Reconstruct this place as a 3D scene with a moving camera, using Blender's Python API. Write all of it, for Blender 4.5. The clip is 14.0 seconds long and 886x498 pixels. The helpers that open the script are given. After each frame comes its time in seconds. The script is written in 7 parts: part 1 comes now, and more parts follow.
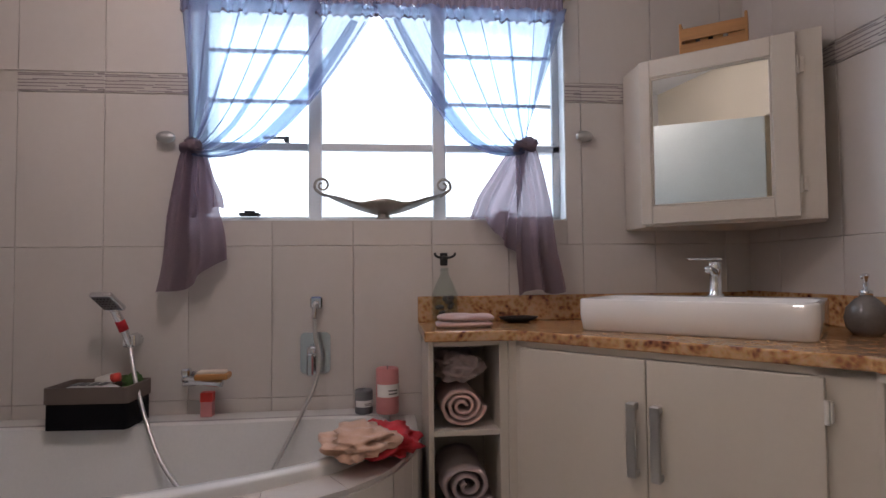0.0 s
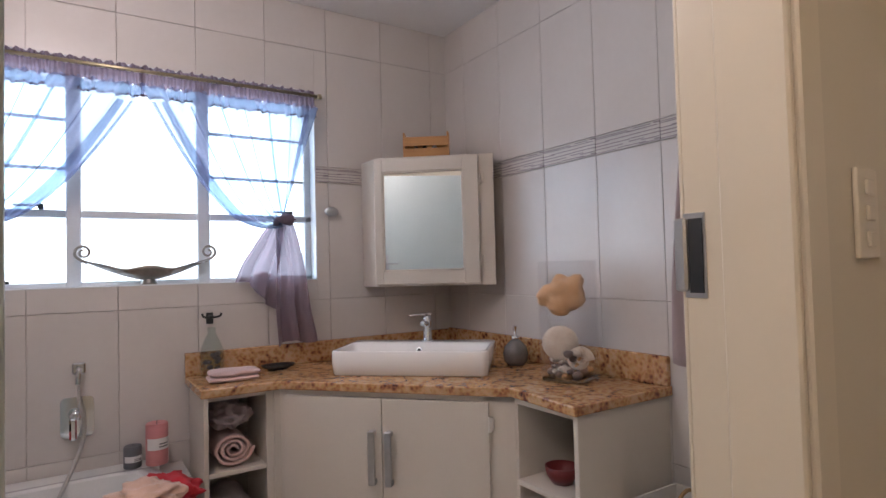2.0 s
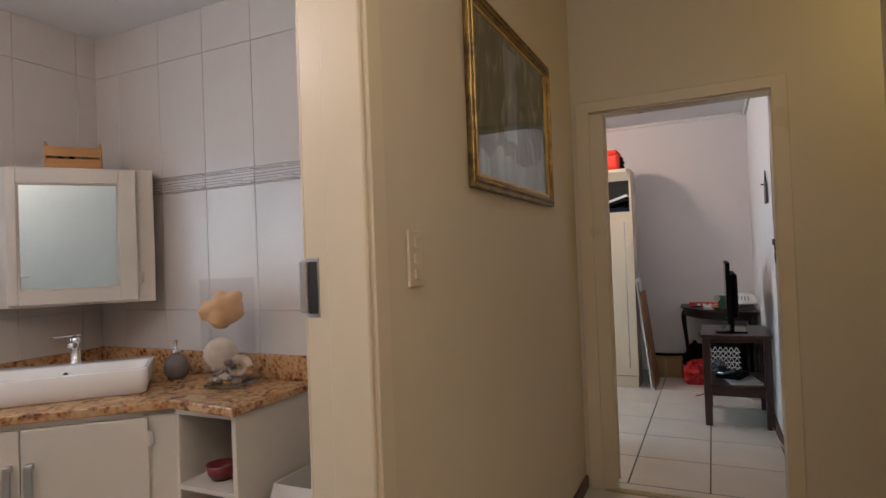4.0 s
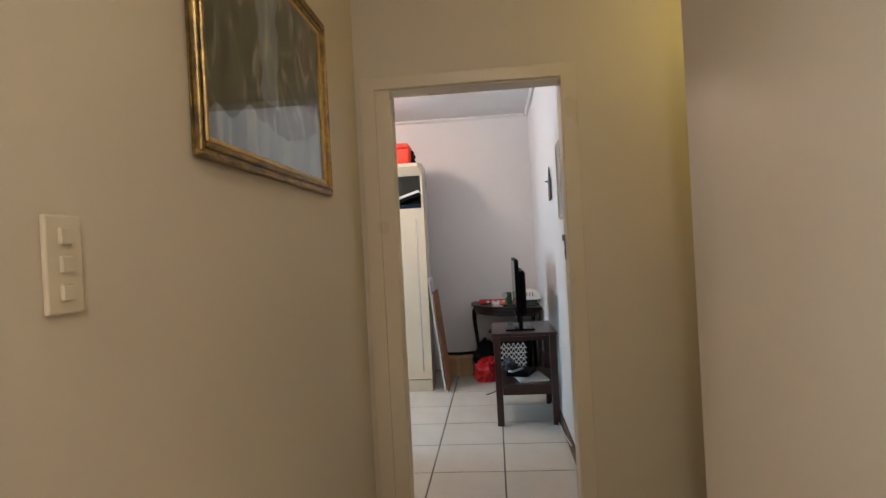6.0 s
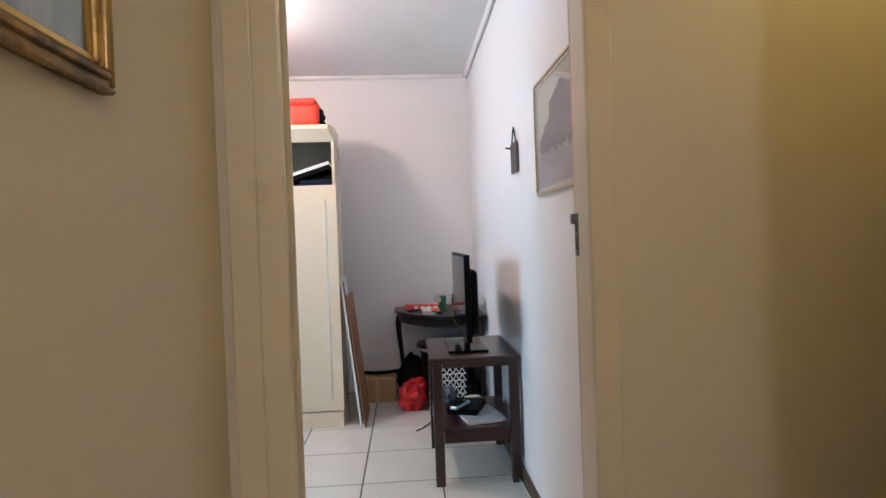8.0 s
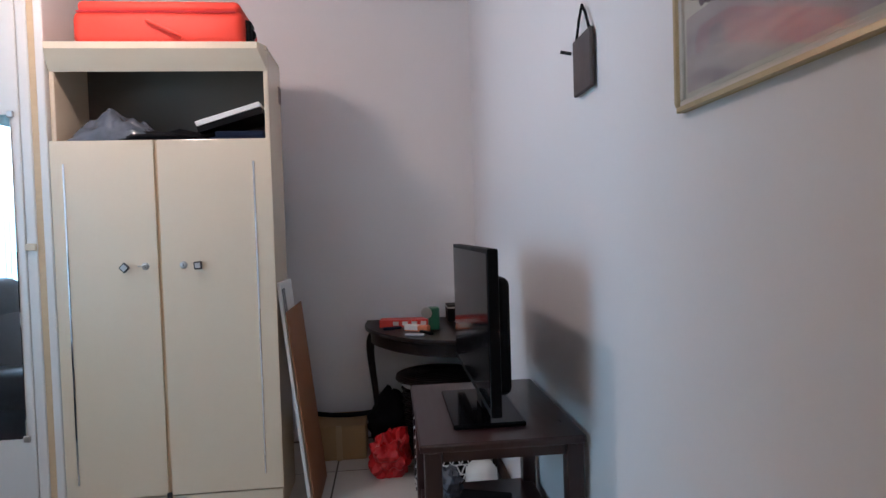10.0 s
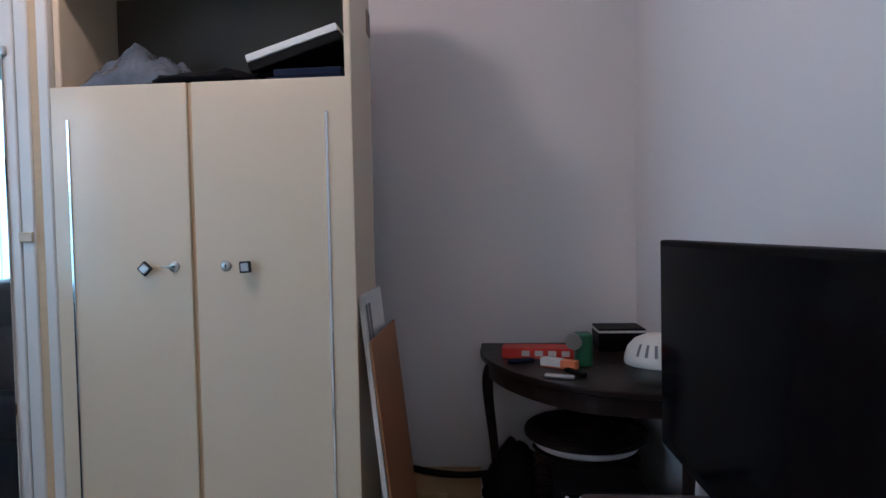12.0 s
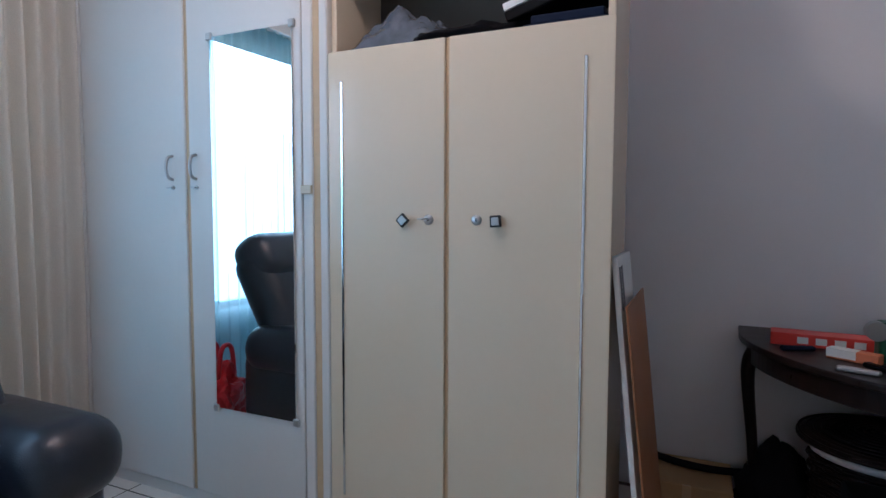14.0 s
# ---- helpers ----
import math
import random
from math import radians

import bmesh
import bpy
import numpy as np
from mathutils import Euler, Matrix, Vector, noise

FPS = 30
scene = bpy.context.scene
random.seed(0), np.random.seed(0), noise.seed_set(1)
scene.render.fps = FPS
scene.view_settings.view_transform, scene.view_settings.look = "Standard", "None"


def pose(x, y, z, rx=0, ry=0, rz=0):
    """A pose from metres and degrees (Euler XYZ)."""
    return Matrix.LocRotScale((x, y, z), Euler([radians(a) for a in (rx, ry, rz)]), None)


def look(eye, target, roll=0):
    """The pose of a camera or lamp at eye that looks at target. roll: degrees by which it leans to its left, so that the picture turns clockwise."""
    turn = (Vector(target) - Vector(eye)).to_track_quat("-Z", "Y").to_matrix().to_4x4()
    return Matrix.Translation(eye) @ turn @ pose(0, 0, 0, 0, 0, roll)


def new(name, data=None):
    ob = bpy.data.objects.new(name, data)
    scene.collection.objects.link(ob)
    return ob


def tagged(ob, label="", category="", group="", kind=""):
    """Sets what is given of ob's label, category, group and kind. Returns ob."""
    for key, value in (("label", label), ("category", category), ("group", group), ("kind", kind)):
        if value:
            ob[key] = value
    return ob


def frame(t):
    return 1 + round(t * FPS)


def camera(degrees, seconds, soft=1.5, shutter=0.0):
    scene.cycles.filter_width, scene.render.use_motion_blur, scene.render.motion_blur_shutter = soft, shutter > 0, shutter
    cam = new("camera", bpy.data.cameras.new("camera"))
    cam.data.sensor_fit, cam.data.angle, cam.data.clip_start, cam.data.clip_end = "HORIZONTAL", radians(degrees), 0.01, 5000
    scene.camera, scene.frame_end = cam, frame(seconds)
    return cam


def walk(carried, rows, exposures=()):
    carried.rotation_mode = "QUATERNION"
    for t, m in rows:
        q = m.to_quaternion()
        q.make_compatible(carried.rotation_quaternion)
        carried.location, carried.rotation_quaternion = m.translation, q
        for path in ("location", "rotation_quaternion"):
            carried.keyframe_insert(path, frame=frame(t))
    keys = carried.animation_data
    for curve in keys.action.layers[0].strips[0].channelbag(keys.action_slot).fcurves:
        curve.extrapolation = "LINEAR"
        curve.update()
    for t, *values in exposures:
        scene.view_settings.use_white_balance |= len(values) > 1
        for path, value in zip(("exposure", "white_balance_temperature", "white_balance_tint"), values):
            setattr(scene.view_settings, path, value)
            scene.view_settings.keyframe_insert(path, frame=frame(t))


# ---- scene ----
cam = camera(75.5, 14.0)
PATH = [
    (0, (-0.173, -0.254, 0.96), (0.031, 1.734, 1.04), -0.6),
    (0.5, (-0.203, -0.364, 1.034), (0.186, 1.596, 1.118), -0.7),
    (1, (-0.266, -0.475, 1.093), (0.373, 1.418, 1.175), -1.0),
    (1.5, (-0.352, -0.591, 1.169), (0.544, 1.196, 1.231), -1.4),
    (2, (-0.44, -0.723, 1.209), (0.64, 0.959, 1.273), -1.5),
    (2.5, (-0.533, -0.829, 1.251), (0.752, 0.702, 1.312), -1.6),
    (3, (-0.592, -0.888, 1.269), (0.91, 0.432, 1.314), -2.0),
    (3.5, (-0.638, -0.953, 1.272), (1.05, 0.12, 1.309), -2.2),
    (4, (-0.667, -1.003, 1.273), (1.142, -0.152, 1.305), -2.2),
    (4.2, (-0.678, -1.02, 1.276), (1.168, -0.252, 1.301), -2.3),
    (6.3, (-0.053, -0.929, 1.265), (1.935, -0.796, 1.262), -2.7),
    (6.5, (0.029, -0.918, 1.254), (2.025, -0.807, 1.249), -2.4),
    (7, (0.324, -0.866, 1.255), (2.324, -0.873, 1.234), -2.3),
    (7.5, (0.655, -0.839, 1.253), (2.653, -0.922, 1.225), -2.2),
    (8, (0.999, -0.8, 1.244), (2.995, -0.928, 1.212), -2.1),
    (8.5, (1.364, -0.825, 1.236), (3.357, -0.986, 1.196), -1.8),
    (9, (1.714, -0.85, 1.231), (3.705, -1.036, 1.179), -1.8),
    (9.2, (1.85, -0.845, 1.229), (3.839, -1.042, 1.17), -1.8),
    (11.3, (3.025, -0.766, 1.188), (5.021, -0.882, 1.129), -1.5),
    (11.5, (3.111, -0.743, 1.189), (5.109, -0.808, 1.13), -1.5),
    (12, (3.28, -0.705, 1.193), (5.274, -0.567, 1.132), -1.2),
    (12.5, (3.335, -0.676, 1.182), (5.3, -0.309, 1.12), -0.9),
    (13, (3.347, -0.632, 1.172), (5.27, -0.088, 1.1), -0.5),
    (13.5, (3.349, -0.599, 1.154), (5.221, 0.101, 1.06), -0.2),
    (14, (3.338, -0.564, 1.129), (5.153, 0.265, 1.0), 0.2),
]
walk(cam, [(t, look(eye, target, roll)) for t, eye, target, roll in PATH],
     exposures=[(0.0, -0.16, 6350, 20), (0.7, -0.02, 6200, 19), (1.5, 0.05, 6150, 19), (3.0, 0.5, 6300, 18), (3.5, 0.30, 6450, 17), (4.2, 0.18, 6500, 15), (6.5, 0.84, 6150, 11), (7.5, 1.04, 6050, 12), (9.0, 0.53, 5750, 15), (11.5, -0.18, 5700, 16), (12.5, -0.32, 5280, 15), (13.0, -0.30, 5280, 15), (14.0, -0.16, 5350, 15)])

# ---- world, sun and large lights ----
world = bpy.data.worlds.new("world")
scene.world = world
world.use_nodes = True
wn = world.node_tree.nodes
sky = wn.new("ShaderNodeTexSky")
sky.sky_type, sky.sun_disc = "NISHITA", False
sky.sun_elevation, sky.sun_rotation = radians(48), radians(20)
wn["Background"].inputs["Strength"].default_value = 0.1
world.node_tree.links.new(sky.outputs[0], wn["Background"].inputs["Color"])


def lamp(name, kind, m, energy, colour, **more):
    data = bpy.data.lights.new(name, kind)
    data.energy, data.color = energy, colour
    if "size" in more:
        data.shape, data.size, data.size_y = "RECTANGLE", more["size"], more["size_y"]
    if "radius" in more:
        data.shadow_soft_size = more["radius"]
    if "angle" in more:
        data.angle = more["angle"]
    ob = new(name, data)
    ob.matrix_basis = m
    return ob


lamp("sun", "SUN", look((0, 0, 0), (-0.25, -0.62, -0.74)), 2.0, (1.0, 0.95, 0.87), angle=radians(0.5))
# daylight in the two window openings
lamp("bathroom_window_light", "AREA", look((-0.18, 2.2, 1.60), (-0.18, 0.0, 1.85)), 12.5, (0.66, 0.86, 1.0), size=1.35, size_y=0.85)
lamp("bedroom_window_light", "AREA", look((3.42, 1.98, 1.32), (3.55, 0.0, 1.05)), 28, (0.73, 0.86, 1.0), size=1.3, size_y=1.5)
# lit ceiling lights, none of them in view
lamp("bathroom_bulb", "POINT", pose(-0.58, 0.86, 2.30), 21, (1.0, 0.89, 0.83), radius=0.08)
# added warm lamp, stands in for the yellow light of the recess
lamp("passage_fill", "POINT", pose(2.0, -2.1, 2.33), 3.1, (1.0, 0.84, 0.30), radius=0.08)
lamp("bedroom_bulb", "POINT", pose(4.28, 0.28, 2.50), 28, (1.0, 0.76, 0.60), radius=0.06)
# added fill lamp that brightens the passage walls, no known source
lamp("hall_fill", "POINT", pose(-0.75, -0.9, 2.33), 21, (1.0, 0.94, 0.86), radius=0.08)

# ---- materials ----


def nodes_of(name):
    m = bpy.data.materials.new(name)
    m.use_nodes = True
    return m, m.node_tree.nodes, m.node_tree.links, m.node_tree.nodes["Principled BSDF"]


def surface(name, colour, rough=0.5, second=None, scale=6.0, fine=90.0, bump=0.08, metal=0.0, coat=0.0, rnd=0.0, stretch=(1, 1, 1), contrast=0.5, sheen=0.0):
    """A surface with large stains, fine grain, uneven gloss and relief."""
    m, n, l, p = nodes_of(name)
    co = n.new("ShaderNodeTexCoord")
    mp = n.new("ShaderNodeMapping")
    mp.inputs["Scale"].default_value = stretch
    l.new(co.outputs["Object"], mp.inputs["Vector"])
    big, small = n.new("ShaderNodeTexNoise"), n.new("ShaderNodeTexNoise")
    big.inputs["Scale"].default_value, big.inputs["Detail"].default_value = scale, 6
    small.inputs["Scale"].default_value, small.inputs["Detail"].default_value = fine, 4
    for t in (big, small):
        l.new(mp.outputs[0], t.inputs["Vector"])
    ramp = n.new("ShaderNodeValToRGB")
    if second is None:
        second = tuple(c * 0.86 for c in colour)
    ramp.color_ramp.elements[0].position, ramp.color_ramp.elements[1].position = 0.5 - contrast / 2, 0.5 + contrast / 2
    ramp.color_ramp.elements[0].color, ramp.color_ramp.elements[1].color = (*second, 1), (*colour, 1)
    mixv = n.new("ShaderNodeMath")
    mixv.operation = "MULTIPLY_ADD"
    mixv.inputs[1].default_value, mixv.inputs[2].default_value = 0.3, 0.0
    l.new(small.outputs[0], mixv.inputs[0])
    add = n.new("ShaderNodeMath")
    add.operation = "MULTIPLY_ADD"
    add.inputs[1].default_value = 0.7
    l.new(big.outputs[0], add.inputs[0])
    l.new(mixv.outputs[0], add.inputs[2])
    l.new(add.outputs[0], ramp.inputs[0])
    if rnd:
        info = n.new("ShaderNodeObjectInfo")
        hsv = n.new("ShaderNodeHueSaturation")
        rr = n.new("ShaderNodeMapRange")
        rr.inputs["To Min"].default_value, rr.inputs["To Max"].default_value = 1 - rnd, 1 + rnd
        l.new(info.outputs["Random"], rr.inputs["Value"])
        l.new(rr.outputs[0], hsv.inputs["Value"])
        l.new(ramp.outputs[0], hsv.inputs["Color"])
        l.new(hsv.outputs[0], p.inputs["Base Color"])
    else:
        l.new(ramp.outputs[0], p.inputs["Base Color"])
    rg = n.new("ShaderNodeMapRange")
    rg.inputs["To Min"].default_value, rg.inputs["To Max"].default_value = max(0.02, rough * 0.8), min(1, rough * 1.2)
    l.new(big.outputs[0], rg.inputs["Value"])
    l.new(rg.outputs[0], p.inputs["Roughness"])
    p.inputs["Metallic"].default_value = metal
    p.inputs["Coat Weight"].default_value = coat
    if sheen:
        p.inputs["Sheen Weight"].default_value = sheen
    if bump:
        b = n.new("ShaderNodeBump")
        b.inputs["Strength"].default_value, b.inputs["Distance"].default_value = bump, 0.004
        l.new(add.outputs[0], b.inputs["Height"])
        l.new(b.outputs[0], p.inputs["Normal"])
    return m


def glass(name, colour=(1, 1, 1), rough=0.0):
    m, n, l, p = nodes_of(name)
    p.inputs["Base Color"].default_value = (*colour, 1)
    p.inputs["Transmission Weight"].default_value = 1
    p.inputs["Roughness"].default_value = rough
    p.inputs["IOR"].default_value = 1.45
    return m


def thin_glass(name, colour=(0.97, 0.98, 0.98)):
    """A thin clear pane: straight through, with gloss that grows at the edges of view."""
    m, n, l, p = nodes_of(name)
    tr, gl, mix, fr, pw, sc = n.new("ShaderNodeBsdfTransparent"), n.new("ShaderNodeBsdfGlossy"), n.new("ShaderNodeMixShader"), n.new("ShaderNodeLayerWeight"), n.new("ShaderNodeMath"), n.new("ShaderNodeMath")
    tr.inputs["Color"].default_value = (*colour, 1)
    gl.inputs["Roughness"].default_value = 0.02
    fr.inputs["Blend"].default_value = 0.5
    pw.operation, sc.operation = "POWER", "MULTIPLY_ADD"
    pw.inputs[1].default_value, sc.inputs[1].default_value, sc.inputs[2].default_value = 4.0, 0.6, 0.03
    l.new(fr.outputs["Facing"], pw.inputs[0])
    l.new(pw.outputs[0], sc.inputs[0])
    l.new(sc.outputs[0], mix.inputs[0])
    l.new(tr.outputs[0], mix.inputs[1])
    l.new(gl.outputs[0], mix.inputs[2])
    l.new(mix.outputs[0], n["Material Output"].inputs[0])
    return m


def sheer(name, colour, clear, weave=260.0, tint=(1, 1, 1)):
    """Thin woven cloth that lets part of the light straight through."""
    m, n, l, p = nodes_of(name)
    tr, tl, mix, mix2 = n.new("ShaderNodeBsdfTransparent"), n.new("ShaderNodeBsdfTranslucent"), n.new("ShaderNodeMixShader"), n.new("ShaderNodeMixShader")
    co, no = n.new("ShaderNodeTexCoord"), n.new("ShaderNodeTexNoise")
    no.inputs["Scale"].default_value = weave
    l.new(co.outputs["Object"], no.inputs["Vector"])
    rr = n.new("ShaderNodeMapRange")
    rr.inputs["To Min"].default_value, rr.inputs["To Max"].default_value = clear - 0.12, clear + 0.12
    l.new(no.outputs[0], rr.inputs["Value"])
    p.inputs["Base Color"].default_value, p.inputs["Roughness"].default_value = (*colour, 1), 0.8
    tl.inputs["Color"].default_value = (*colour, 1)
    tr.inputs["Color"].default_value = (*tint, 1)
    mix2.inputs[0].default_value = 0.5
    l.new(p.outputs[0], mix2.inputs[1])
    l.new(tl.outputs[0], mix2.inputs[2])
    l.new(rr.outputs[0], mix.inputs[0])
    l.new(mix2.outputs[0], mix.inputs[1])
    l.new(tr.outputs[0], mix.inputs[2])
    l.new(mix.outputs[0], n["Material Output"].inputs[0])
    return m


def granite(name):
    m, n, l, p = nodes_of(name)
    co = n.new("ShaderNodeTexCoord")
    v, no, no2 = n.new("ShaderNodeTexVoronoi"), n.new("ShaderNodeTexNoise"), n.new("ShaderNodeTexNoise")
    no.inputs["Scale"].default_value, no.inputs["Detail"].default_value, no.inputs["Distortion"].default_value = 10, 8, 2.2
    no2.inputs["Scale"].default_value, no2.inputs["Detail"].default_value = 160, 4
    v.inputs["Scale"].default_value = 55
    for t in (v, no, no2):
        l.new(co.outputs["Object"], t.inputs["Vector"])
    r = n.new("ShaderNodeValToRGB")
    e = r.color_ramp.elements
    e[0].position, e[0].color = 0.30, (0.05, 0.02, 0.014, 1)
    e[1].position, e[1].color = 0.68, (0.64, 0.405, 0.235, 1)
    for pos, c in ((0.38, (0.22, 0.08, 0.05, 1)), (0.46, (0.42, 0.19, 0.08, 1)), (0.56, (0.58, 0.33, 0.14, 1))):
        x = e.new(pos)
        x.color = c
    a = n.new("ShaderNodeMath")
    a.operation = "MULTIPLY_ADD"
    a.inputs[1].default_value = 0.28
    l.new(v.outputs["Distance"], a.inputs[0])
    s = n.new("ShaderNodeMath")
    s.operation = "MULTIPLY_ADD"
    s.inputs[1].default_value, s.inputs[2].default_value = 0.8, 0.0
    l.new(no.outputs[0], s.inputs[0])
    l.new(s.outputs[0], a.inputs[2])
    l.new(a.outputs[0], r.inputs[0])
    mx = n.new("ShaderNodeMix")
    mx.data_type, mx.blend_type = "RGBA", "MULTIPLY"
    mx.inputs["Factor"].default_value = 0.35
    l.new(r.outputs[0], mx.inputs["A"])
    l.new(no2.outputs["Color"], mx.inputs["B"])
    l.new(mx.outputs["Result"], p.inputs["Base Color"])
    p.inputs["Roughness"].default_value = 0.16
    return m


def glow(name, colour, strength, blotch=0.0, second=None):
    m, n, l, p = nodes_of(name)
    em = n.new("ShaderNodeEmission")
    em.inputs["Color"].default_value, em.inputs["Strength"].default_value = (*colour, 1), strength
    if blotch:
        co, no, r = n.new("ShaderNodeTexCoord"), n.new("ShaderNodeTexNoise"), n.new("ShaderNodeValToRGB")
        no.inputs["Scale"].default_value, no.inputs["Detail"].default_value = blotch, 5
        r.color_ramp.elements[0].position, r.color_ramp.elements[1].position = 0.42, 0.6
        r.color_ramp.elements[0].color, r.color_ramp.elements[1].color = (*second, 1), (*colour, 1)
        l.new(co.outputs["Object"], no.inputs["Vector"])
        l.new(no.outputs[0], r.inputs[0])
        l.new(r.outputs[0], em.inputs["Color"])
    l.new(em.outputs[0], n["Material Output"].inputs[0])
    return m


def art(name, stops, scale, stretch, distort=1.0):
    """Brushed patches of colour for a painting."""
    m, n, l, p = nodes_of(name)
    co, mp, no, r = n.new("ShaderNodeTexCoord"), n.new("ShaderNodeMapping"), n.new("ShaderNodeTexNoise"), n.new("ShaderNodeValToRGB")
    mp.inputs["Scale"].default_value = stretch
    no.inputs["Scale"].default_value, no.inputs["Detail"].default_value, no.inputs["Distortion"].default_value = scale, 5, distort
    l.new(co.outputs["Object"], mp.inputs[0])
    l.new(mp.outputs[0], no.inputs["Vector"])
    l.new(no.outputs[0], r.inputs[0])
    e = r.color_ramp.elements
    e[0].position, e[0].color = stops[0][0], (*stops[0][1], 1)
    e[1].position, e[1].color = stops[-1][0], (*stops[-1][1], 1)
    for pos, c in stops[1:-1]:
        x = e.new(pos)
        x.color = (*c, 1)
    l.new(r.outputs[0], p.inputs["Base Color"])
    p.inputs["Roughness"].default_value = 0.6
    return m


TILE = surface("glazed_wall_tile", (0.62, 0.575, 0.54), 0.22, (0.57, 0.525, 0.49), scale=3, fine=40, bump=0.03, rnd=0.035)
DADO = surface("dado_tile", (0.60, 0.55, 0.51), 0.3, rnd=0.04)
DADO_LINE = surface("dado_line", (0.30, 0.25, 0.25), 0.4, (0.22, 0.19, 0.20), scale=30)
GROUT = surface("grout", (0.58, 0.53, 0.48), 0.9, (0.51, 0.47, 0.43), scale=20)
FLOOR_TILE = surface("ceramic_floor_tile", (0.66, 0.63, 0.58), 0.22, (0.58, 0.55, 0.50), scale=5, fine=60, bump=0.03, rnd=0.03)
FLOOR_GROUT = surface("floor_grout", (0.09, 0.08, 0.07), 0.9)
CREAM = surface("cream_wall_paint", (0.585, 0.505, 0.39), 0.55, (0.565, 0.485, 0.37), scale=2.2, fine=120, bump=0.10)
CREAM_GLOSS = surface("cream_gloss_paint", (0.62, 0.53, 0.40), 0.3, (0.60, 0.51, 0.38), scale=4, bump=0.05)
WHITE_WALL = surface("white_wall_paint", (0.80, 0.78, 0.785), 0.6, (0.77, 0.75, 0.755), scale=2.5, fine=110, bump=0.10)
CEILING = surface("ceiling_paint", (0.86, 0.84, 0.83), 0.7, scale=2, bump=0.08)
WHITE_DOOR = surface("white_door_enamel", (0.52, 0.55, 0.52), 0.3, scale=3, bump=0.03)
CABINET = surface("cream_cabinet_enamel", (0.60, 0.54, 0.47), 0.42, (0.56, 0.50, 0.43), scale=4, fine=70, bump=0.05)
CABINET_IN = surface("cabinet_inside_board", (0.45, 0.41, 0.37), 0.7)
GRANITE = granite("brown_granite")
PORCELAIN = surface("white_porcelain", (0.82, 0.80, 0.78), 0.10, (0.79, 0.77, 0.75), scale=2, bump=0.0, coat=0.4)
ACRYLIC = surface("white_bath_acrylic", (0.76, 0.75, 0.73), 0.16, scale=2, bump=0.0, coat=0.2)
CHROME = surface("chrome", (0.80, 0.82, 0.84), 0.08, metal=1.0, bump=0.0)
NICKEL = surface("brushed_nickel", (0.55, 0.54, 0.53), 0.33, metal=1.0, bump=0.04, fine=300)
DULL_STEEL = surface("dull_worn_steel", (0.22, 0.21, 0.20), 0.45, (0.12, 0.11, 0.10), scale=60, metal=0.9)
DARK_METAL = surface("dark_iron", (0.06, 0.06, 0.06), 0.45, metal=0.8, scale=30)
BRASS = surface("aged_brass", (0.45, 0.38, 0.24), 0.3, metal=1.0, scale=40)
REVEAL = surface("white_gloss_reveal", (0.80, 0.84, 0.86), 0.3, scale=5)
STEEL_WINDOW = surface("painted_window_steel", (0.70, 0.73, 0.76), 0.4, scale=8)
PANE = thin_glass("window_glass")
CLEAR = thin_glass("clear_glass", (0.93, 0.96, 0.95))
MIRROR = nodes_of("mirror_silver")
MIRROR[3].inputs["Base Color"].default_value, MIRROR[3].inputs["Metallic"].default_value, MIRROR[3].inputs["Roughness"].default_value = (0.86, 0.89, 0.88, 1), 1, 0.01
MIRROR = MIRROR[0]
MAUVE_SHEER = sheer("mauve_sheer", (0.27, 0.27, 0.37), 0.46, tint=(0.70, 0.90, 1.0))
MAUVE_FOLD = sheer("mauve_doubled_sheer", (0.22, 0.20, 0.28), 0.40, tint=(0.70, 0.82, 1.0))
MAUVE_BAND = sheer("mauve_heading_cloth", (0.17, 0.12, 0.14), 0.125, tint=(0.7, 0.6, 0.8))
MAUVE_DENSE = sheer("mauve_gathered_cloth", (0.29, 0.21, 0.24), 0.125, tint=(0.8, 0.85, 1.0))
WHITE_SHEER = sheer("white_sheer", (0.66, 0.84, 0.90), 0.42, tint=(0.62, 0.93, 1.0))
CURTAIN = sheer("ivory_curtain_cloth", (0.90, 0.85, 0.76), 0.13)
PINK_TOWEL = surface("pink_towelling", (0.62, 0.42, 0.37), 0.95, (0.54, 0.35, 0.31), scale=20, fine=420, bump=0.9, sheen=0.3)
PALE_TOWEL = surface("pale_pink_towelling", (0.66, 0.47, 0.44), 0.95, scale=20, fine=420, bump=0.9, sheen=0.3)
MAUVE_TOWEL = surface("mauve_towelling", (0.42, 0.33, 0.33), 0.95, scale=20, fine=420, bump=0.9, sheen=0.3)
RED_CLOTH = surface("red_cloth", (0.50, 0.02, 0.03), 0.9, scale=20, fine=300, bump=0.5)
PINK_WAX = surface("pink_wax", (0.62, 0.24, 0.24), 0.45)
GREY_WAX = surface("grey_wax", (0.14, 0.14, 0.15), 0.45)
PAPER = surface("white_paper", (0.78, 0.77, 0.75), 0.7, scale=10)
INK = surface("grey_ink", (0.16, 0.16, 0.17), 0.7)
BLACK_FABRIC = surface("black_fabric", (0.009, 0.0085, 0.010), 0.85, fine=350, bump=0.4)
TAUPE_FABRIC = surface("taupe_fabric", (0.16, 0.12, 0.10), 0.9, fine=350, bump=0.4)
PLANT = surface("green_plastic_leaf", (0.06, 0.14, 0.03), 0.5)
CRATE = surface("honey_pine", (0.50, 0.24, 0.07), 0.5, (0.34, 0.15, 0.045), scale=5, stretch=(1, 1, 12), bump=0.1)
SOAP_GREY = surface("grey_glazed_ceramic", (0.17, 0.15, 0.14), 0.18, (0.11, 0.10, 0.09), scale=30)
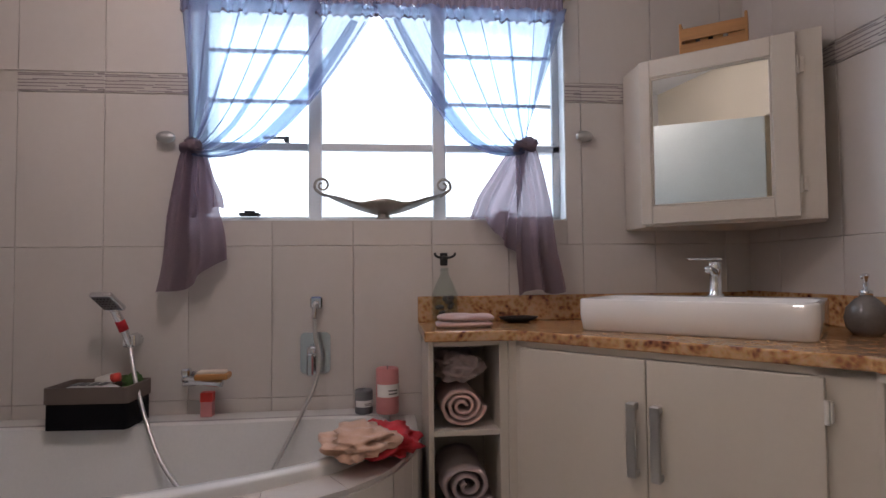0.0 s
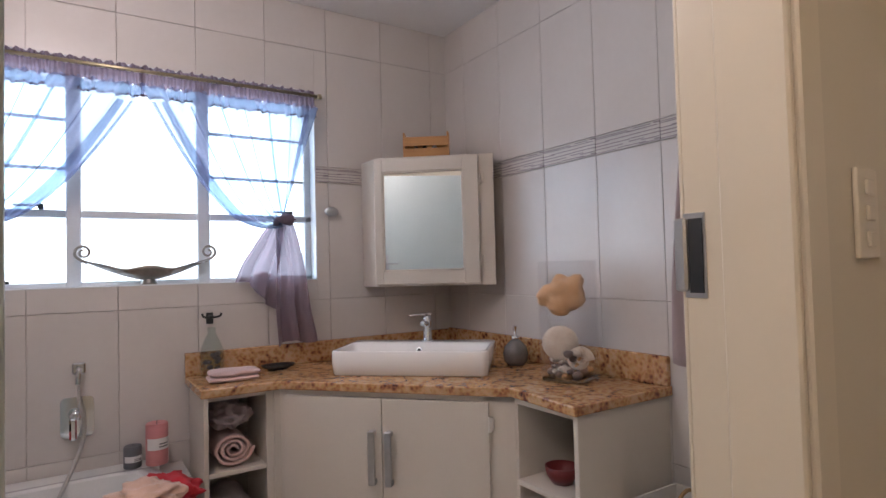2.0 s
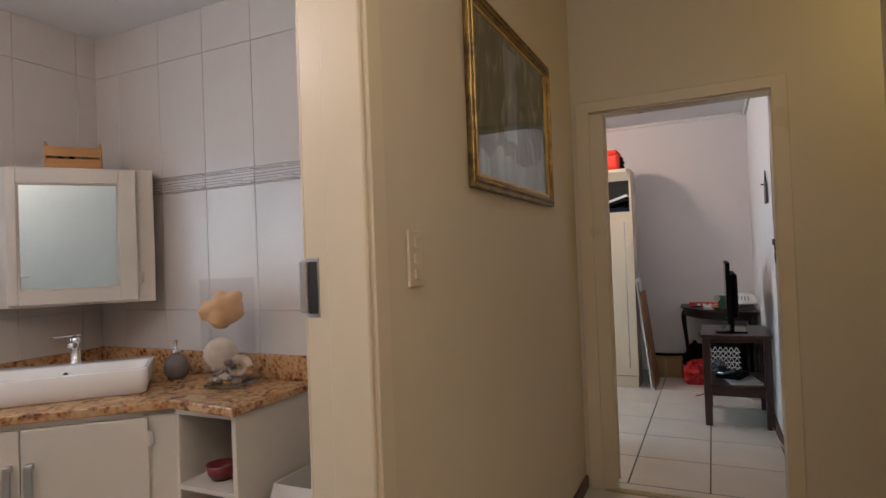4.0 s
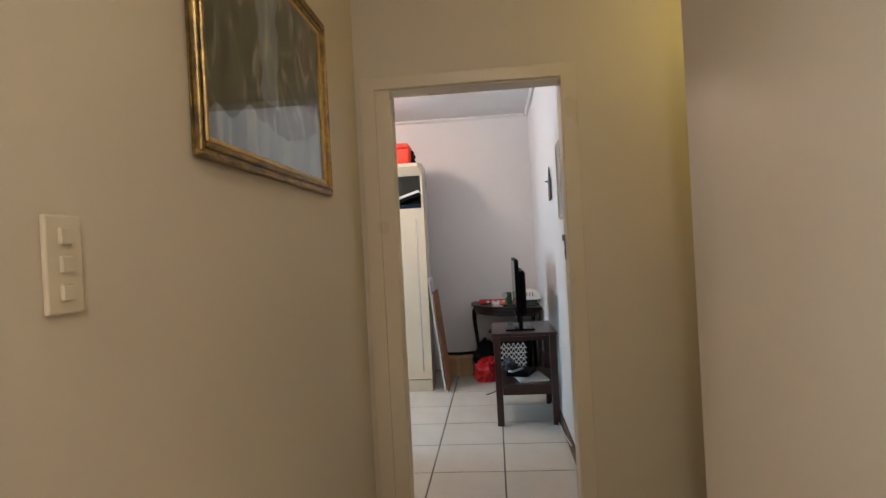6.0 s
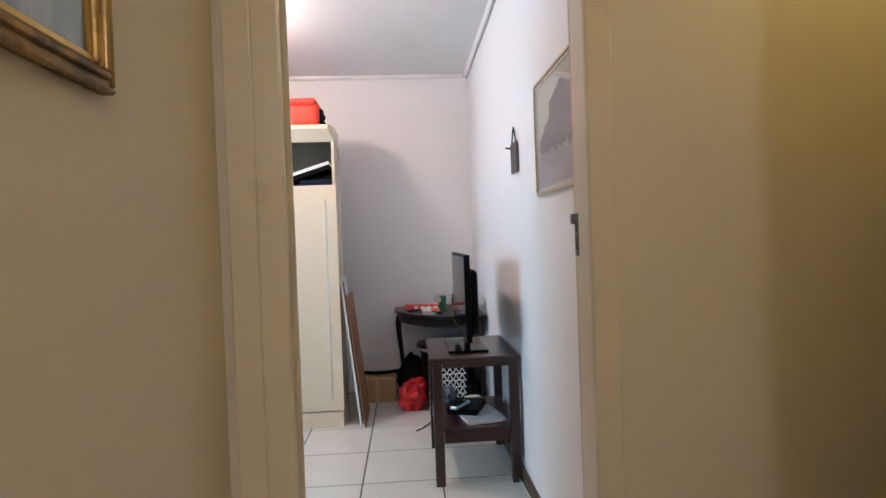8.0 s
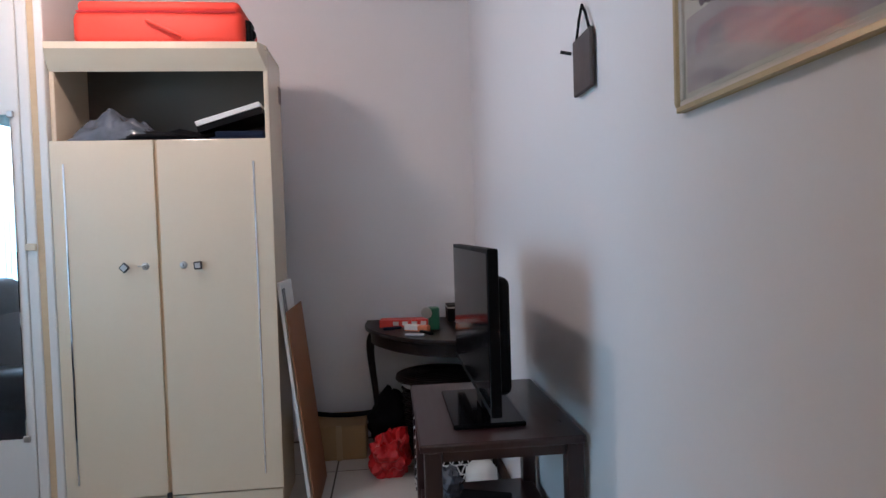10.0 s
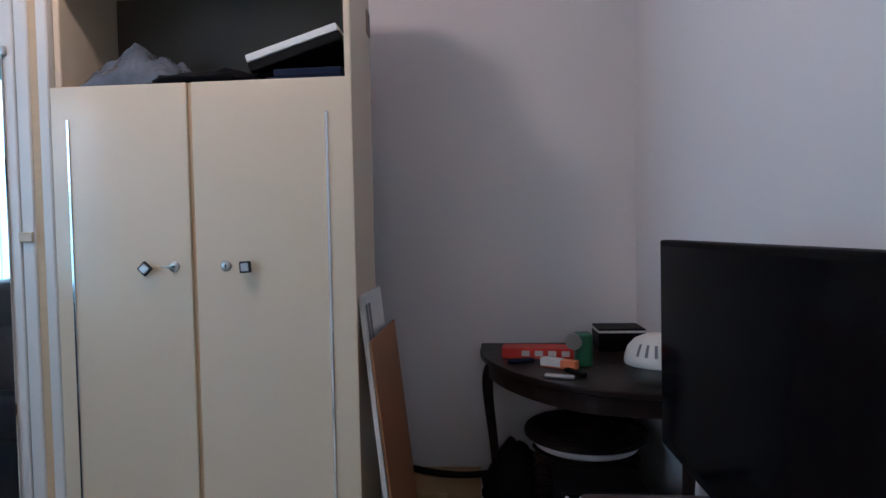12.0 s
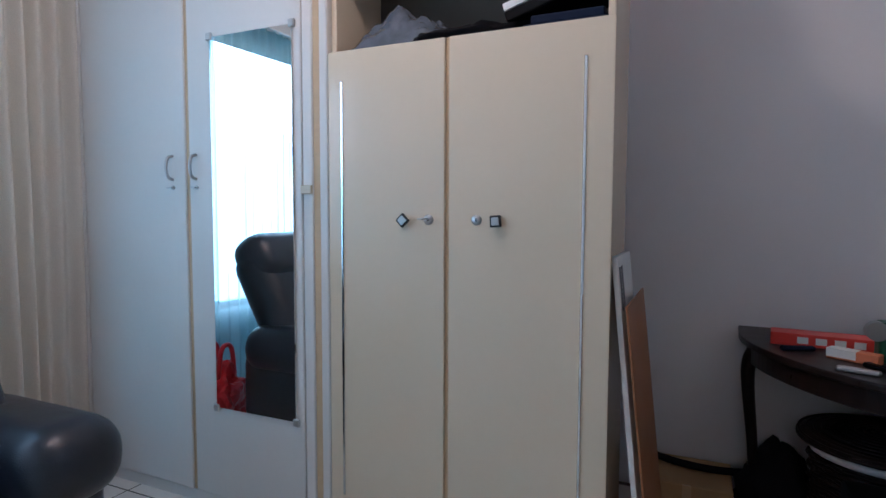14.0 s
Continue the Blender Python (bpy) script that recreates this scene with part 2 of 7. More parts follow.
SHELL_ORANGE = surface("orange_conch", (0.66, 0.33, 0.13), 0.5, (0.76, 0.50, 0.28), scale=12, fine=70, bump=0.5)
SHELL_WHITE = surface("white_shell", (0.72, 0.66, 0.56), 0.4, (0.55, 0.42, 0.32), scale=25, bump=0.4)
PEBBLE = surface("dark_pebble", (0.12, 0.10, 0.09), 0.4, (0.30, 0.20, 0.16), scale=9, rnd=0.5)
GILT = surface("gilt_frame", (0.40, 0.25, 0.07), 0.36, (0.08, 0.05, 0.022), scale=17, fine=60, bump=0.4, metal=0.6, contrast=0.32)
GOLD_LEAF = surface("bright_gold_leaf", (0.66, 0.43, 0.11), 0.3, (0.36, 0.21, 0.06), scale=22, bump=0.3, metal=0.8)
PLASTIC_WHITE = surface("white_plastic", (0.70, 0.67, 0.62), 0.35, bump=0.02)
PLASTIC_CREAM = surface("cream_plastic", (0.58, 0.50, 0.37), 0.4, bump=0.02)
BLACK_PLASTIC = surface("black_plastic", (0.0035, 0.0035, 0.004), 0.5, bump=0.02)
SCREEN = surface("black_screen", (0.004, 0.004, 0.005), 0.10, bump=0.0)
SCREEN.node_tree.nodes["Principled BSDF"].inputs["Specular IOR Level"].default_value = 0.06
DARK_WOOD = surface("mahogany_stain", (0.034, 0.012, 0.011), 0.3, (0.022, 0.008, 0.008), scale=4, fine=40, stretch=(2, 14, 2), bump=0.04, coat=0.05)
BLACK_WOOD = surface("ebonised_wood", (0.022, 0.013, 0.011), 0.3, (0.012, 0.008, 0.007), scale=4, stretch=(8, 2, 2), bump=0.05)
BLACK_WOOD.node_tree.nodes["Principled BSDF"].inputs["Specular IOR Level"].default_value = 0.13
WARDROBE = surface("ivory_melamine", (0.68, 0.57, 0.425), 0.17, (0.65, 0.54, 0.395), scale=2.5, fine=50, bump=0.02)
# brown inside board, darkened further to hold the shade under the flap
WARDROBE_IN_SHADED = surface("wardrobe_inside_shaded", (0.085, 0.068, 0.05), 0.6)
CUPBOARD = surface("white_cupboard_paint", (0.66, 0.64, 0.61), 0.4, (0.62, 0.60, 0.57), scale=2.5, fine=60, bump=0.05)
BARE_EDGE = surface("bare_wood_edge", (0.56, 0.40, 0.24), 0.6, stretch=(1, 1, 10))
HARDBOARD = surface("brown_hardboard", (0.32, 0.13, 0.05), 0.55, (0.26, 0.10, 0.04), scale=5, fine=150, bump=0.05)
CARDBOARD = surface("cardboard", (0.42, 0.27, 0.13), 0.85, scale=6, fine=200, bump=0.1)
RED_CASE = surface("red_suitcase_fabric", (0.74, 0.045, 0.018), 0.6, (0.64, 0.035, 0.014), scale=8, fine=400, bump=0.3)
RED_BAG = surface("red_plastic_film", (0.60, 0.015, 0.02), 0.3, (0.45, 0.01, 0.015), scale=14, bump=0.3)
GREY_BAG = surface("silvery_plastic_film", (0.12, 0.135, 0.17), 0.14, (0.05, 0.06, 0.075), scale=12, fine=40, bump=0.7)
NAVY = surface("navy_cloth", (0.012, 0.018, 0.04), 0.7)
LEATHER = surface("dark_leather", (0.010, 0.014, 0.024), 0.32, (0.016, 0.021, 0.033), scale=12, fine=220, bump=0.5)
WICKER = surface("black_wicker", (0.016, 0.010, 0.008), 0.4, (0.006, 0.004, 0.004), scale=40, bump=0.6)
GREEN = surface("green_plastic", (0.012, 0.10, 0.045), 0.4)
RED_CARD = surface("red_card", (0.72, 0.05, 0.035), 0.4)
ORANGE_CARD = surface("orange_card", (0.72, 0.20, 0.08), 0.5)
BASEBOARD = surface("brown_skirting", (0.10, 0.055, 0.035), 0.5, stretch=(1, 1, 8))
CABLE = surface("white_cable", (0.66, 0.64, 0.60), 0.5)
# the recess's yellow light is put into this wall colour
YELLOW_LIT_WALL = surface("yellow_lit_wall", (0.62, 0.48, 0.16), 0.55, (0.58, 0.44, 0.13), scale=2.2, fine=120, bump=0.10)
LANDSCAPE = art("landscape_paint", ((0.34, (0.022, 0.016, 0.008)), (0.46, (0.065, 0.05, 0.025)), (0.55, (0.11, 0.09, 0.06)), (0.62, (0.24, 0.20, 0.15)), (0.72, (0.42, 0.40, 0.39))), 4.4, (2.0, 1, 1.1), 2.4)
STREAM = art("painted_water", ((0.30, (0.14, 0.15, 0.17)), (0.50, (0.26, 0.27, 0.31)), (0.62, (0.40, 0.38, 0.38)), (0.75, (0.55, 0.50, 0.44))), 4.0, (2.4, 1, 0.7), 1.2)
LAVENDER = art("lavender_wash", ((0.3, (0.42, 0.33, 0.36)), (0.6, (0.58, 0.48, 0.50)), (0.75, (0.66, 0.50, 0.46))), 5, (1, 1, 2.5))
PURPLE = art("purple_wash", ((0.3, (0.05, 0.022, 0.043)), (0.55, (0.10, 0.052, 0.082)), (0.75, (0.20, 0.125, 0.165))), 9, (1, 1, 1))
MOUNT = art("cream_mount", ((0.3, (0.60, 0.54, 0.47)), (0.7, (0.66, 0.60, 0.54))), 3, (1, 1, 1))
OUTSIDE = glow("bright_overcast", (0.90, 0.97, 1.0), 2.6)
GARDEN = glow("bright_garden", (0.80, 1.0, 1.0), 2.0, 5.0, (0.20, 0.36, 0.38))

for dull in (BLACK_PLASTIC, BLACK_FABRIC, WICKER, NAVY):
    dull.node_tree.nodes["Principled BSDF"].inputs["Specular IOR Level"].default_value = 0.07

# ---- mesh helpers ----


def thing(name, at, label, category, group="", kind=""):
    ob = new(name)
    ob.empty_display_size = 0.05
    ob.matrix_basis = Matrix.Translation(at)
    return tagged(ob, label, category, group, kind)


def part(name, bm, material, parent=None, label="", m=None, smooth=False):
    """Links a bmesh, drawn in world metres, as one mesh under a thing or a part."""
    if m is not None:
        bm.transform(m)
    bmesh.ops.recalc_face_normals(bm, faces=bm.faces[:])
    me = bpy.data.meshes.new(name)
    bm.to_mesh(me)
    bm.free()
    if smooth:
        me.polygons.foreach_set("use_smooth", [True] * len(me.polygons))
    for x in material if isinstance(material, (list, tuple)) else (material,):
        me.materials.append(x)
    ob = new(name, me)
    if parent is not None:
        ob.parent = parent
        if parent.parent is None and parent.type == "EMPTY":
            ob.matrix_parent_inverse = parent.matrix_basis.inverted()
    if label:
        ob["label"] = label
    return ob


def structure(name, bm, material, label, category, smooth=False):
    return tagged(part(name, bm, material, smooth=smooth), label, category, kind="structure")


def box(x0, x1, y0, y1, z0, z1, bevel=0.0, seg=1, bm=None):
    one = bmesh.new()
    bmesh.ops.create_cube(one, size=1)
    for v in one.verts:
        v.co = ((x0 + x1) / 2 + v.co.x * (x1 - x0), (y0 + y1) / 2 + v.co.y * (y1 - y0), (z0 + z1) / 2 + v.co.z * (z1 - z0))
    if bevel:
        bmesh.ops.bevel(one, geom=one.edges[:], offset=bevel, segments=seg, profile=0.5, affect="EDGES")
    return join(bm, one)


def join(bm, one):
    if bm is None:
        return one
    me = bpy.data.meshes.new("tmp")
    one.to_mesh(me)
    one.free()
    bm.from_mesh(me)
    bpy.data.meshes.remove(me)
    return bm


def lathe(profile, at=(0, 0, 0), seg=32, bm=None, squash=(1, 1)):
    """Turns a profile of (radius, height) round a vertical axis."""
    one = bmesh.new()
    rings = []
    for r, z in profile:
        rings.append([one.verts.new((at[0] + r * squash[0] * math.cos(a), at[1] + r * squash[1] * math.sin(a), at[2] + z)) for a in [2 * math.pi * i / seg for i in range(seg)]])
    for a, b in zip(rings, rings[1:]):
        for i in range(seg):
            j = (i + 1) % seg
            one.faces.new((a[i], a[j], b[j], b[i]))
    for ring, r in ((rings[0], profile[0][0]), (rings[-1], profile[-1][0])):
        if r > 1e-4:
            one.faces.new(ring)
    bmesh.ops.remove_doubles(one, verts=one.verts[:], dist=1e-5)
    return join(bm, one)


def bezier(points, steps=8):
    """A smooth line through the points (Catmull-Rom)."""
    p = [Vector(q) for q in points]
    p = [2 * p[0] - p[1], *p, 2 * p[-1] - p[-2]]
    out = []
    for i in range(1, len(p) - 2):
        for s in range(steps):
            t = s / steps
            out.append(0.5 * (2 * p[i] + (p[i + 1] - p[i - 1]) * t + (2 * p[i - 1] - 5 * p[i] + 4 * p[i + 1] - p[i + 2]) * t * t + (3 * p[i] - p[i - 1] - 3 * p[i + 1] + p[i + 2]) * t ** 3))
    return [*out, p[-2]]


def tube(points, radius, seg=10, bm=None, steps=8, ridged=0.0):
    one = bmesh.new()
    line = bezier(points, steps) if steps > 1 else [Vector(q) for q in points]
    rings = []
    for i, c in enumerate(line):
        d = (line[min(i + 1, len(line) - 1)] - line[max(i - 1, 0)]).normalized()
        a = d.orthogonal().normalized() if i == 0 else (a - d * a.dot(d)).normalized()
        b = d.cross(a)
        r = (radius if not callable(radius) else radius(i / (len(line) - 1))) * (1 + (ridged if i % 2 else -ridged))
        rings.append([one.verts.new(c + r * (math.cos(t) * a + math.sin(t) * b)) for t in [2 * math.pi * k / seg for k in range(seg)]])
    for p, q in zip(rings, rings[1:]):
        for i in range(seg):
            j = (i + 1) % seg
            one.faces.new((p[i], p[j], q[j], q[i]))
    one.faces.new(rings[0])
    one.faces.new(rings[-1])
    return join(bm, one)


def prism(outline, z0, z1, bevel=0.0, seg=2, bm=None):
    one = bmesh.new()
    f = one.faces.new([one.verts.new((x, y, z0)) for x, y in outline])
    up = bmesh.ops.extrude_face_region(one, geom=[f])["geom"]
    for v in up:
        if isinstance(v, bmesh.types.BMVert):
            v.co.z = z1
    if bevel:
        bmesh.ops.bevel(one, geom=one.edges[:], offset=bevel, segments=seg, profile=0.5, affect="EDGES")
    return join(bm, one)


def sheet(fn, nu, nv, thick=0.0, bm=None):
    """A cloth or skin from fn(u, v), optionally with thickness."""
    one = bmesh.new()
    g = [[one.verts.new(fn(i / nu, j / nv)) for j in range(nv + 1)] for i in range(nu + 1)]
    for i in range(nu):
        for j in range(nv):
            one.faces.new((g[i][j], g[i + 1][j], g[i + 1][j + 1], g[i][j + 1]))
    if thick:
        bmesh.ops.recalc_face_normals(one, faces=one.faces[:])
        bmesh.ops.solidify(one, geom=one.faces[:], thickness=thick)
    return join(bm, one)


def blob(at, size, rough=0.15, freq=3.0, seed=0, sub=3, flat=None, bm=None):
    """A crumpled lump; flat: the height under which it is pressed level."""
    one = bmesh.new()
    bmesh.ops.create_icosphere(one, subdivisions=sub, radius=1)
    for v in one.verts:
        k = 1 + rough * noise.noise(v.co * freq + Vector((seed * 7.3, seed * 3.1, seed))) + 0.4 * rough * noise.noise(v.co * freq * 2.7 + Vector((seed, 0, 5)))
        v.co = Vector((v.co.x * size[0] * k, v.co.y * size[1] * k, v.co.z * size[2] * k)) + Vector(at)
        if flat is not None:
            v.co.z = max(v.co.z, flat)
    return join(bm, one)


def rect_minus(r, h):
    """The pieces of rectangle r = (u0, u1, v0, v1) outside the hole h."""
    u0, u1, v0, v1 = r
    a0, a1, b0, b1 = max(u0, h[0]), min(u1, h[1]), max(v0, h[2]), min(v1, h[3])
    if a0 >= a1 or b0 >= b1:
        return [r]
    out = [(u0, a0, v0, v1), (a1, u1, v0, v1), (a0, a1, v0, b0), (a0, a1, b1, v1)]
    return [q for q in out if q[1] - q[0] > 0.008 and q[3] - q[2] > 0.008]


tile_meshes = {}


def slab_tile(w, h, t, material, name="tile", edge=0.0016):
    """A shared tile mesh in the x-z plane, its face towards -y, from the origin."""
    key = (round(w, 3), round(h, 3), t, material.name)
    if key not in tile_meshes:
        e = edge
        v = [(0, 0, 0), (w, 0, 0), (w, 0, h), (0, 0, h), (0, e - t, 0), (w, e - t, 0), (w, e - t, h), (0, e - t, h), (e, -t, e), (w - e, -t, e), (w - e, -t, h - e), (e, -t, h - e)]
        f = [(0, 1, 5, 4), (1, 2, 6, 5), (2, 3, 7, 6), (3, 0, 4, 7), (4, 5, 9, 8), (5, 6, 10, 9), (6, 7, 11, 10), (7, 4, 8, 11), (8, 9, 10, 11)]
        me = bpy.data.meshes.new(name)
        me.from_pydata(v, [], f)
        me.materials.append(material)
        tile_meshes[key] = me
    return tile_meshes[key]


def lay(me, parent, m, name="tile"):
    ob = new(name, me)
    ob.parent = parent
    ob.matrix_basis = m
    return ob

# ---- the large structure ----
CEIL = 2.62
PASSC = 2.73
BATHC = 2.535
HX = 2.485          # face of the passage's end wall
BX = 2.60           # bedroom face of the same wall
FAR = 5.78          # bedroom far wall
RIGHT = -1.36       # bedroom wall with the pictures
NORTH = 2.0         # outer wall with both windows
WIN = (-0.90, 0.565, 1.165, 2.10)     # bathroom window opening: x0, x1, z0, z1
BWIN = (2.75, 4.10, 0.55, 2.08)       # bedroom window opening


def wall_x(name, x0, x1, y0, y1, holes, material, label):
    """A wall along x with real openings (x0, x1, z0, z1)."""
    bm = bmesh.new()
    rects = [(x0, x1, 0.0, PASSC)]
    for h in holes:
        rects = [q for r in rects for q in rect_minus(r, h)]
    for a, b, c, d in rects:
        box(a, b, y0, y1, c, d, bm=bm)
    bmesh.ops.remove_doubles(bm, verts=bm.verts[:], dist=1e-4)
    return structure(name, bm, material, label, "wall")


def wall_y(name, x0, x1, y0, y1, holes, material, label):
    bm = bmesh.new()
    rects = [(y0, y1, 0.0, PASSC)]
    for h in holes:
        rects = [q for r in rects for q in rect_minus(r, h)]
    for a, b, c, d in rects:
        box(x0, x1, a, b, c, d, bm=bm)
    bmesh.ops.remove_doubles(bm, verts=bm.verts[:], dist=1e-4)
    return structure(name, bm, material, label, "wall")


LEFT = -1.68
wall_n = wall_x("wall_north", LEFT - 0.15, 1.35, NORTH + 0.006, NORTH + 0.22, [WIN], GROUT, "tiled outer bathroom wall with a steel window")
wall_e = wall_y("wall_east", 1.356, 1.47, -0.16, NORTH + 0.22, [], GROUT, "tiled bathroom wall in beige glazed tiles")
wall_w = wall_y("wall_west", LEFT - 0.15, LEFT, -0.16, NORTH + 0.006, [], TILE, "beige bathroom wall beside the bath")
DOOR_L, DOOR_R = -0.53, 0.40
wall_x("wall_passage_north", LEFT - 0.15, HX, -0.33, -0.16, [(DOOR_L - 0.0, DOOR_R, -0.1, 2.05)], CREAM, "cream painted passage wall with the bathroom doorway")
wall_y("wall_passage_end", HX, BX, -2.45, 2.0, [(-1.296, -0.415, -0.1, 2.033)], CREAM, "cream painted wall with the bedroom doorway")
wall_x("wall_passage_south", -1.83, 1.44, -1.607, -1.487, [], CREAM, "plain cream painted passage wall")
wall_y("wall_recess_side", 1.32, 1.44, -2.45, -1.607, [], YELLOW_LIT_WALL, "side wall of the storage recess, coloured with its yellow light")
wall_x("wall_recess_back", 1.32, BX, -2.57, -2.45, [], YELLOW_LIT_WALL, "back wall of the storage recess, coloured with its yellow light")
wall_y("wall_passage_west", -1.83, -1.71, -1.487, -0.33, [], CREAM, "plain cream wall closing the passage")
wall_x("wall_bedroom_south", BX, FAR + 0.12, RIGHT - 0.12, RIGHT, [], WHITE_WALL, "white bedroom wall with hanging pictures")
wall_y("wall_bedroom_far", FAR, FAR + 0.12, RIGHT, NORTH + 0.22, [], WHITE_WALL, "white far bedroom wall behind the wardrobe")
wall_x("wall_bedroom_north", BX, FAR, NORTH, NORTH + 0.22, [BWIN], WHITE_WALL, "white outer bedroom wall with a curtained window")
# bedroom side of the shared wall
bm = bmesh.new()
for a, b, c, d in rect_minus((RIGHT, NORTH, 0.0, CEIL), (-1.296, -0.415, -0.1, 2.033)):
    box(BX + 0.001, BX + 0.006, a, b, c, d, bm=bm)
structure("wall_bedroom_west", bm, WHITE_WALL, "white plaster face of the bedroom wall", "wall")

structure("ceiling_bathroom", box(LEFT - 0.001, 1.357, -0.161, NORTH + 0.007, BATHC, CEIL + 0.1), CEILING, "white plastered bathroom ceiling", "ceiling")
structure("ceiling_passage", box(-1.83, BX, -2.57, -0.16, PASSC, PASSC + 0.1), CEILING, "white plastered passage ceiling", "ceiling")
structure("ceiling_bedroom", box(BX, FAR + 0.12, RIGHT - 0.12, NORTH + 0.22, CEIL, CEIL + 0.1), CEILING, "white plastered bedroom ceiling", "ceiling")
bm = box(BX + 0.006, FAR, RIGHT, RIGHT + 0.035, CEIL - 0.035, CEIL, bevel=0.012)
box(FAR - 0.035, FAR, RIGHT + 0.035, NORTH, CEIL - 0.035, CEIL, bevel=0.012, bm=bm)
structure("trim", bm, CEILING, "narrow white ceiling cornice in the bedroom", "cornice")

structure("floor_bathroom", box(LEFT - 0.15, 1.47, -0.33, NORTH + 0.2, -0.12, 0.0), FLOOR_TILE, "pale ceramic bathroom floor", "floor")
structure("floor_passage", box(-1.83, BX, -2.57, -0.33, -0.12, 0.0), FLOOR_TILE, "pale ceramic passage floor", "floor")
floor_bed = structure("floor", box(BX, FAR + 0.12, RIGHT - 0.12, NORTH + 0.2, -0.12, -0.0015), FLOOR_GROUT, "pale ceramic tile bedroom floor with dark joints", "floor")
structure("ground", box(-60, 60, 2.2, 120, -0.4, -0.3), surface("lawn", (0.06, 0.10, 0.03), 0.9, (0.04, 0.07, 0.02)), "green lawn outside the windows", "ground")
structure("backdrop", box(-3.4, 2.4, 3.6, 3.62, -0.2, 4.2), OUTSIDE, "bright overcast distance outside the bathroom window", "backdrop")
structure("backdrop_garden", box(2.5, 8.5, 3.6, 3.62, -0.2, 4.2), GARDEN, "bright garden light outside the bedroom window", "backdrop")

# skirting in the bedroom
bm = box(BX + 0.03, FAR, RIGHT, RIGHT + 0.016, 0.0, 0.075, bevel=0.004)
structure("baseboard", bm, BASEBOARD, "brown stained wooden skirting board", "skirting")


def frame_x(name, x0, x1, y0, y1, top, w, material, label):
    """A pressed steel door frame in a wall across x: jambs and head, with a stop."""
    th = thing(name, (x0, (y0 + y1) / 2, 0), label, "door frame", kind="structure")
    for nm, a, b in (("jamb", y0, y0 + 0.012), ("jamb", y1 - 0.012, y1)):
        out0, out1 = (a - w, b) if nm == "jamb" and a == y0 else (a, b + w)
        bm = box(x0 - 0.012, x0 + 0.001, out0, out1, 0.0, top + w, bevel=0.004)
        box(x0, x1, a, b, 0.0, top, bevel=0.003, bm=bm)
        box(x1 - 0.001, x1 + 0.012, out0, out1, 0.0, top + w, bevel=0.004, bm=bm)
        part(nm, bm, material, th)
    bm = box(x0 - 0.013, x0 + 0.0, y0, y1, top - 0.001, top + w, bevel=0.004)
    box(x0, x1, y0, y1, top - 0.010, top, bevel=0.003, bm=bm)
    box(x1 + 0.0, x1 + 0.013, y0, y1, top - 0.001, top + w, bevel=0.004, bm=bm)
    part("head", bm, material, th)
    return th


bed_frame = frame_x("door_frame_1", HX, BX + 0.006, -1.296, -0.415, 2.028, 0.06, CREAM_GLOSS, "cream gloss painted steel door frame")
part("stop", box(HX - 0.011, HX + 0.014, -0.498, -0.426, 0.0, 2.018, bevel=0.004), CREAM_GLOSS, bed_frame)
# strike plate on the lock jamb
bm = box(BX - 0.024, BX + 0.004, -1.285, -1.281, 1.185, 1.305, bevel=0.001)
part("strike_plate", bm, DULL_STEEL, bed_frame, "worn grey strike plate")
bm = box(BX - 0.016, BX - 0.003, -1.2815, -1.279, 1.202, 1.238)
box(BX - 0.016, BX - 0.003, -1.2815, -1.279, 1.254, 1.286, bm=bm)
part("latch_hole", bm, DARK_METAL, bed_frame)
part("latch_tongue", box(BX - 0.004, BX + 0.020, -1.289, -1.273, 1.275, 1.305, bevel=0.003), DULL_STEEL, bed_frame)
# threshold strip
bm = box(HX - 0.03, HX + 0.03, -1.282, -0.43, 0.0, 0.006, bevel=0.002)
for k in range(28):
    for row in (0, 1):
        y = -1.275 + k * 0.030 + 0.015 * row
        box(HX - 0.024 + 0.026 * row, HX - 0.002 + 0.026 * row, y, y + 0.018, 0.005, 0.0085, bm=bm)
structure("threshold", bm, BRASS, "ribbed brass threshold strip in the doorway", "threshold")
bm = box(1.0, HX - 0.014, -0.346, -0.3305, 0.0, 0.07, bevel=0.004)
box(HX - 0.015, HX, -2.449, -1.36, 0.0, 0.07, bevel=0.004, bm=bm)
structure("baseboard_passage", bm, BASEBOARD, "dark brown skirting board along the passage", "skirting")


def leaf(name, hinge, angle, w, h, t, material, label, handle_side):
    """A flush door leaf that turns about its hinge; angle from +x."""
    th = thing(name, (*hinge, 0.0), label, "door", kind="structure")
    m = Matrix.Translation((*hinge, 0)) @ Matrix.Rotation(radians(angle), 4, "Z")
    part("leaf", box(0.004, w, -t, 0.0, 0.012, h, bevel=0.003), material, th, m=m)
    for side, y in ((-1, -t), (1, 0.0)):
        if handle_side not in (0, side):
            continue
        bm = box(w - 0.085, w - 0.045, min(y, y + side * 0.006), max(y, y + side * 0.006), 1.15, 1.33, bevel=0.002)
        plate = part("handle_plate", bm, NICKEL, th, m=m)
        bm = tube([(w - 0.065, y, 1.25), (w - 0.065, y + side * 0.05, 1.25), (w - 0.085, y + side * 0.055, 1.25), (w - 0.17, y + side * 0.055, 1.25)], 0.008, 8)
        part("lever", bm, NICKEL, plate, m=m, smooth=True)
    for z in (0.25, 1.75):
        part("hinge", lathe([(0.008, 0), (0.008, 0.1)], (0.0, 0.004, z), 10), NICKEL, th, m=m, smooth=True)
    return th


leaf("door_1", (BX, -0.459), 26.0, 0.775, 2.025, 0.04, CREAM_GLOSS, "cream painted flush bedroom door standing open", 1)
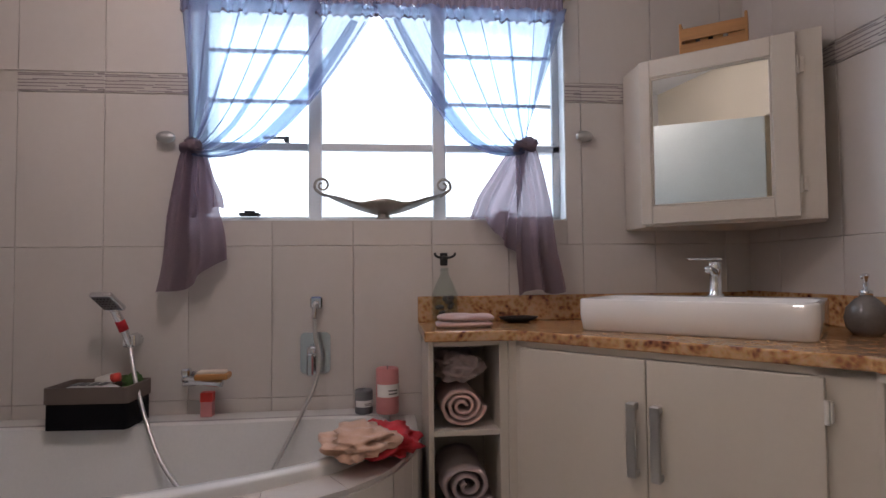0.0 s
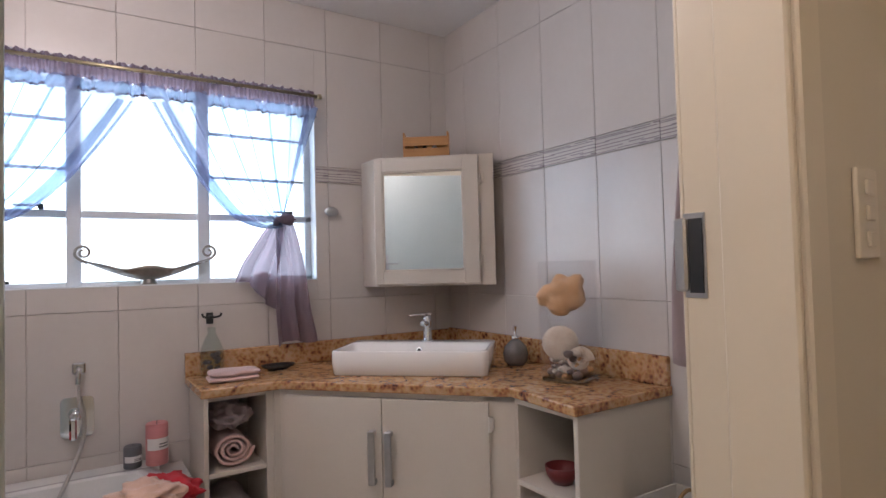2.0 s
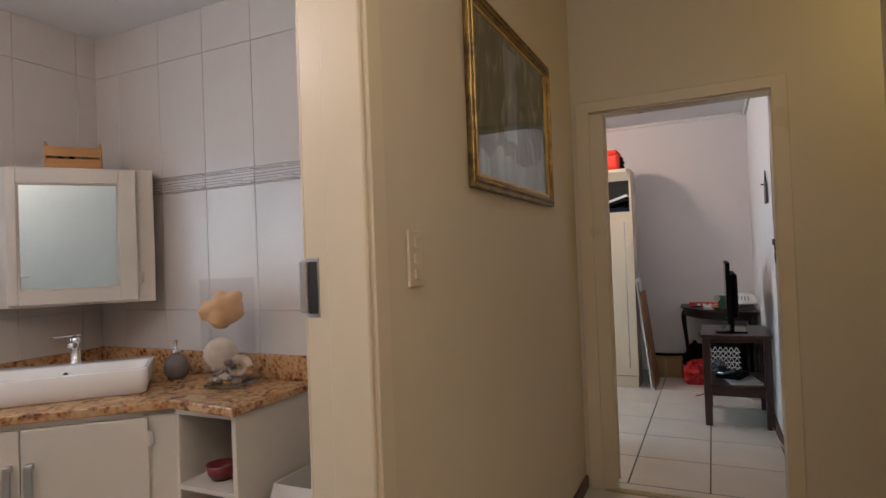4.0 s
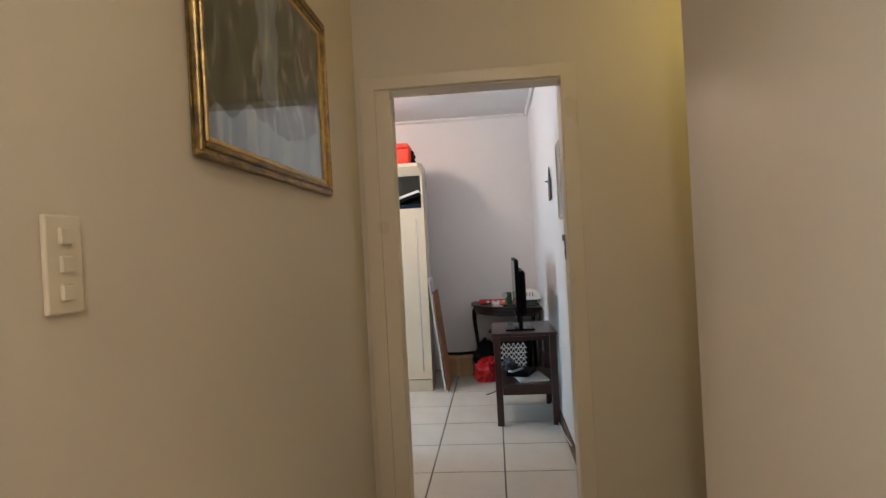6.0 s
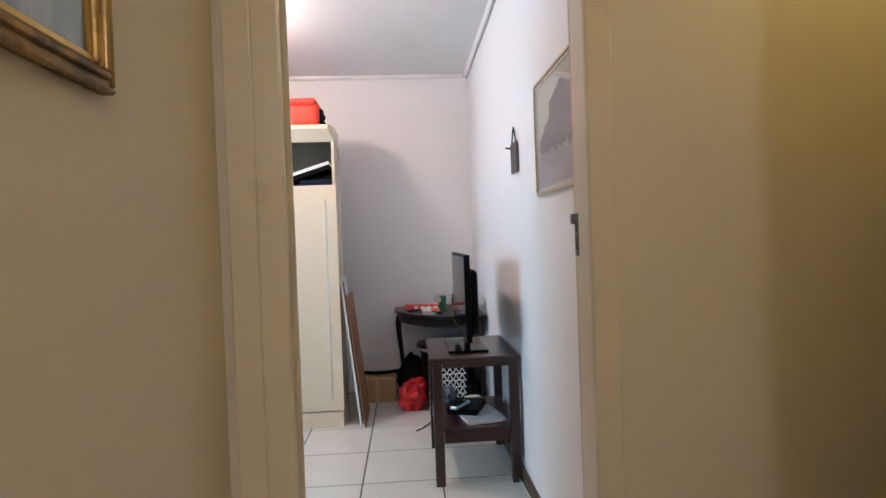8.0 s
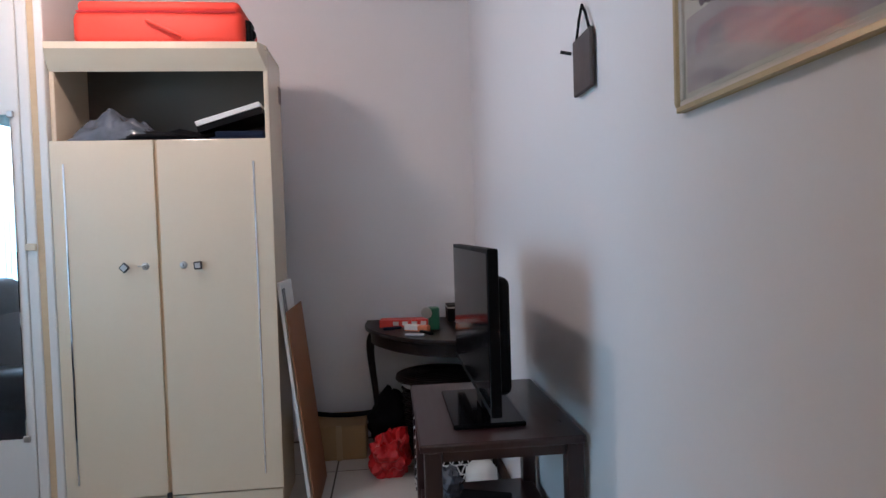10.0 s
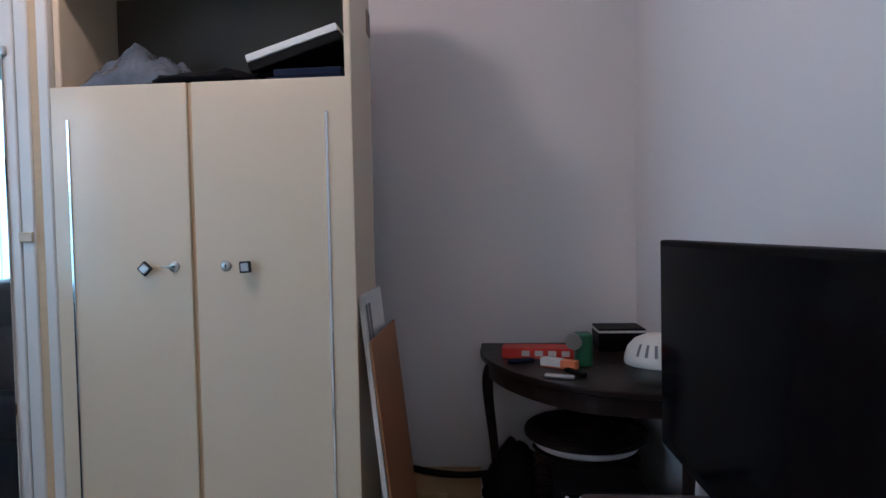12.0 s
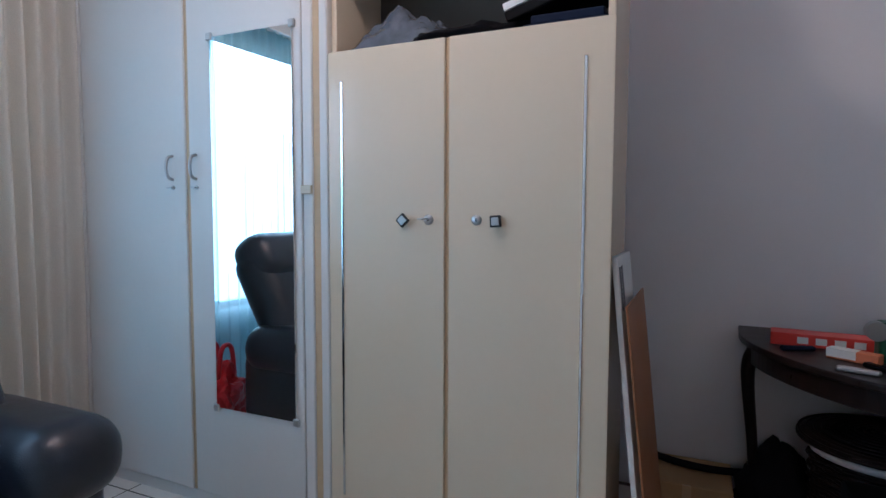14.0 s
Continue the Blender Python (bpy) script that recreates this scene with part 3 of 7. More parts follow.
leaf("door_2", (DOOR_L + 0.012, -0.150), 127, 0.77, 2.025, 0.04, WHITE_DOOR, "white enamelled bathroom door standing wide open", 0)

# bathroom door frame: jambs in the passage wall
th = thing("door_frame_2", (0.0, -0.25, 0), "cream painted steel frame of the bathroom doorway", "door frame", kind="structure")
bm = box(DOOR_R - 0.012, DOOR_R, -0.333, -0.156, 0, 2.04, bevel=0.003)
box(DOOR_R - 0.026, DOOR_R - 0.010, -0.333, -0.225, 0, 2.03, bevel=0.004, bm=bm)
box(DOOR_R - 0.012, DOOR_R + 0.05, -0.342, -0.330, 0, 2.10, bevel=0.004, bm=bm)
box(DOOR_R - 0.012, DOOR_R + 0.05, -0.160, -0.148, 0, 2.10, bevel=0.004, bm=bm)
part("jamb", bm, CREAM_GLOSS, th)
bm = box(DOOR_L, DOOR_L + 0.012, -0.333, -0.156, 0, 2.04, bevel=0.003)
box(DOOR_L - 0.05, DOOR_L + 0.012, -0.342, -0.330, 0, 2.10, bevel=0.004, bm=bm)
part("jamb", bm, CREAM_GLOSS, th)
bm = box(DOOR_L, DOOR_R, -0.333, -0.156, 2.04, 2.052, bevel=0.003)
box(DOOR_L, DOOR_R, -0.341, -0.331, 2.041, 2.10, bevel=0.004, bm=bm)
part("head", bm, CREAM_GLOSS, th)
bm = box(DOOR_R - 0.0145, DOOR_R - 0.0115, -0.194, -0.156, 1.150, 1.285, bevel=0.001)
box(DOOR_R - 0.022, DOOR_R - 0.0115, -0.164, -0.142, 1.160, 1.278, bevel=0.004, bm=bm)
part("strike_plate", bm, NICKEL, th, "nickel strike plate with a dark latch slot")
part("latch_hole", box(DOOR_R - 0.0165, DOOR_R - 0.0135, -0.190, -0.166, 1.158, 1.276), DARK_METAL, th)

# ---- bathroom window ----
GY = 2.09
win = thing("window_1", (-0.17, GY, WIN[2]), "painted steel casement window with frosted panes, lower lights clear", "window", kind="structure")
x0, x1, z0, z1 = WIN
bm = box(x0, x0 + 0.035, GY - 0.02, GY + 0.03, z0, z1, bevel=0.004)
box(x1 - 0.035, x1, GY - 0.02, GY + 0.03, z0, z1, bevel=0.004, bm=bm)
box(x0, x1, GY - 0.02, GY + 0.03, z0, z0 + 0.022, bevel=0.004, bm=bm)
box(x0, x1, GY - 0.02, GY + 0.03, z1 - 0.035, z1, bevel=0.004, bm=bm)
part("window_frame", bm, STEEL_WINDOW, win)
for mx in (-0.447, 0.053):
    part("mullion", box(mx - 0.027, mx + 0.027, GY - 0.025, GY + 0.03, z0, z1, bevel=0.005), STEEL_WINDOW, win)
for a, b in ((x0, -0.474), (-0.42, 0.026), (0.08, x1)):
    part("transom", box(a, b, GY - 0.02, GY + 0.028, 1.452, 1.484, bevel=0.004), STEEL_WINDOW, win)
for a, b in ((x0, -0.474), (0.08, x1)):
    for z in (1.655, 1.86):
        part("glazing_bar", box(a, b, GY - 0.008, GY + 0.016, z - 0.007, z + 0.007, bevel=0.002), STEEL_WINDOW, win)
    bm = box((a + b) / 2 + 0.04, (a + b) / 2 + 0.13, GY - 0.05, GY - 0.038, 1.492, 1.502, bevel=0.003)
    box((a + b) / 2 + 0.12, (a + b) / 2 + 0.14, GY - 0.045, GY - 0.02, 1.482, 1.505, bevel=0.003, bm=bm)
    part("stay_handle", bm, DARK_METAL, win, "dark casement handle")
    bm = box((a + b) / 2 - 0.05, (a + b) / 2 + 0.03, GY - 0.06, GY - 0.02, z0 + 0.022, z0 + 0.034, bevel=0.004)
    box((a + b) / 2 - 0.03, (a + b) / 2 + 0.01, GY - 0.055, GY - 0.03, z0 + 0.034, z0 + 0.042, bevel=0.003, bm=bm)
    part("casement_stay", bm, DARK_METAL, win, "dark window stay on the sill")
frost = glass("frosted_glass", (0.92, 0.97, 1.0), 0.35)
for a, b, mat in ((x0, -0.474, frost), (-0.42, 0.026, PANE), (0.08, x1, frost)):
    for c, d in ((z0 + 0.02, 1.452), (1.484, z1 - 0.03)):
        ob = part("pane", box(a + 0.002, b - 0.002, GY + 0.002, GY + 0.006, c, d), PANE if c < 1.4 else mat, win)
        ob.visible_shadow = False
# reveal lining and sill
bm = box(x0 - 0.0, x0 + 0.004, NORTH, GY - 0.02, z0, z1)
box(x1 - 0.004, x1, NORTH, GY - 0.02, z0, z1, bm=bm)
box(x0, x1, NORTH - 0.003, GY - 0.02, z0 - 0.001, z0 + 0.004, bm=bm)
part("reveal_lining", bm, REVEAL, win)

# ---- bedroom window ----
x0, x1, z0, z1 = BWIN
GB = NORTH + 0.13
win2 = thing("window_2", ((x0 + x1) / 2, GB, z0), "white painted steel bedroom window behind sheer curtains", "window", kind="structure")
bm = box(x0, x0 + 0.04, GB - 0.02, GB + 0.03, z0, z1, bevel=0.004)
box(x1 - 0.04, x1, GB - 0.02, GB + 0.03, z0, z1, bevel=0.004, bm=bm)
box(x0, x1, GB - 0.02, GB + 0.03, z0, z0 + 0.04, bevel=0.004, bm=bm)
box(x0, x1, GB - 0.02, GB + 0.03, z1 - 0.04, z1, bevel=0.004, bm=bm)
part("window_frame", bm, STEEL_WINDOW, win2)
for mx in (x0 + 0.45, x1 - 0.45):
    part("mullion", box(mx - 0.02, mx + 0.02, GB - 0.02, GB + 0.03, z0, z1, bevel=0.004), STEEL_WINDOW, win2)
ob = part("pane", box(x0, x1, GB + 0.002, GB + 0.006, z0, z1), PANE, win2)
ob.visible_shadow = False
part("window_sill", box(x0 - 0.02, x1 + 0.02, NORTH - 0.03, GB, z0 - 0.025, z0, bevel=0.005), CUPBOARD, win2)

# unseen ceiling light fittings at the four lamps; passage and hall ones made up
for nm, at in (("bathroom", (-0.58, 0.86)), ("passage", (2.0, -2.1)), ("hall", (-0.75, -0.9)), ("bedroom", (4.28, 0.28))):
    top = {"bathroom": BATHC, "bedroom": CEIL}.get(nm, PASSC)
    th = thing("unseen_ceiling_light", (*at, top), "unseen small round ceiling light, added at a lamp", "lamp")
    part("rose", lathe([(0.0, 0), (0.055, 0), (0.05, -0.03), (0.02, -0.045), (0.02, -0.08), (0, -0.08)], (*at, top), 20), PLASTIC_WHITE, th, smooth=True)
    if nm == "bathroom":
        part("cord", tube([(*at, top - 0.08), (*at, 2.40)], 0.004, 8, steps=1), PLASTIC_WHITE, th)
        part("holder", lathe([(0.0, 0), (0.018, 0), (0.022, -0.03), (0.020, -0.06), (0, -0.06)], (*at, 2.40), 16), PLASTIC_WHITE, th, smooth=True)

# ---- bathroom things ----


def plan_pose(x, y, z, degrees):
    return Matrix.Translation((x, y, z)) @ Matrix.Rotation(radians(degrees), 4, "Z")


# countertop of the corner vanity
COUNTER = 0.765
top = [(-0.045, 1.996), (-0.045, 1.615), (0.255, 1.605), (0.885, 0.905), (0.86, 0.57), (1.348, 0.57), (1.348, 1.996)]
ct = thing("granite_countertop", (0.7, 1.4, COUNTER), "polished brown granite countertop in the bathroom corner", "countertop")
part("slab", prism(top, COUNTER - 0.034, COUNTER, bevel=0.005), GRANITE, ct)
part("upstand", box(-0.045, 1.326, 1.974, 1.996, COUNTER, COUNTER + 0.10, bevel=0.003), GRANITE, ct)
part("upstand", box(1.326, 1.348, 0.575, 1.996, COUNTER, COUNTER + 0.105, bevel=0.003), GRANITE, ct)

UNDER = COUNTER - 0.035


# towel cubby beside the bath
cub = thing("towel_cubby", (0.09, 1.8, 0.0), "cream open cubby unit holding rolled towels", "cabinet", "vanity units")
for a, b in ((-0.032, -0.014), (0.206, 0.236)):
    part("side_panel", box(a, b, 1.64, 1.97, 0.0, UNDER, bevel=0.002), CABINET, cub)
for z in (UNDER - 0.018, 0.435, 0.155):
    part("shelf", box(-0.014, 0.206, 1.645, 1.97, z - 0.018 if z < 0.7 else z, z if z < 0.7 else UNDER, bevel=0.002), CABINET, cub)
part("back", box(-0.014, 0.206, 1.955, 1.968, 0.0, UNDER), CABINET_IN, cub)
part("plinth", box(-0.014, 0.206, 1.66, 1.68, 0.0, 0.137), CABINET, cub)

# diagonal double cupboard under the basin
vd = thing("vanity_cupboard", (0.62, 1.30, 0.0), "cream double-door cupboard under the basin", "cabinet", "vanity units")
A, B = Vector((0.262, 1.632, 0)), Vector((0.905, 0.915, 0))
length = (B - A).length
mface = Matrix.Translation(A) @ Matrix.Rotation(math.atan2(B.y - A.y, B.x - A.x), 4, "Z")
part("face_frame", box(0.0, 0.035, 0.0, 0.02, 0.0, UNDER, bm=box(length - 0.115, length, 0.0, 0.02, 0.0, UNDER, bm=box(0.0, length, 0.0, 0.02, UNDER - 0.02, UNDER, bm=box(0, length, 0.0, 0.02, 0.0, 0.1)))), CABINET, vd, m=mface)
d0, d1 = 0.03, length - 0.095
half = (d0 + d1) / 2
for a, b, hx in ((d0, half - 0.002, half - 0.034), (half + 0.002, d1, half + 0.034)):
    dr = part("cupboard_door", box(a, b, -0.02, -0.001, 0.06, UNDER - 0.022, bevel=0.002), CABINET, vd, m=mface)
    bm = box(hx - 0.014, hx + 0.014, -0.052, -0.044, 0.385, 0.59, bevel=0.003)
    for z in (0.395, 0.58):
        box(hx - 0.012, hx + 0.012, -0.046, -0.02, z - 0.01, z + 0.01, bevel=0.002, bm=bm)
    part("handle", bm, NICKEL, dr, "brushed nickel bar handle", m=mface)
for z in (0.63, 0.15):
    bm = box(d1 + 0.001, d1 + 0.016, -0.02, -0.004, z - 0.025, z + 0.025, bevel=0.002)
    lathe([(0.006, -0.028), (0.006, 0.028)], (d1 + 0.004, -0.02, z), 8, bm=bm)
    part("hinge", bm, PLASTIC_WHITE, vd, m=mface)
part("filler", box(0.236, 0.268, 1.632, 1.652, 0.0, UNDER), CABINET, vd)

# end unit with open shelves beside the door
eu = thing("end_shelf_unit", (1.12, 0.78, 0.0), "cream open shelf unit at the end of the vanity", "cabinet", "vanity units")
part("side_panel", box(0.89, 1.35, 0.588, 0.61, 0.0, UNDER, bevel=0.002), CABINET, eu)
part("side_panel", box(0.905, 1.33, 0.90, 0.918, 0.0, UNDER, bevel=0.002), CABINET, eu)
for z in (UNDER - 0.018, 0.44, 0.16):
    part("shelf", box(0.895, 1.33, 0.61, 0.90, z - 0.002 if z > 0.7 else z - 0.018, UNDER if z > 0.7 else z, bevel=0.002), CABINET, eu)
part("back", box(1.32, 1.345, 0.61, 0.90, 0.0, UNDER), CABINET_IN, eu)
# things on the end shelf
pot = thing("red_bowl", (1.0, 0.78, 0.44), "small red ceramic bowl on the shelf", "bowl")
part("body", lathe([(0.0, 0), (0.035, 0.0), (0.055, 0.03), (0.06, 0.06), (0.056, 0.06), (0.05, 0.03), (0.0, 0.012)], (1.0, 0.78, 0.44), 24), surface("deep_red_glaze", (0.16, 0.02, 0.02), 0.3), pot, smooth=True)
fb = thing("folded_cloth", (1.05, 0.75, 0.16), "folded red cloth on the lower shelf", "cloth")
part("cloth", blob((1.05, 0.75, 0.20), (0.10, 0.10, 0.05), 0.2, 2.5, 4, flat=0.16), RED_CLOTH, fb, smooth=True)

# towels
def rolled_towel(name, c, r, length, material, label, turns=3.2, seed=0):
    """A rolled towel with its spiral end towards -y."""
    th = thing(name, (c[0], c[1], c[2] - r), label, "towel", "rolled towels")
    one = bmesh.new()
    n = 90
    inner, outer = [], []
    for i in range(n + 1):
        s = i / n
        a = s * turns * 2 * math.pi + seed
        q = 0.012 + (r - 0.016) * s
        w = 0.006 + 0.35 * (r / turns) * 0.5
        for lst, rr in ((inner, q - w * 0.5), (outer, q + w * 0.5)):
            sx, sz = 1.12, 0.92
            k = 1 + 0.05 * noise.noise(Vector((math.cos(a) * 2, math.sin(a) * 2, seed + s * 3)))
            lst.append((c[0] + sx * rr * k * math.cos(a), c[2] + sz * rr * k * math.sin(a)))
    rows = []
    for j in range(7):
        v = j / 6
        y = c[1] + length * v
        pull = 1 - 0.05 * math.sin(v * 9 + seed)
        rows.append([[one.verts.new((c[0] + (x - c[0]) * pull, y + 0.004 * noise.noise(Vector((x * 30, z * 30, j))), c[2] + (z - c[2]) * pull)) for x, z in lst] for lst in (inner, outer)])
    for j in range(6):
        for k in (0, 1):
            for i in range(n):
                one.faces.new((rows[j][k][i], rows[j][k][i + 1], rows[j + 1][k][i + 1], rows[j + 1][k][i]))
    for j in (0, 6):
        for i in range(n):
            one.faces.new((rows[j][0][i], rows[j][0][i + 1], rows[j][1][i + 1], rows[j][1][i]))
    part("roll", one, material, th, smooth=True)
    return th


rolled_towel("rolled_towel", (0.086, 1.67, 0.508), 0.072, 0.26, PINK_TOWEL, "rolled pink towel in the upper cubby", 3.0)
rolled_towel("rolled_towel", (0.10, 1.67, 0.242), 0.087, 0.26, MAUVE_TOWEL, "rolled mauve towel in the lower cubby", 2.6, 2.0)


def draped(name, at, size, folds, material, label, category, seed=0, thick=0.012):
    """Soft folded cloth: stacked bulging layers with wrinkles."""
    th = thing(name, at, label, category)
    bm = bmesh.new()
    for k in range(folds):
        z0 = at[2] + size[2] * k / folds
        h = size[2] / folds

        def fn(u, v, k=k, z0=z0, h=h):
            a = u * 2 * math.pi
            cx, cy = math.cos(a), math.sin(a)
            m = max(abs(cx), abs(cy))
            rr = (1 / m) ** 0.82
            r = math.sin(math.pi * min(max(v, 0.001), 0.999)) ** 0.35
            wob = 0.05 * noise.noise(Vector((cx * 3, cy * 3, seed + k * 2 + v * 2)))
            return Vector((at[0] + size[0] / 2 * cx * rr * r * (1 + wob) + 0.006 * k, at[1] + size[1] / 2 * cy * rr * r * (1 + wob), max(at[2], z0 + h * (0.5 - 0.5 * math.cos(math.pi * v)) + 0.25 * h * noise.noise(Vector((cx * r * 2.5, cy * r * 2.5, seed + k))))))

        sheet(fn, 40, 10, bm=bm)
    part("cloth", bm, material, th, smooth=True)
    return th


ft = thing("folded_towel", (0.10, 1.80, 0.585), "mauve towel stuffed above the rolled one", "towel")
part("cloth", blob((0.09, 1.80, 0.625), (0.085, 0.12, 0.055), 0.5, 2.6, 3, sub=4, flat=0.582), MAUVE_TOWEL, ft, smooth=True)
draped("folded_towel", (0.105, 1.77, COUNTER), (0.20, 0.13, 0.045), 2, PALE_TOWEL, "pale pink face towel folded on the counter", "towel", 1)

# vessel basin
UB = plan_pose(0.70, 1.35, COUNTER, -43)
bas = thing("vessel_basin", (0.83, 1.50, COUNTER), "white rectangular porcelain vessel basin on the granite", "basin")


def rounded(w0, w1, d0, d1, r, n=5):
    pts = []
    for cx, cy, a0 in ((w1 - r, d1 - r, 0), (w0 + r, d1 - r, 90), (w0 + r, d0 + r, 180), (w1 - r, d0 + r, 270)):
        for i in range(n + 1):
            a = radians(a0 + 90 * i / n)
            pts.append((cx + r * math.cos(a), cy + r * math.sin(a)))
    return pts


def loft(loops, closed_end=True, closed_start=True):
    bm = bmesh.new()
    rings = [[bm.verts.new(p) for p in lp] for lp in loops]
    n = len(rings[0])
    for a, b in zip(rings, rings[1:]):
        for i in range(n):
            bm.faces.new((a[i], a[(i + 1) % n], b[(i + 1) % n], b[i]))
    if closed_start:
        bm.faces.new(rings[0])
    if closed_end:
        bm.faces.new(rings[-1])
    return bm


W, Dp, H = 0.335, 0.38, 0.103
lp = []
for ins, z, r, bk in ((0.012, 0.0, 0.03, 0), (0.006, 0.004, 0.032, 0), (0.0, 0.05, 0.035, 0), (0.0, H - 0.006, 0.035, 0), (0.004, H, 0.033, 0), (0.014, H, 0.03, 0.10), (0.018, H - 0.004, 0.03, 0.102), (0.03, H - 0.05, 0.045, 0.108), (0.05, 0.025, 0.06, 0.12), (0.09, 0.018, 0.06, 0.15)):
    lp.append([(x, y, z) for x, y in rounded(-W + ins, W - ins, ins, Dp - ins - bk, r)])
part("bowl", loft(lp), PORCELAIN, bas, m=UB, smooth=True)
part("overflow", lathe([(0.013, 0.0), (0.013, 0.004), (0.008, 0.004), (0.008, 0.001), (0.0, 0.001)], (0, 0, 0), 16), CHROME, bas, "chrome overflow ring", m=UB @ Matrix.Translation((0.0, Dp - 0.143, 0.072)) @ Matrix.Rotation(radians(72), 4, "X"))
part("overflow_hole", lathe([(0.0, 0.0), (0.009, 0.0), (0.009, 0.003), (0, 0.003)], (0, 0, 0), 12), DARK_METAL, bas, m=UB @ Matrix.Translation((0.0, Dp - 0.1435, 0.072)) @ Matrix.Rotation(radians(72), 4, "X"))
part("drain", lathe([(0.0, 0.0), (0.028, 0.0), (0.03, 0.004), (0, 0.006)], (0, 0.17, 0.018), 20), CHROME, bas, m=UB, smooth=True)

# basin mixer
tapm = UB @ plan_pose(0.02, Dp - 0.055, H, 0)
tap = thing("basin_mixer", tapm.translation, "chrome single-lever mixer on the basin ledge", "tap")
bm = lathe([(0.0, 0), (0.026, 0), (0.026, 0.006), (0.02, 0.012), (0.019, 0.085), (0.021, 0.09), (0.021, 0.115), (0.0, 0.12)], (0, 0, 0), 20)
part("body", bm, CHROME, tap, m=tapm, smooth=True)
part("spout", box(-0.013, 0.013, -0.11, 0.0, 0.066, 0.088, bevel=0.006, seg=2), CHROME, tap, m=tapm @ Matrix.Rotation(radians(-8), 4, "X"), smooth=True)
part("lever", box(-0.012, 0.012, -0.095, 0.02, 0.122, 0.130, bevel=0.004, seg=2), CHROME, tap, m=tapm @ Matrix.Rotation(radians(-50), 4, "Z"))

# soap dispenser
sd = thing("soap_dispenser", (1.215, 1.275, COUNTER), "round grey ceramic soap dispenser with a chrome pump", "dispenser")
part("body", lathe([(0.0, 0), (0.038, 0), (0.052, 0.02), (0.057, 0.05), (0.05, 0.08), (0.03, 0.103), (0.017, 0.112), (0.0, 0.112)], (1.215, 1.275, COUNTER), 28), SOAP_GREY, sd, smooth=True)
bm = lathe([(0.017, 0.112), (0.017, 0.128), (0.007, 0.132), (0.007, 0.165), (0.011, 0.168), (0.011, 0.176), (0, 0.178)], (1.215, 1.275, COUNTER), 16)
tube([(1.215, 1.275, COUNTER + 0.172), (1.19, 1.255, COUNTER + 0.174), (1.175, 1.243, COUNTER + 0.166)], 0.004, 8, bm=bm)
part("pump", bm, CHROME, sd, "chrome pump and spout", smooth=True)

# glass vase with sea shells
VM = plan_pose(1.16, 0.885, COUNTER, 18)
vs = thing("shell_vase", (1.16, 0.885, COUNTER), "tall square clear glass vase filled with sea shells", "vase")
bm = bmesh.new()
w, h = 0.085, 0.457
outer = [[(x, y, z) for x, y in rounded(-w, w, -w, w, 0.008, 3)] for z in (0.0, 0.002, h)]
inner = [[(x, y, z) for x, y in rounded(-w + 0.005, w - 0.005, -w + 0.005, w - 0.005, 0.006, 3)] for z in (h, 0.012)]
part("glass", loft(outer + inner), thin_glass("vase_glass", (0.985, 0.985, 0.99)), vs, m=VM)
part("base", prism(rounded(-w + 0.006, w - 0.006, -w + 0.006, w - 0.006, 0.006, 3), 0.003, 0.016), glass("thick_glass", (0.80, 0.86, 0.90)), vs, "thick glass base", m=VM)
rnd = random.Random(4)


VIEW = plan_pose(1.16, 0.885, COUNTER, -45)     # across the vase's diagonal


def conch(s):
    """A knobbed shell: a fat shoulder with horns, drawn out to a pointed foot."""
    bm = bmesh.new()
    bmesh.ops.create_icosphere(bm, subdivisions=4, radius=1)
    horns = [Vector((math.cos(a), math.sin(a) * 0.9, 0.55 + 0.2 * math.sin(a * 2))).normalized() for a in [k * math.tau / 8 for k in range(8)]] + [Vector((0.2, -0.3, 1)).normalized()]
    for v in bm.verts:
        d = v.co.normalized()
        k = 1 + 0.10 * noise.noise(d * 3.1) + sum(0.42 * max(0, d.dot(q) - 0.88) / 0.12 for q in horns)
        k *= 1.0 if d.z > 0 else 1 - 0.38 * d.z * d.z * (1 - abs(d.x))
        v.co = Vector((d.x * k * s, d.y * k * s * 0.72, d.z * k * s * (0.82 if d.z > 0 else 1.12)))
    return bm


sh = thing("conch_shell", VIEW @ Vector((-0.012, 0.0, 0.23)), "large orange knobbed conch shell inside the vase", "shell", "shells")
part("shell", conch(0.077), SHELL_ORANGE, sh, m=VIEW @ Matrix.Translation((-0.014, 0.0, 0.318)) @ Matrix.Rotation(radians(-28), 4, "Y") @ Matrix.Rotation(radians(-15), 4, "X"), smooth=True)


def scallop(s):
    """A ribbed fan shell, bulging towards -y."""
    def fn(u, v):
        a = v * 2 * math.pi
        r = s * u * (1 + 0.015 * math.cos(v * 120))
        bulge = 0.42 * s * math.sqrt(max(0, 1 - u * u)) + 0.010 * s * math.cos(v * 150) * u
        return Vector((r * math.sin(a) * 1.04, -bulge, r * math.cos(a)))
    return sheet(fn, 14, 80)


sh = thing("scallop_shell", VIEW @ Vector((-0.046, -0.03, 0.07)), "round white scallop shell behind the glass", "shell", "shells")
part("shell", scallop(0.066), SHELL_WHITE, sh, m=VIEW @ Matrix.Translation((-0.034, -0.026, 0.143)), smooth=True)
sh = thing("snail_shell", VIEW @ Vector((0.04, -0.03, 0.04)), "banded brown and white snail shell in the vase", "shell", "shells")
pts = []
for i in range(26):
    a = i * 0.52
    r = 0.040 * (1 - i / 30)
    pts.append((r * math.cos(a), 0.012 * i / 26 - 0.01, r * math.sin(a)))
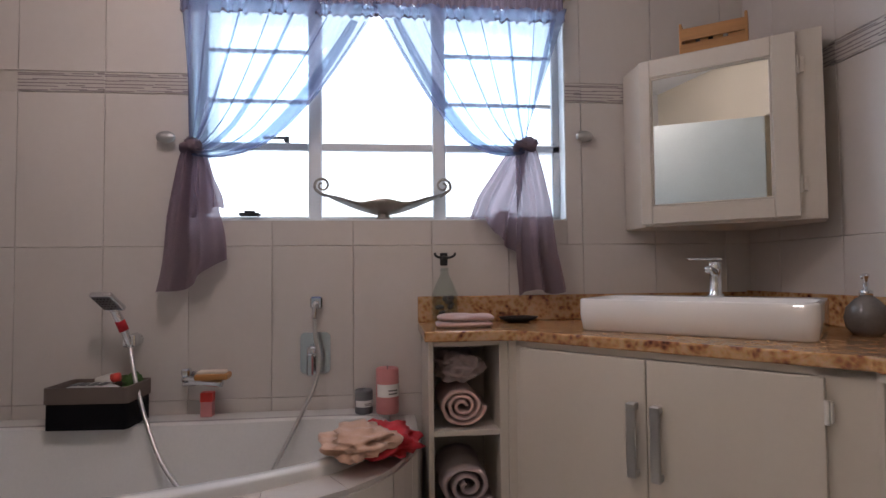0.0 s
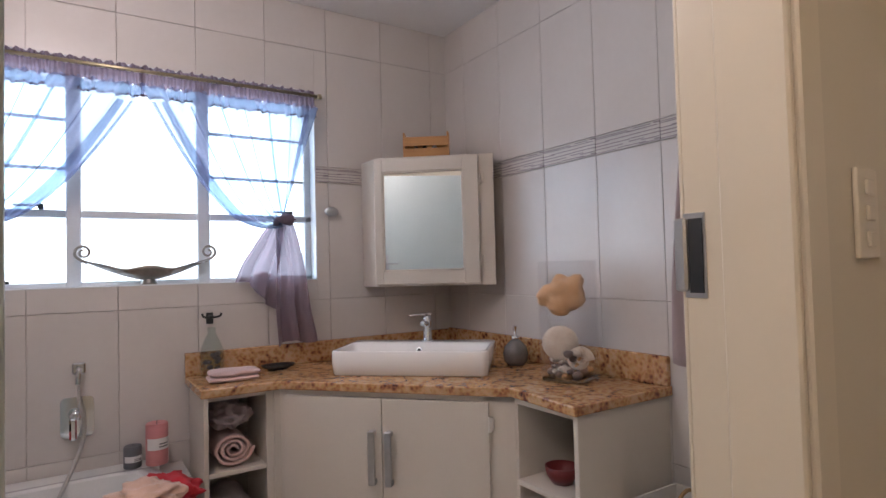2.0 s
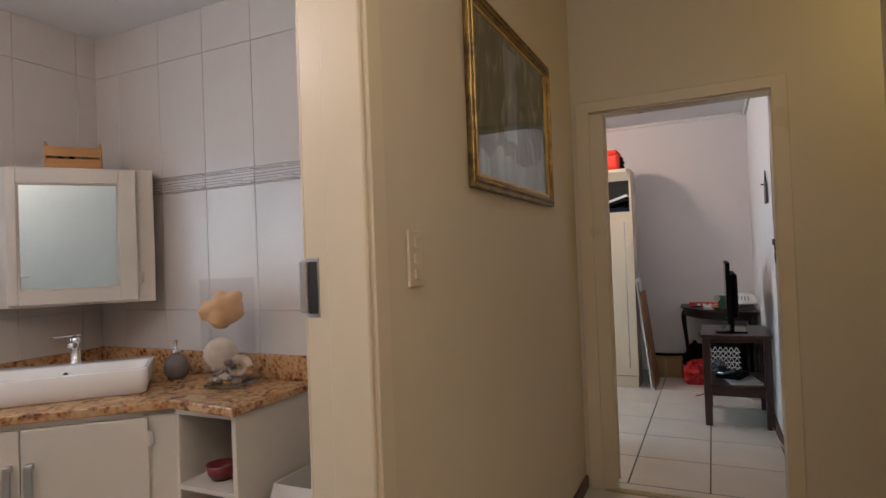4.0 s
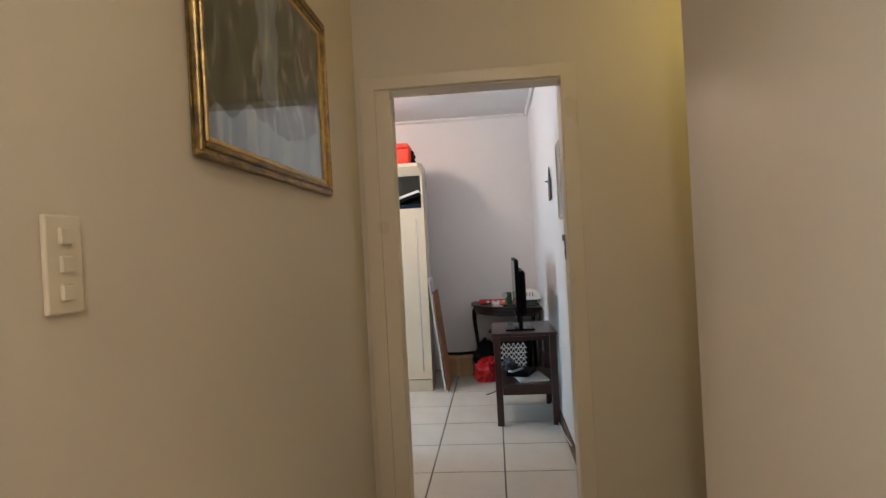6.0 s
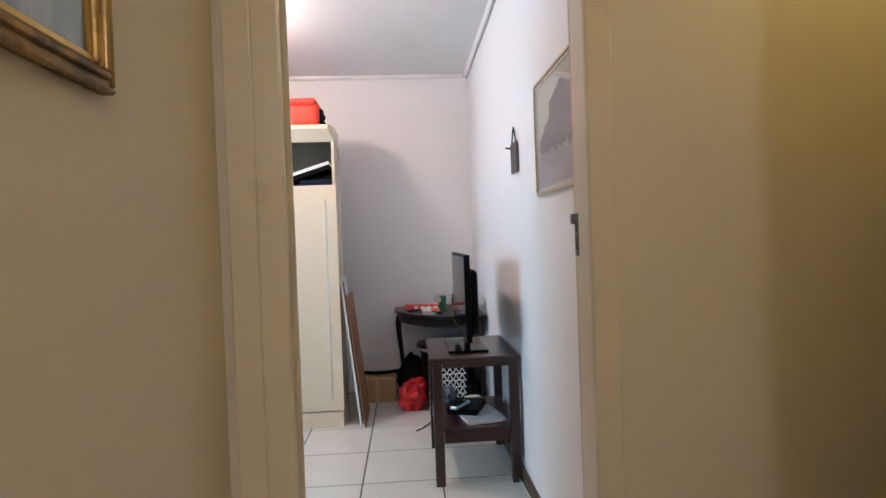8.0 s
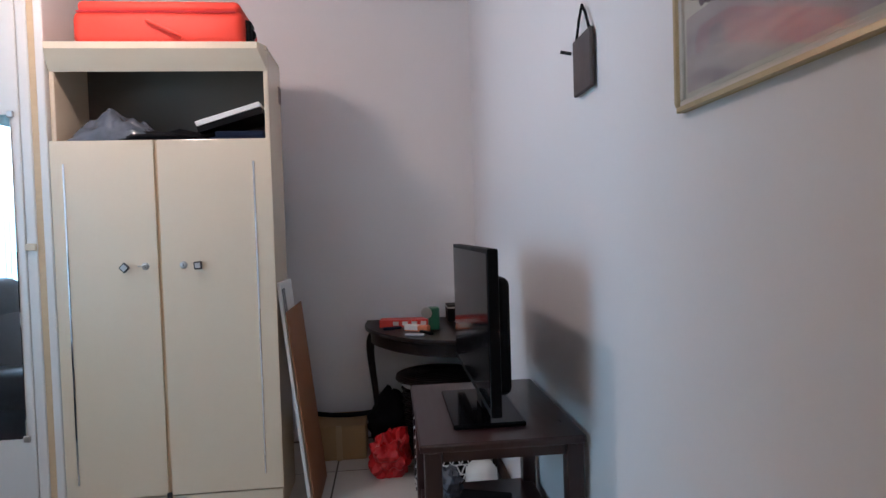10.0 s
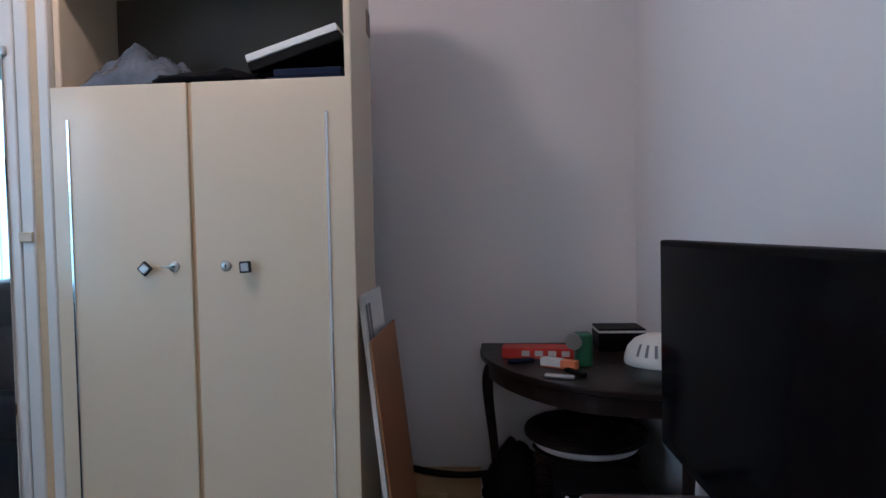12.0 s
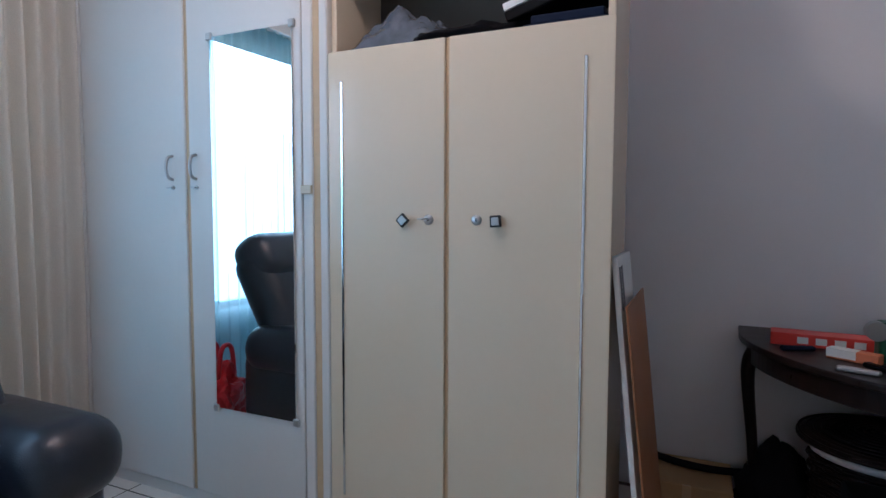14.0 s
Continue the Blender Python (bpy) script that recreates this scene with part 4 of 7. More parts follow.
part("shell", tube(pts, lambda s: 0.017 * (1 - 0.75 * s), 10, steps=2), SHELL_WHITE, sh, m=VIEW @ Matrix.Translation((0.036, -0.036, 0.082)), smooth=True)
for i in range(40):
    x, y, z = rnd.uniform(-0.064, 0.064), rnd.uniform(-0.064, 0.064), rnd.uniform(0.02, 0.11 if i > 14 else 0.05)
    r = rnd.uniform(0.011, 0.020)
    p = thing("small_shell", VM @ Vector((x, y, z - r)), "small shell or pebble at the bottom of the vase", "shell", "shells")
    part("shell", blob((x, y, z), (r * 1.5, r, r * 0.8), 0.3, 2, i, 2), (PEBBLE, SHELL_WHITE, SHELL_ORANGE, PEBBLE)[i % 4], p, m=VM, smooth=True)

# small dish
ds = thing("soap_dish", (0.335, 1.90, COUNTER), "shallow dark metal dish on the counter", "dish")
part("dish", lathe([(0.0, 0), (0.035, 0.0), (0.062, 0.013), (0.07, 0.022), (0.066, 0.022), (0.05, 0.012), (0, 0.006)], (0.335, 1.90, COUNTER), 28, squash=(1.1, 0.75)), DARK_METAL, ds, smooth=True)
# bottle under the hook
bt = thing("glass_bottle", (0.055, 1.925, COUNTER), "clear glass jar with netting beside the window", "jar")
part("glass", lathe([(0.0, 0), (0.042, 0), (0.05, 0.03), (0.05, 0.11), (0.03, 0.16), (0.016, 0.185), (0.018, 0.21), (0.014, 0.21), (0.012, 0.185), (0.026, 0.158), (0.046, 0.11), (0.046, 0.03), (0.0, 0.006)], (0.055, 1.925, COUNTER), 24), CLEAR, bt, smooth=True)
bm = bmesh.new()
for i in range(18):
    a, z = rnd.uniform(0, 6.28), rnd.uniform(0.015, 0.10)
    blob((0.055 + 0.026 * math.cos(a), 1.925 + 0.026 * math.sin(a), COUNTER + z), (0.012, 0.012, 0.010), 0.4, 2, i, 2, bm=bm)
part("filling", bm, SOAP_GREY, bt, "grey pot-pourri inside", smooth=True)
hk = thing("double_hook", (0.06, 1.995, 1.0), "dark metal double robe hook on the tiles", "hook")
part("plate", box(0.045, 0.075, 1.988, 1.996, 0.985, 1.035, bevel=0.003), DARK_METAL, hk)
for s in (-1, 1):
    part("prong", tube([(0.06, 1.99, 1.02), (0.06 + s * 0.015, 1.96, 1.015), (0.06 + s * 0.035, 1.945, 1.022), (0.06 + s * 0.04, 1.944, 1.034)], 0.005, 8), DARK_METAL, hk, smooth=True)

# mirror cabinet in the corner
mc = thing("mirror_cabinet", (1.1, 1.75, 1.115), "cream corner wall cabinet with a mirrored door, slightly distressed", "cabinet")
MZ0, MZ1 = 1.12, 1.757
part("body", prism([(0.812, 1.996), (0.812, 1.820), (1.262, 1.460), (1.348, 1.570), (1.348, 1.996)], MZ0, MZ1, bevel=0.003), CABINET, mc)
FA, FB = Vector((0.762, 1.860, 0)), Vector((1.262, 1.460, 0))
fl = (FB - FA).length
mm = Matrix.Translation(FA) @ Matrix.Rotation(math.atan2(FB.y - FA.y, FB.x - FA.x), 4, "Z")
AJAR = mm @ Matrix.Translation((0.54, 0, 0)) @ Matrix.Rotation(radians(-1.0), 4, "Z") @ Matrix.Translation((-0.54, 0, 0))
mdoor = part("door", box(0.088, 0.500, -0.008, -0.001, MZ0 + 0.07, MZ1 - 0.07), CABINET, mc, m=AJAR)
for a, b, c, d in ((0.054, 0.095, MZ0 + 0.01, MZ1 - 0.008), (0.493, 0.567, MZ0 + 0.01, MZ1 - 0.008), (0.095, 0.493, MZ0 + 0.01, MZ0 + 0.075), (0.095, 0.493, MZ1 - 0.075, MZ1 - 0.008)):
    part("door_rail", box(a, b, -0.024, -0.001, c, d, bevel=0.003), CABINET, mdoor, m=AJAR)
part("mirror", box(0.09, 0.498, -0.0135, -0.0085, MZ0 + 0.07, MZ1 - 0.07), MIRROR, mdoor, "silvered mirror panel", m=AJAR)
bm = bmesh.new()
for a, b, c, d in ((0.095, 0.493, MZ0 + 0.075, MZ0 + 0.083), (0.095, 0.493, MZ1 - 0.083, MZ1 - 0.075), (0.095, 0.103, MZ0 + 0.083, MZ1 - 0.083), (0.485, 0.493, MZ0 + 0.083, MZ1 - 0.083)):
    box(a, b, -0.019, -0.012, c, d, bevel=0.003, bm=bm)
part("bead", bm, CABINET, mdoor, m=AJAR)
for z in (MZ0 + 0.12, MZ1 - 0.12):
    bm = box(0.563, 0.589, -0.012, -0.001, z - 0.026, z + 0.026, bevel=0.002)
    lathe([(0.006, -0.03), (0.006, 0.03)], (0.570, -0.014, z), 8, bm=bm)
    part("hinge", bm, CABINET, mc, m=mm)
# little crate on top
CM = plan_pose(1.062, 1.745, MZ1, -36)
cr = thing("wooden_crate", (1.062, 1.745, MZ1), "small honey pine crate with bottles on the cabinet", "crate")
for y in (-0.045, 0.045):
    for z in (0.004, 0.062):
        part("slat", box(-0.11, 0.11, y - 0.004, y + 0.004, z, z + 0.046, bevel=0.001), CRATE, cr, m=CM)
for x in (-0.11, 0.11):
    part("end_panel", box(x - 0.005, x + 0.005, -0.049, 0.049, 0.0, 0.130, bevel=0.002), CRATE, cr, m=CM)
part("base", box(-0.095, 0.095, -0.041, 0.041, 0.0, 0.006), CRATE, cr, m=CM)
for i, x in enumerate((-0.055, -0.01, 0.04)):
    p = thing("small_bottle", CM @ Vector((x, 0, 0.006)), "small dark bottle standing in the crate", "bottle", "bottles in the crate")
    part("body", lathe([(0, 0), (0.016, 0), (0.017, 0.05), (0.008, 0.062), (0.008, 0.075), (0, 0.076)], (x, 0, 0.006), 14), (SOAP_GREY, BLACK_PLASTIC, PLASTIC_WHITE)[i], p, m=CM, smooth=True)

# curtain knobs, towel ring
for x, z in ((-0.985, 1.475), (0.632, 1.50)):
    kb = thing("curtain_holdback", (x, 1.97, z), "oval dull grey metal curtain tie-back knob on the tiles", "knob", "curtain knobs")
    part("knob", lathe([(0.0, 0), (0.008, 0), (0.008, 0.02), (0.022, 0.026), (0.03, 0.034), (0.026, 0.042), (0, 0.046)], (0, 0, 0), 20, squash=(1.2, 0.8)), NICKEL, kb, m=Matrix.Translation((x, 1.998, z)) @ Matrix.Rotation(radians(90), 4, "X"), smooth=True)
tr = thing("towel_ring", (1.34, 0.43, 1.64), "chrome towel ring on the tiled wall", "towel ring")
part("bracket", box(1.325, 1.35, 0.41, 0.45, 1.685, 1.725, bevel=0.004), CHROME, tr)
part("ring", tube([(1.325, 0.432 + 0.056 * math.sin(a), 1.625 + 0.066 * math.cos(a)) for a in [i * math.pi / 10 for i in range(21)]], 0.006, 8, steps=2), CHROME, tr, smooth=True)


def hanging(u, v):
    z = 1.565 - v * 0.70
    w = 0.028 + 0.040 * min(1, v * 1.6) ** 0.8
    y = 0.445 + 0.010 * v + (u - 0.5) * 2 * w
    return Vector((1.312 - 0.016 * math.sin(u * 13 + v) * (1 - 0.5 * v) - 0.010 * math.sin(u * 7 + 1), y, z + 0.018 * math.sin(u * 6)))


tw = thing("hand_towel", (1.31, 0.43, 0.87), "mauve hand towel hanging from the ring", "towel")
part("cloth", sheet(hanging, 40, 24, thick=0.010), MAUVE_TOWEL, tw, smooth=True)

# open carton below the towel
WHITE_CARD = surface("white_carton_board", (0.66, 0.63, 0.60), 0.6, (0.60, 0.56, 0.52), scale=7, fine=150, bump=0.08)
lb = thing("open_carton", (1.16, 0.42, 0.0), "open white carton with raised flaps and a printed label", "carton")
c0, c1, c2, c3, cz = 1.03, 1.31, 0.27, 0.545, 0.44
for a, b, c, d in ((c0, c0 + 0.004, c2, c3), (c1 - 0.004, c1, c2, c3), (c0 + 0.004, c1 - 0.004, c2, c2 + 0.004), (c0 + 0.004, c1 - 0.004, c3 - 0.004, c3)):
    part("side", box(a, b, c, d, 0.0, cz), WHITE_CARD, lb)
part("base", box(c0 + 0.004, c1 - 0.004, c2 + 0.004, c3 - 0.004, 0.0, 0.006), CARDBOARD, lb)
for m, wd in ((Matrix.Translation((c0, c2, cz)) @ Matrix.Rotation(radians(-62), 4, "Y"), c3 - c2), (Matrix.Translation((c1, c3, cz)) @ Matrix.Rotation(radians(180), 4, "Z") @ Matrix.Rotation(radians(-84), 4, "Y"), c3 - c2), (Matrix.Translation((c1, c2, cz)) @ Matrix.Rotation(radians(90), 4, "Z") @ Matrix.Rotation(radians(-35), 4, "Y"), c1 - c0), (Matrix.Translation((c0, c3, cz)) @ Matrix.Rotation(radians(-90), 4, "Z") @ Matrix.Rotation(radians(-70), 4, "Y"), c1 - c0)):
    part("flap", box(-0.11 if wd > 0.276 else -0.06, 0.0, 0.002, wd - 0.002, -0.002, 0.002), WHITE_CARD, lb, "raised flap", m=m)
part("label", box(c0 - 0.0012, c0, c2 + 0.05, c3 - 0.07, 0.20, 0.40), surface("blue_grey_label", (0.30, 0.33, 0.44), 0.5), lb, "blue-grey printed label")
for i in range(4):
    part("print", box(c0 - 0.002, c0 - 0.001, c2 + 0.065, c3 - 0.10 - 0.02 * (i % 2), 0.23 + i * 0.04, 0.245 + i * 0.04), PAPER, lb, "pale printed bars")
part("cord", tube([(1.10, 0.40, 0.40), (1.12, 0.40, 0.47), (1.18, 0.40, 0.49), (1.24, 0.40, 0.42)], 0.006, 8), CARDBOARD, lb, "brown cord handle", smooth=True)

# boat-shaped metal dish on the window sill
PEWTER = surface("tarnished_pewter", (0.34, 0.32, 0.29), 0.34, (0.20, 0.18, 0.16), scale=25, metal=0.9)
bo = thing("boat_bowl", (-0.19, 2.035, WIN[2] + 0.004), "boat-shaped silver bowl with scrolled ends on the sill", "bowl")


def hull(u, v):
    q = (u - 0.5) * 2
    c = (v - 0.5) * 2
    wdt = 0.045 * max(0.0, 1 - abs(q) ** 2.0) ** 0.7 + 0.0035
    rim = 0.074 + 0.007 * math.cos(q * 8.5) + 0.040 * abs(q) ** 5
    keel = 0.016 + 0.088 * abs(q) ** 1.5
    return Vector((-0.175 + q * 0.245, 2.035 + c * wdt, WIN[2] + 0.004 + rim - (rim - min(keel, rim - 0.003)) * (1 - abs(c) ** 2.2)))


part("hull", sheet(hull, 60, 12, thick=0.003), PEWTER, bo, "dull silver-bronze hull", smooth=True)
part("foot", lathe([(0, 0), (0.034, 0), (0.032, 0.008), (0.024, 0.014), (0.024, 0.024), (0, 0.024)], (-0.175, 2.035, WIN[2] + 0.004), 20), PEWTER, bo, smooth=True)
for sd_ in (-1, 1):
    pts = [(-0.175 + sd_ * 0.225, 2.035, WIN[2] + 0.098), (-0.175 + sd_ * 0.252, 2.035, WIN[2] + 0.114)]
    for i in range(20):
        a = 0.35 + i * 0.44
        r = 0.031 * (1 - i / 26)
        pts.append((-0.175 + sd_ * (0.240 + r * math.cos(a - 0.8)), 2.035, WIN[2] + 0.142 + r * math.sin(a - 0.8)))
    part("scroll", tube(pts, lambda q: 0.0065 - 0.003 * q, 8, steps=3), PEWTER, bo, "scrolled silver end", smooth=True)

# ---- bathroom curtains ----
rod = thing("curtain_rod", (-0.17, 1.965, 2.10), "slim brass curtain rod above the window", "curtain rod")
part("rod", tube([(-0.94, 1.965, 2.070), (0.575, 1.965, 2.070)], 0.009, 10, steps=1), BRASS, rod, smooth=True)
for x in (-0.945, 0.58):
    part("finial", lathe([(0, -0.014), (0.012, -0.01), (0.015, 0), (0.012, 0.01), (0, 0.014)], (x, 1.965, 2.070), 14), BRASS, rod, smooth=True)
    part("bracket", box(x - 0.008 + (0.02 if x < 0 else -0.02), x + 0.008 + (0.02 if x < 0 else -0.02), 1.965, 1.998, 2.060, 2.080, bevel=0.002), BRASS, rod)


def gathered(x0, x1, z0, z1, y, amp, waves, seed):
    def fn(u, v):
        x = x0 + (x1 - x0) * u
        frill = amp * (0.35 + 0.65 * abs(v - 0.45) * 1.8)
        yy = y + frill * math.sin(u * waves * 2 * math.pi + 1.4 * math.sin(u * 23 + seed))
        zz = z0 + (z1 - z0) * v + 0.005 * math.sin(u * waves * 2 * math.pi * 0.5 + seed) * (1 if v < 0.2 or v > 0.8 else 0.2)
        return Vector((x, yy, zz))
    return sheet(fn, 220, 8)


def curtain(x_out, x_in, knot, ends, seed, label):
    th = thing("tied_curtain", (knot[0], 1.94, ends[0][1][1]), label, "curtain", "bathroom curtains")
    part("heading", gathered(min(x_out, x_in), max(x_out, x_in), 2.005, 2.092, 1.965, 0.010, 34, seed), MAUVE_BAND, th, "gathered double-layer heading", smooth=True)
    part("frill", gathered(min(x_out, x_in), max(x_out, x_in), 1.958, 2.012, 1.955, 0.013, 26, seed + 2), MAUVE_FOLD, th, "sheer ruffled edge", smooth=True)
    part("frill_hem", gathered(min(x_out, x_in), max(x_out, x_in), 1.955, 1.963, 1.953, 0.013, 26, seed + 2), MAUVE_BAND, th)

    def panel(u, v):
        # u from the outer edge to the inner edge
        xt = x_out + (x_in - x_out) * u
        s = v
        xx = xt + (knot[0] - xt) * s
        e = 1.0 + 1.0 * u
        drop = 1 - (1 - s) ** e
        sag = 0.05 * u * math.sin(math.pi * s) * (1 if s > 0.6 else s / 0.6)
        zz = 2.0 + (knot[1] - 2.0) * drop - sag + (u - 0.5) * -0.05 * s
        fold = 0.020 * math.sin(u * 26 + seed + 2.2 * s) * (1 - 0.55 * s) + 0.010 * math.sin(u * 61 + seed)
        return Vector((xx, 1.945 - 0.035 * s + fold, zz))

    part("panel", sheet(panel, 120, 36), MAUVE_SHEER, th, smooth=True)
    for u0, wide in ((0.05, 0.05), (0.16, 0.016), (0.31, 0.028), (0.47, 0.014), (0.60, 0.03), (0.78, 0.016), (0.93, 0.09), (0.985, 0.03)):

        def fold(u, v, u0=u0, wide=wide):
            s = 0.06 + 0.93 * v
            q = panel(u0 + (u - 0.5) * wide * (0.35 + 1.3 * s), s)
            return Vector((q.x, q.y - 0.008 - 0.010 * math.sin(math.pi * u), q.z))

        part("fold", sheet(fold, 4, 30), MAUVE_FOLD, th, smooth=True)

    def hang(top, left, right, y, folds, hem_wave):
        """A gathered end that widens from the knot to a slanting hem."""
        def fn(u, v):
            zt = knot[1] - 0.005
            x0, x1 = top[0] + (left[0] - top[0]) * v ** 0.75, top[1] + (right[0] - top[1]) * v ** 0.75
            hem = left[1] + (right[1] - left[1]) * u ** 1.6 + hem_wave * math.sin(u * 8 + seed)
            dip = math.sin(u * folds + seed + 0.8 * v)
            return Vector((x0 + (x1 - x0) * u + 0.006 * math.sin(v * 9 + seed) * v, y + 0.036 * dip * (0.3 + 0.7 * v) + 0.008 * math.sin(u * 31 + 2 * v), zt + (hem - zt) * v))
        return sheet(fn, 80, 26)

    for k, (top, left, right, cloth) in enumerate(ends):
        part("tail", hang(top, left, right, 1.915 + 0.03 * k, 13 + 4 * k, 0.012), cloth, th, smooth=True)
    bm = tube([(knot[0] + 0.032 * math.cos(a), 1.91 + 0.028 * math.sin(a), knot[1] + 0.008 * math.sin(2 * a)) for a in [i * 0.63 for i in range(11)]], 0.014, 8, steps=3)
    blob((knot[0] + 0.01, 1.885, knot[1] + 0.01), (0.03, 0.02, 0.026), 0.5, 3, seed, 3, bm=bm)
    part("tie", bm, MAUVE_DENSE, th, "knotted tie band", smooth=True)
    return th


curtain(-0.935, -0.192, (-0.872, 1.42), (((-0.915, -0.83), (-1.01, 0.885), (-0.755, 1.01), MAUVE_DENSE), ((-0.92, -0.84), (-0.985, 1.16), (-0.765, 1.20), MAUVE_DENSE)), 1, "mauve sheer curtain tied back in a knot at the bath side")
curtain(0.555, -0.206, (0.372, 1.44), (((0.335, 0.415), (0.335, 0.875), (0.525, 0.885), MAUVE_DENSE), ((0.33, 0.40), (0.15, 1.175), (0.33, 1.03), MAUVE_DENSE)), 5, "mauve sheer curtain tied back in a knot at the basin side")

# ---- bath ----
BZ = 0.408
bath = thing("corner_bath", (-0.95, 1.45, 0.0), "white acrylic corner bath with a curved front rim", "bath")
front = bezier([(-0.155, 1.79, 0), (-0.19, 1.58, 0), (-0.33, 1.36, 0), (-0.74, 1.15, 0), (-1.25, 1.03, 0), (-1.66, 1.0, 0)], 9)
outline = [(p.x, p.y) for p in front] + [(-1.67, 1.90), (-1.2, 1.90), (-0.7, 1.90), (-0.3, 1.90), (-0.19, 1.88)]
cx, cy = -0.95, 1.47


def shrink(k, z):
    out = []
    for x, y in outline:
        d = math.hypot(x - cx, y - cy)
        f = (d - k) / d
        out.append((cx + (x - cx) * f, cy + (y - cy) * f, z))
    return out


part("rim", loft([shrink(0.0, BZ - 0.03), shrink(0.0, BZ + 0.025), shrink(0.006, BZ + 0.032), shrink(0.055, BZ + 0.034), shrink(0.066, BZ + 0.028)], closed_start=False, closed_end=False), ACRYLIC, bath, "raised white rim", smooth=True)
part("tub", loft([shrink(0.066, BZ + 0.028), shrink(0.075, BZ + 0.0), shrink(0.10, BZ - 0.06), shrink(0.14, BZ - 0.25), shrink(0.20, BZ - 0.335), shrink(0.30, BZ - 0.35)], closed_start=False), ACRYLIC, bath, smooth=True)
part("drain", lathe([(0, 0), (0.035, 0), (0.035, 0.004), (0, 0.006)], (-0.85, 1.5, BZ - 0.35), 20), CHROME, bath, "chrome drain", smooth=True)
ledge = thing("bath_ledge", (-0.6, 1.2, 0.0), "beige tiled ledge and front round the bath", "bath surround")
outer = bezier([(-0.055, 1.76, 0), (-0.10, 1.52, 0), (-0.27, 1.25, 0), (-0.72, 1.03, 0), (-1.24, 0.91, 0), (-1.67, 0.88, 0)], 4)
poly = [(p.x, p.y) for p in outer]
body = [(x + 0.004, y + 0.006) for x, y in poly]
part("core", prism([(x, y) for x, y in body] + [(-1.67, 1.01)] + [(p.x - 0.004, p.y + 0.006) for p in reversed(front[:-1])] + [(-0.16, 1.90), (-0.16, 1.994), (-0.06, 1.994)], 0.0, BZ - 0.012), GROUT, ledge)
for i in range(0, len(poly) - 2, 2):
    (xa, ya), (xb, yb) = poly[i], poly[min(i + 2, len(poly) - 1)]
    (xm, ym) = poly[i + 1]
    fa, fb = front[min(i * 9 // 4, len(front) - 1)], front[min((i + 2) * 9 // 4, len(front) - 1)]
    fm = front[min((i + 1) * 9 // 4, len(front) - 1)]
    g = 0.0015
    part("tile", prism([(xa, ya), (xm, ym), (xb + (xa - xb) * 0.012, yb + (ya - yb) * 0.012), (fb.x + (fa.x - fb.x) * 0.012, fb.y + (fa.y - fb.y) * 0.012), (fm.x, fm.y), (fa.x, fa.y)], BZ - 0.012, BZ), TILE, ledge)
    d = Vector((xb - xa, yb - ya, 0)).normalized()
    nrm = Vector((-d.y, d.x, 0)) * -0.008
    part("tile", prism([(xa, ya), (xm, ym), (xb - d.x * 0.003, yb - d.y * 0.003), (xb - d.x * 0.003 - nrm.x, yb - d.y * 0.003 - nrm.y), (xm - nrm.x, ym - nrm.y), (xa - nrm.x, ya - nrm.y)], 0.0, BZ - 0.014), TILE, ledge)
part("tile", box(-0.155, -0.058, 1.775, 1.994, BZ - 0.012, BZ + 0.001, bevel=0.002), TILE, ledge)
part("back_ledge", box(-1.675, -0.158, 1.885, 1.994, BZ - 0.01, BZ + 0.032, bevel=0.006, seg=2), ACRYLIC, ledge, "white rim against the window wall")

DECK = BZ + 0.033
# storage box
bx = thing("fabric_box", (-1.18, 1.89, DECK), "black fabric storage box with a taupe cuff", "box")
BM = plan_pose(-1.17, 1.885, DECK, -3)
bm = loft([[(x, y, z) for x, y in rounded(-0.135, 0.135, -0.085, 0.085, 0.01, 2)] for z in (0.0, 0.115)] + [[(x, y, z) for x, y in rounded(-0.127, 0.127, -0.077, 0.077, 0.01, 2)] for z in (0.115, 0.01)])
part("body", bm, BLACK_FABRIC, bx, m=BM)
bm = loft([[(x, y, z) for x, y in rounded(-0.140, 0.140, -0.090, 0.090, 0.012, 2)] for z in (0.088, 0.142)] + [[(x, y, z) for x, y in rounded(-0.130, 0.130, -0.080, 0.080, 0.01, 2)] for z in (0.142, 0.088)], closed_end=False, closed_start=False)
part("cuff", bm, TAUPE_FABRIC, bx, "taupe turned-over cuff", m=BM)
pk = thing("wipes_packet", BM @ Vector((-0.02, 0, 0.01)), "white packet lying in the storage box", "packet")
part("packet", blob((-0.02, -0.01, 0.115), (0.10, 0.06, 0.028), 0.12, 2, 2, 3), PAPER, pk, m=BM, smooth=True)
for i in range(4):
    part("print", box(-0.075 + i * 0.03, -0.055 + i * 0.03, -0.045, 0.005, 0.141, 0.144), INK, pk, "grey printed bars", m=BM)
tb = thing("lotion_tube", BM @ Vector((0.0, 0.05, 0.05)), "white tube with a red cap in the box", "tube")
part("tube", tube([(-0.03, 0.045, 0.135), (0.02, 0.045, 0.15)], 0.02, 12, steps=1), PLASTIC_WHITE, tb, m=BM, smooth=True)
part("cap", tube([(0.02, 0.045, 0.15), (0.045, 0.045, 0.155)], 0.016, 12, steps=1), RED_CARD, tb, m=BM, smooth=True)
gp = thing("green_sponge", BM @ Vector((0.09, 0.05, 0.08)), "small green bath puff in the box", "sponge")
part("puff", blob((0.09, 0.05, 0.135), (0.034, 0.03, 0.03), 0.6, 5, 7, 3), PLANT, gp, m=BM, smooth=True)

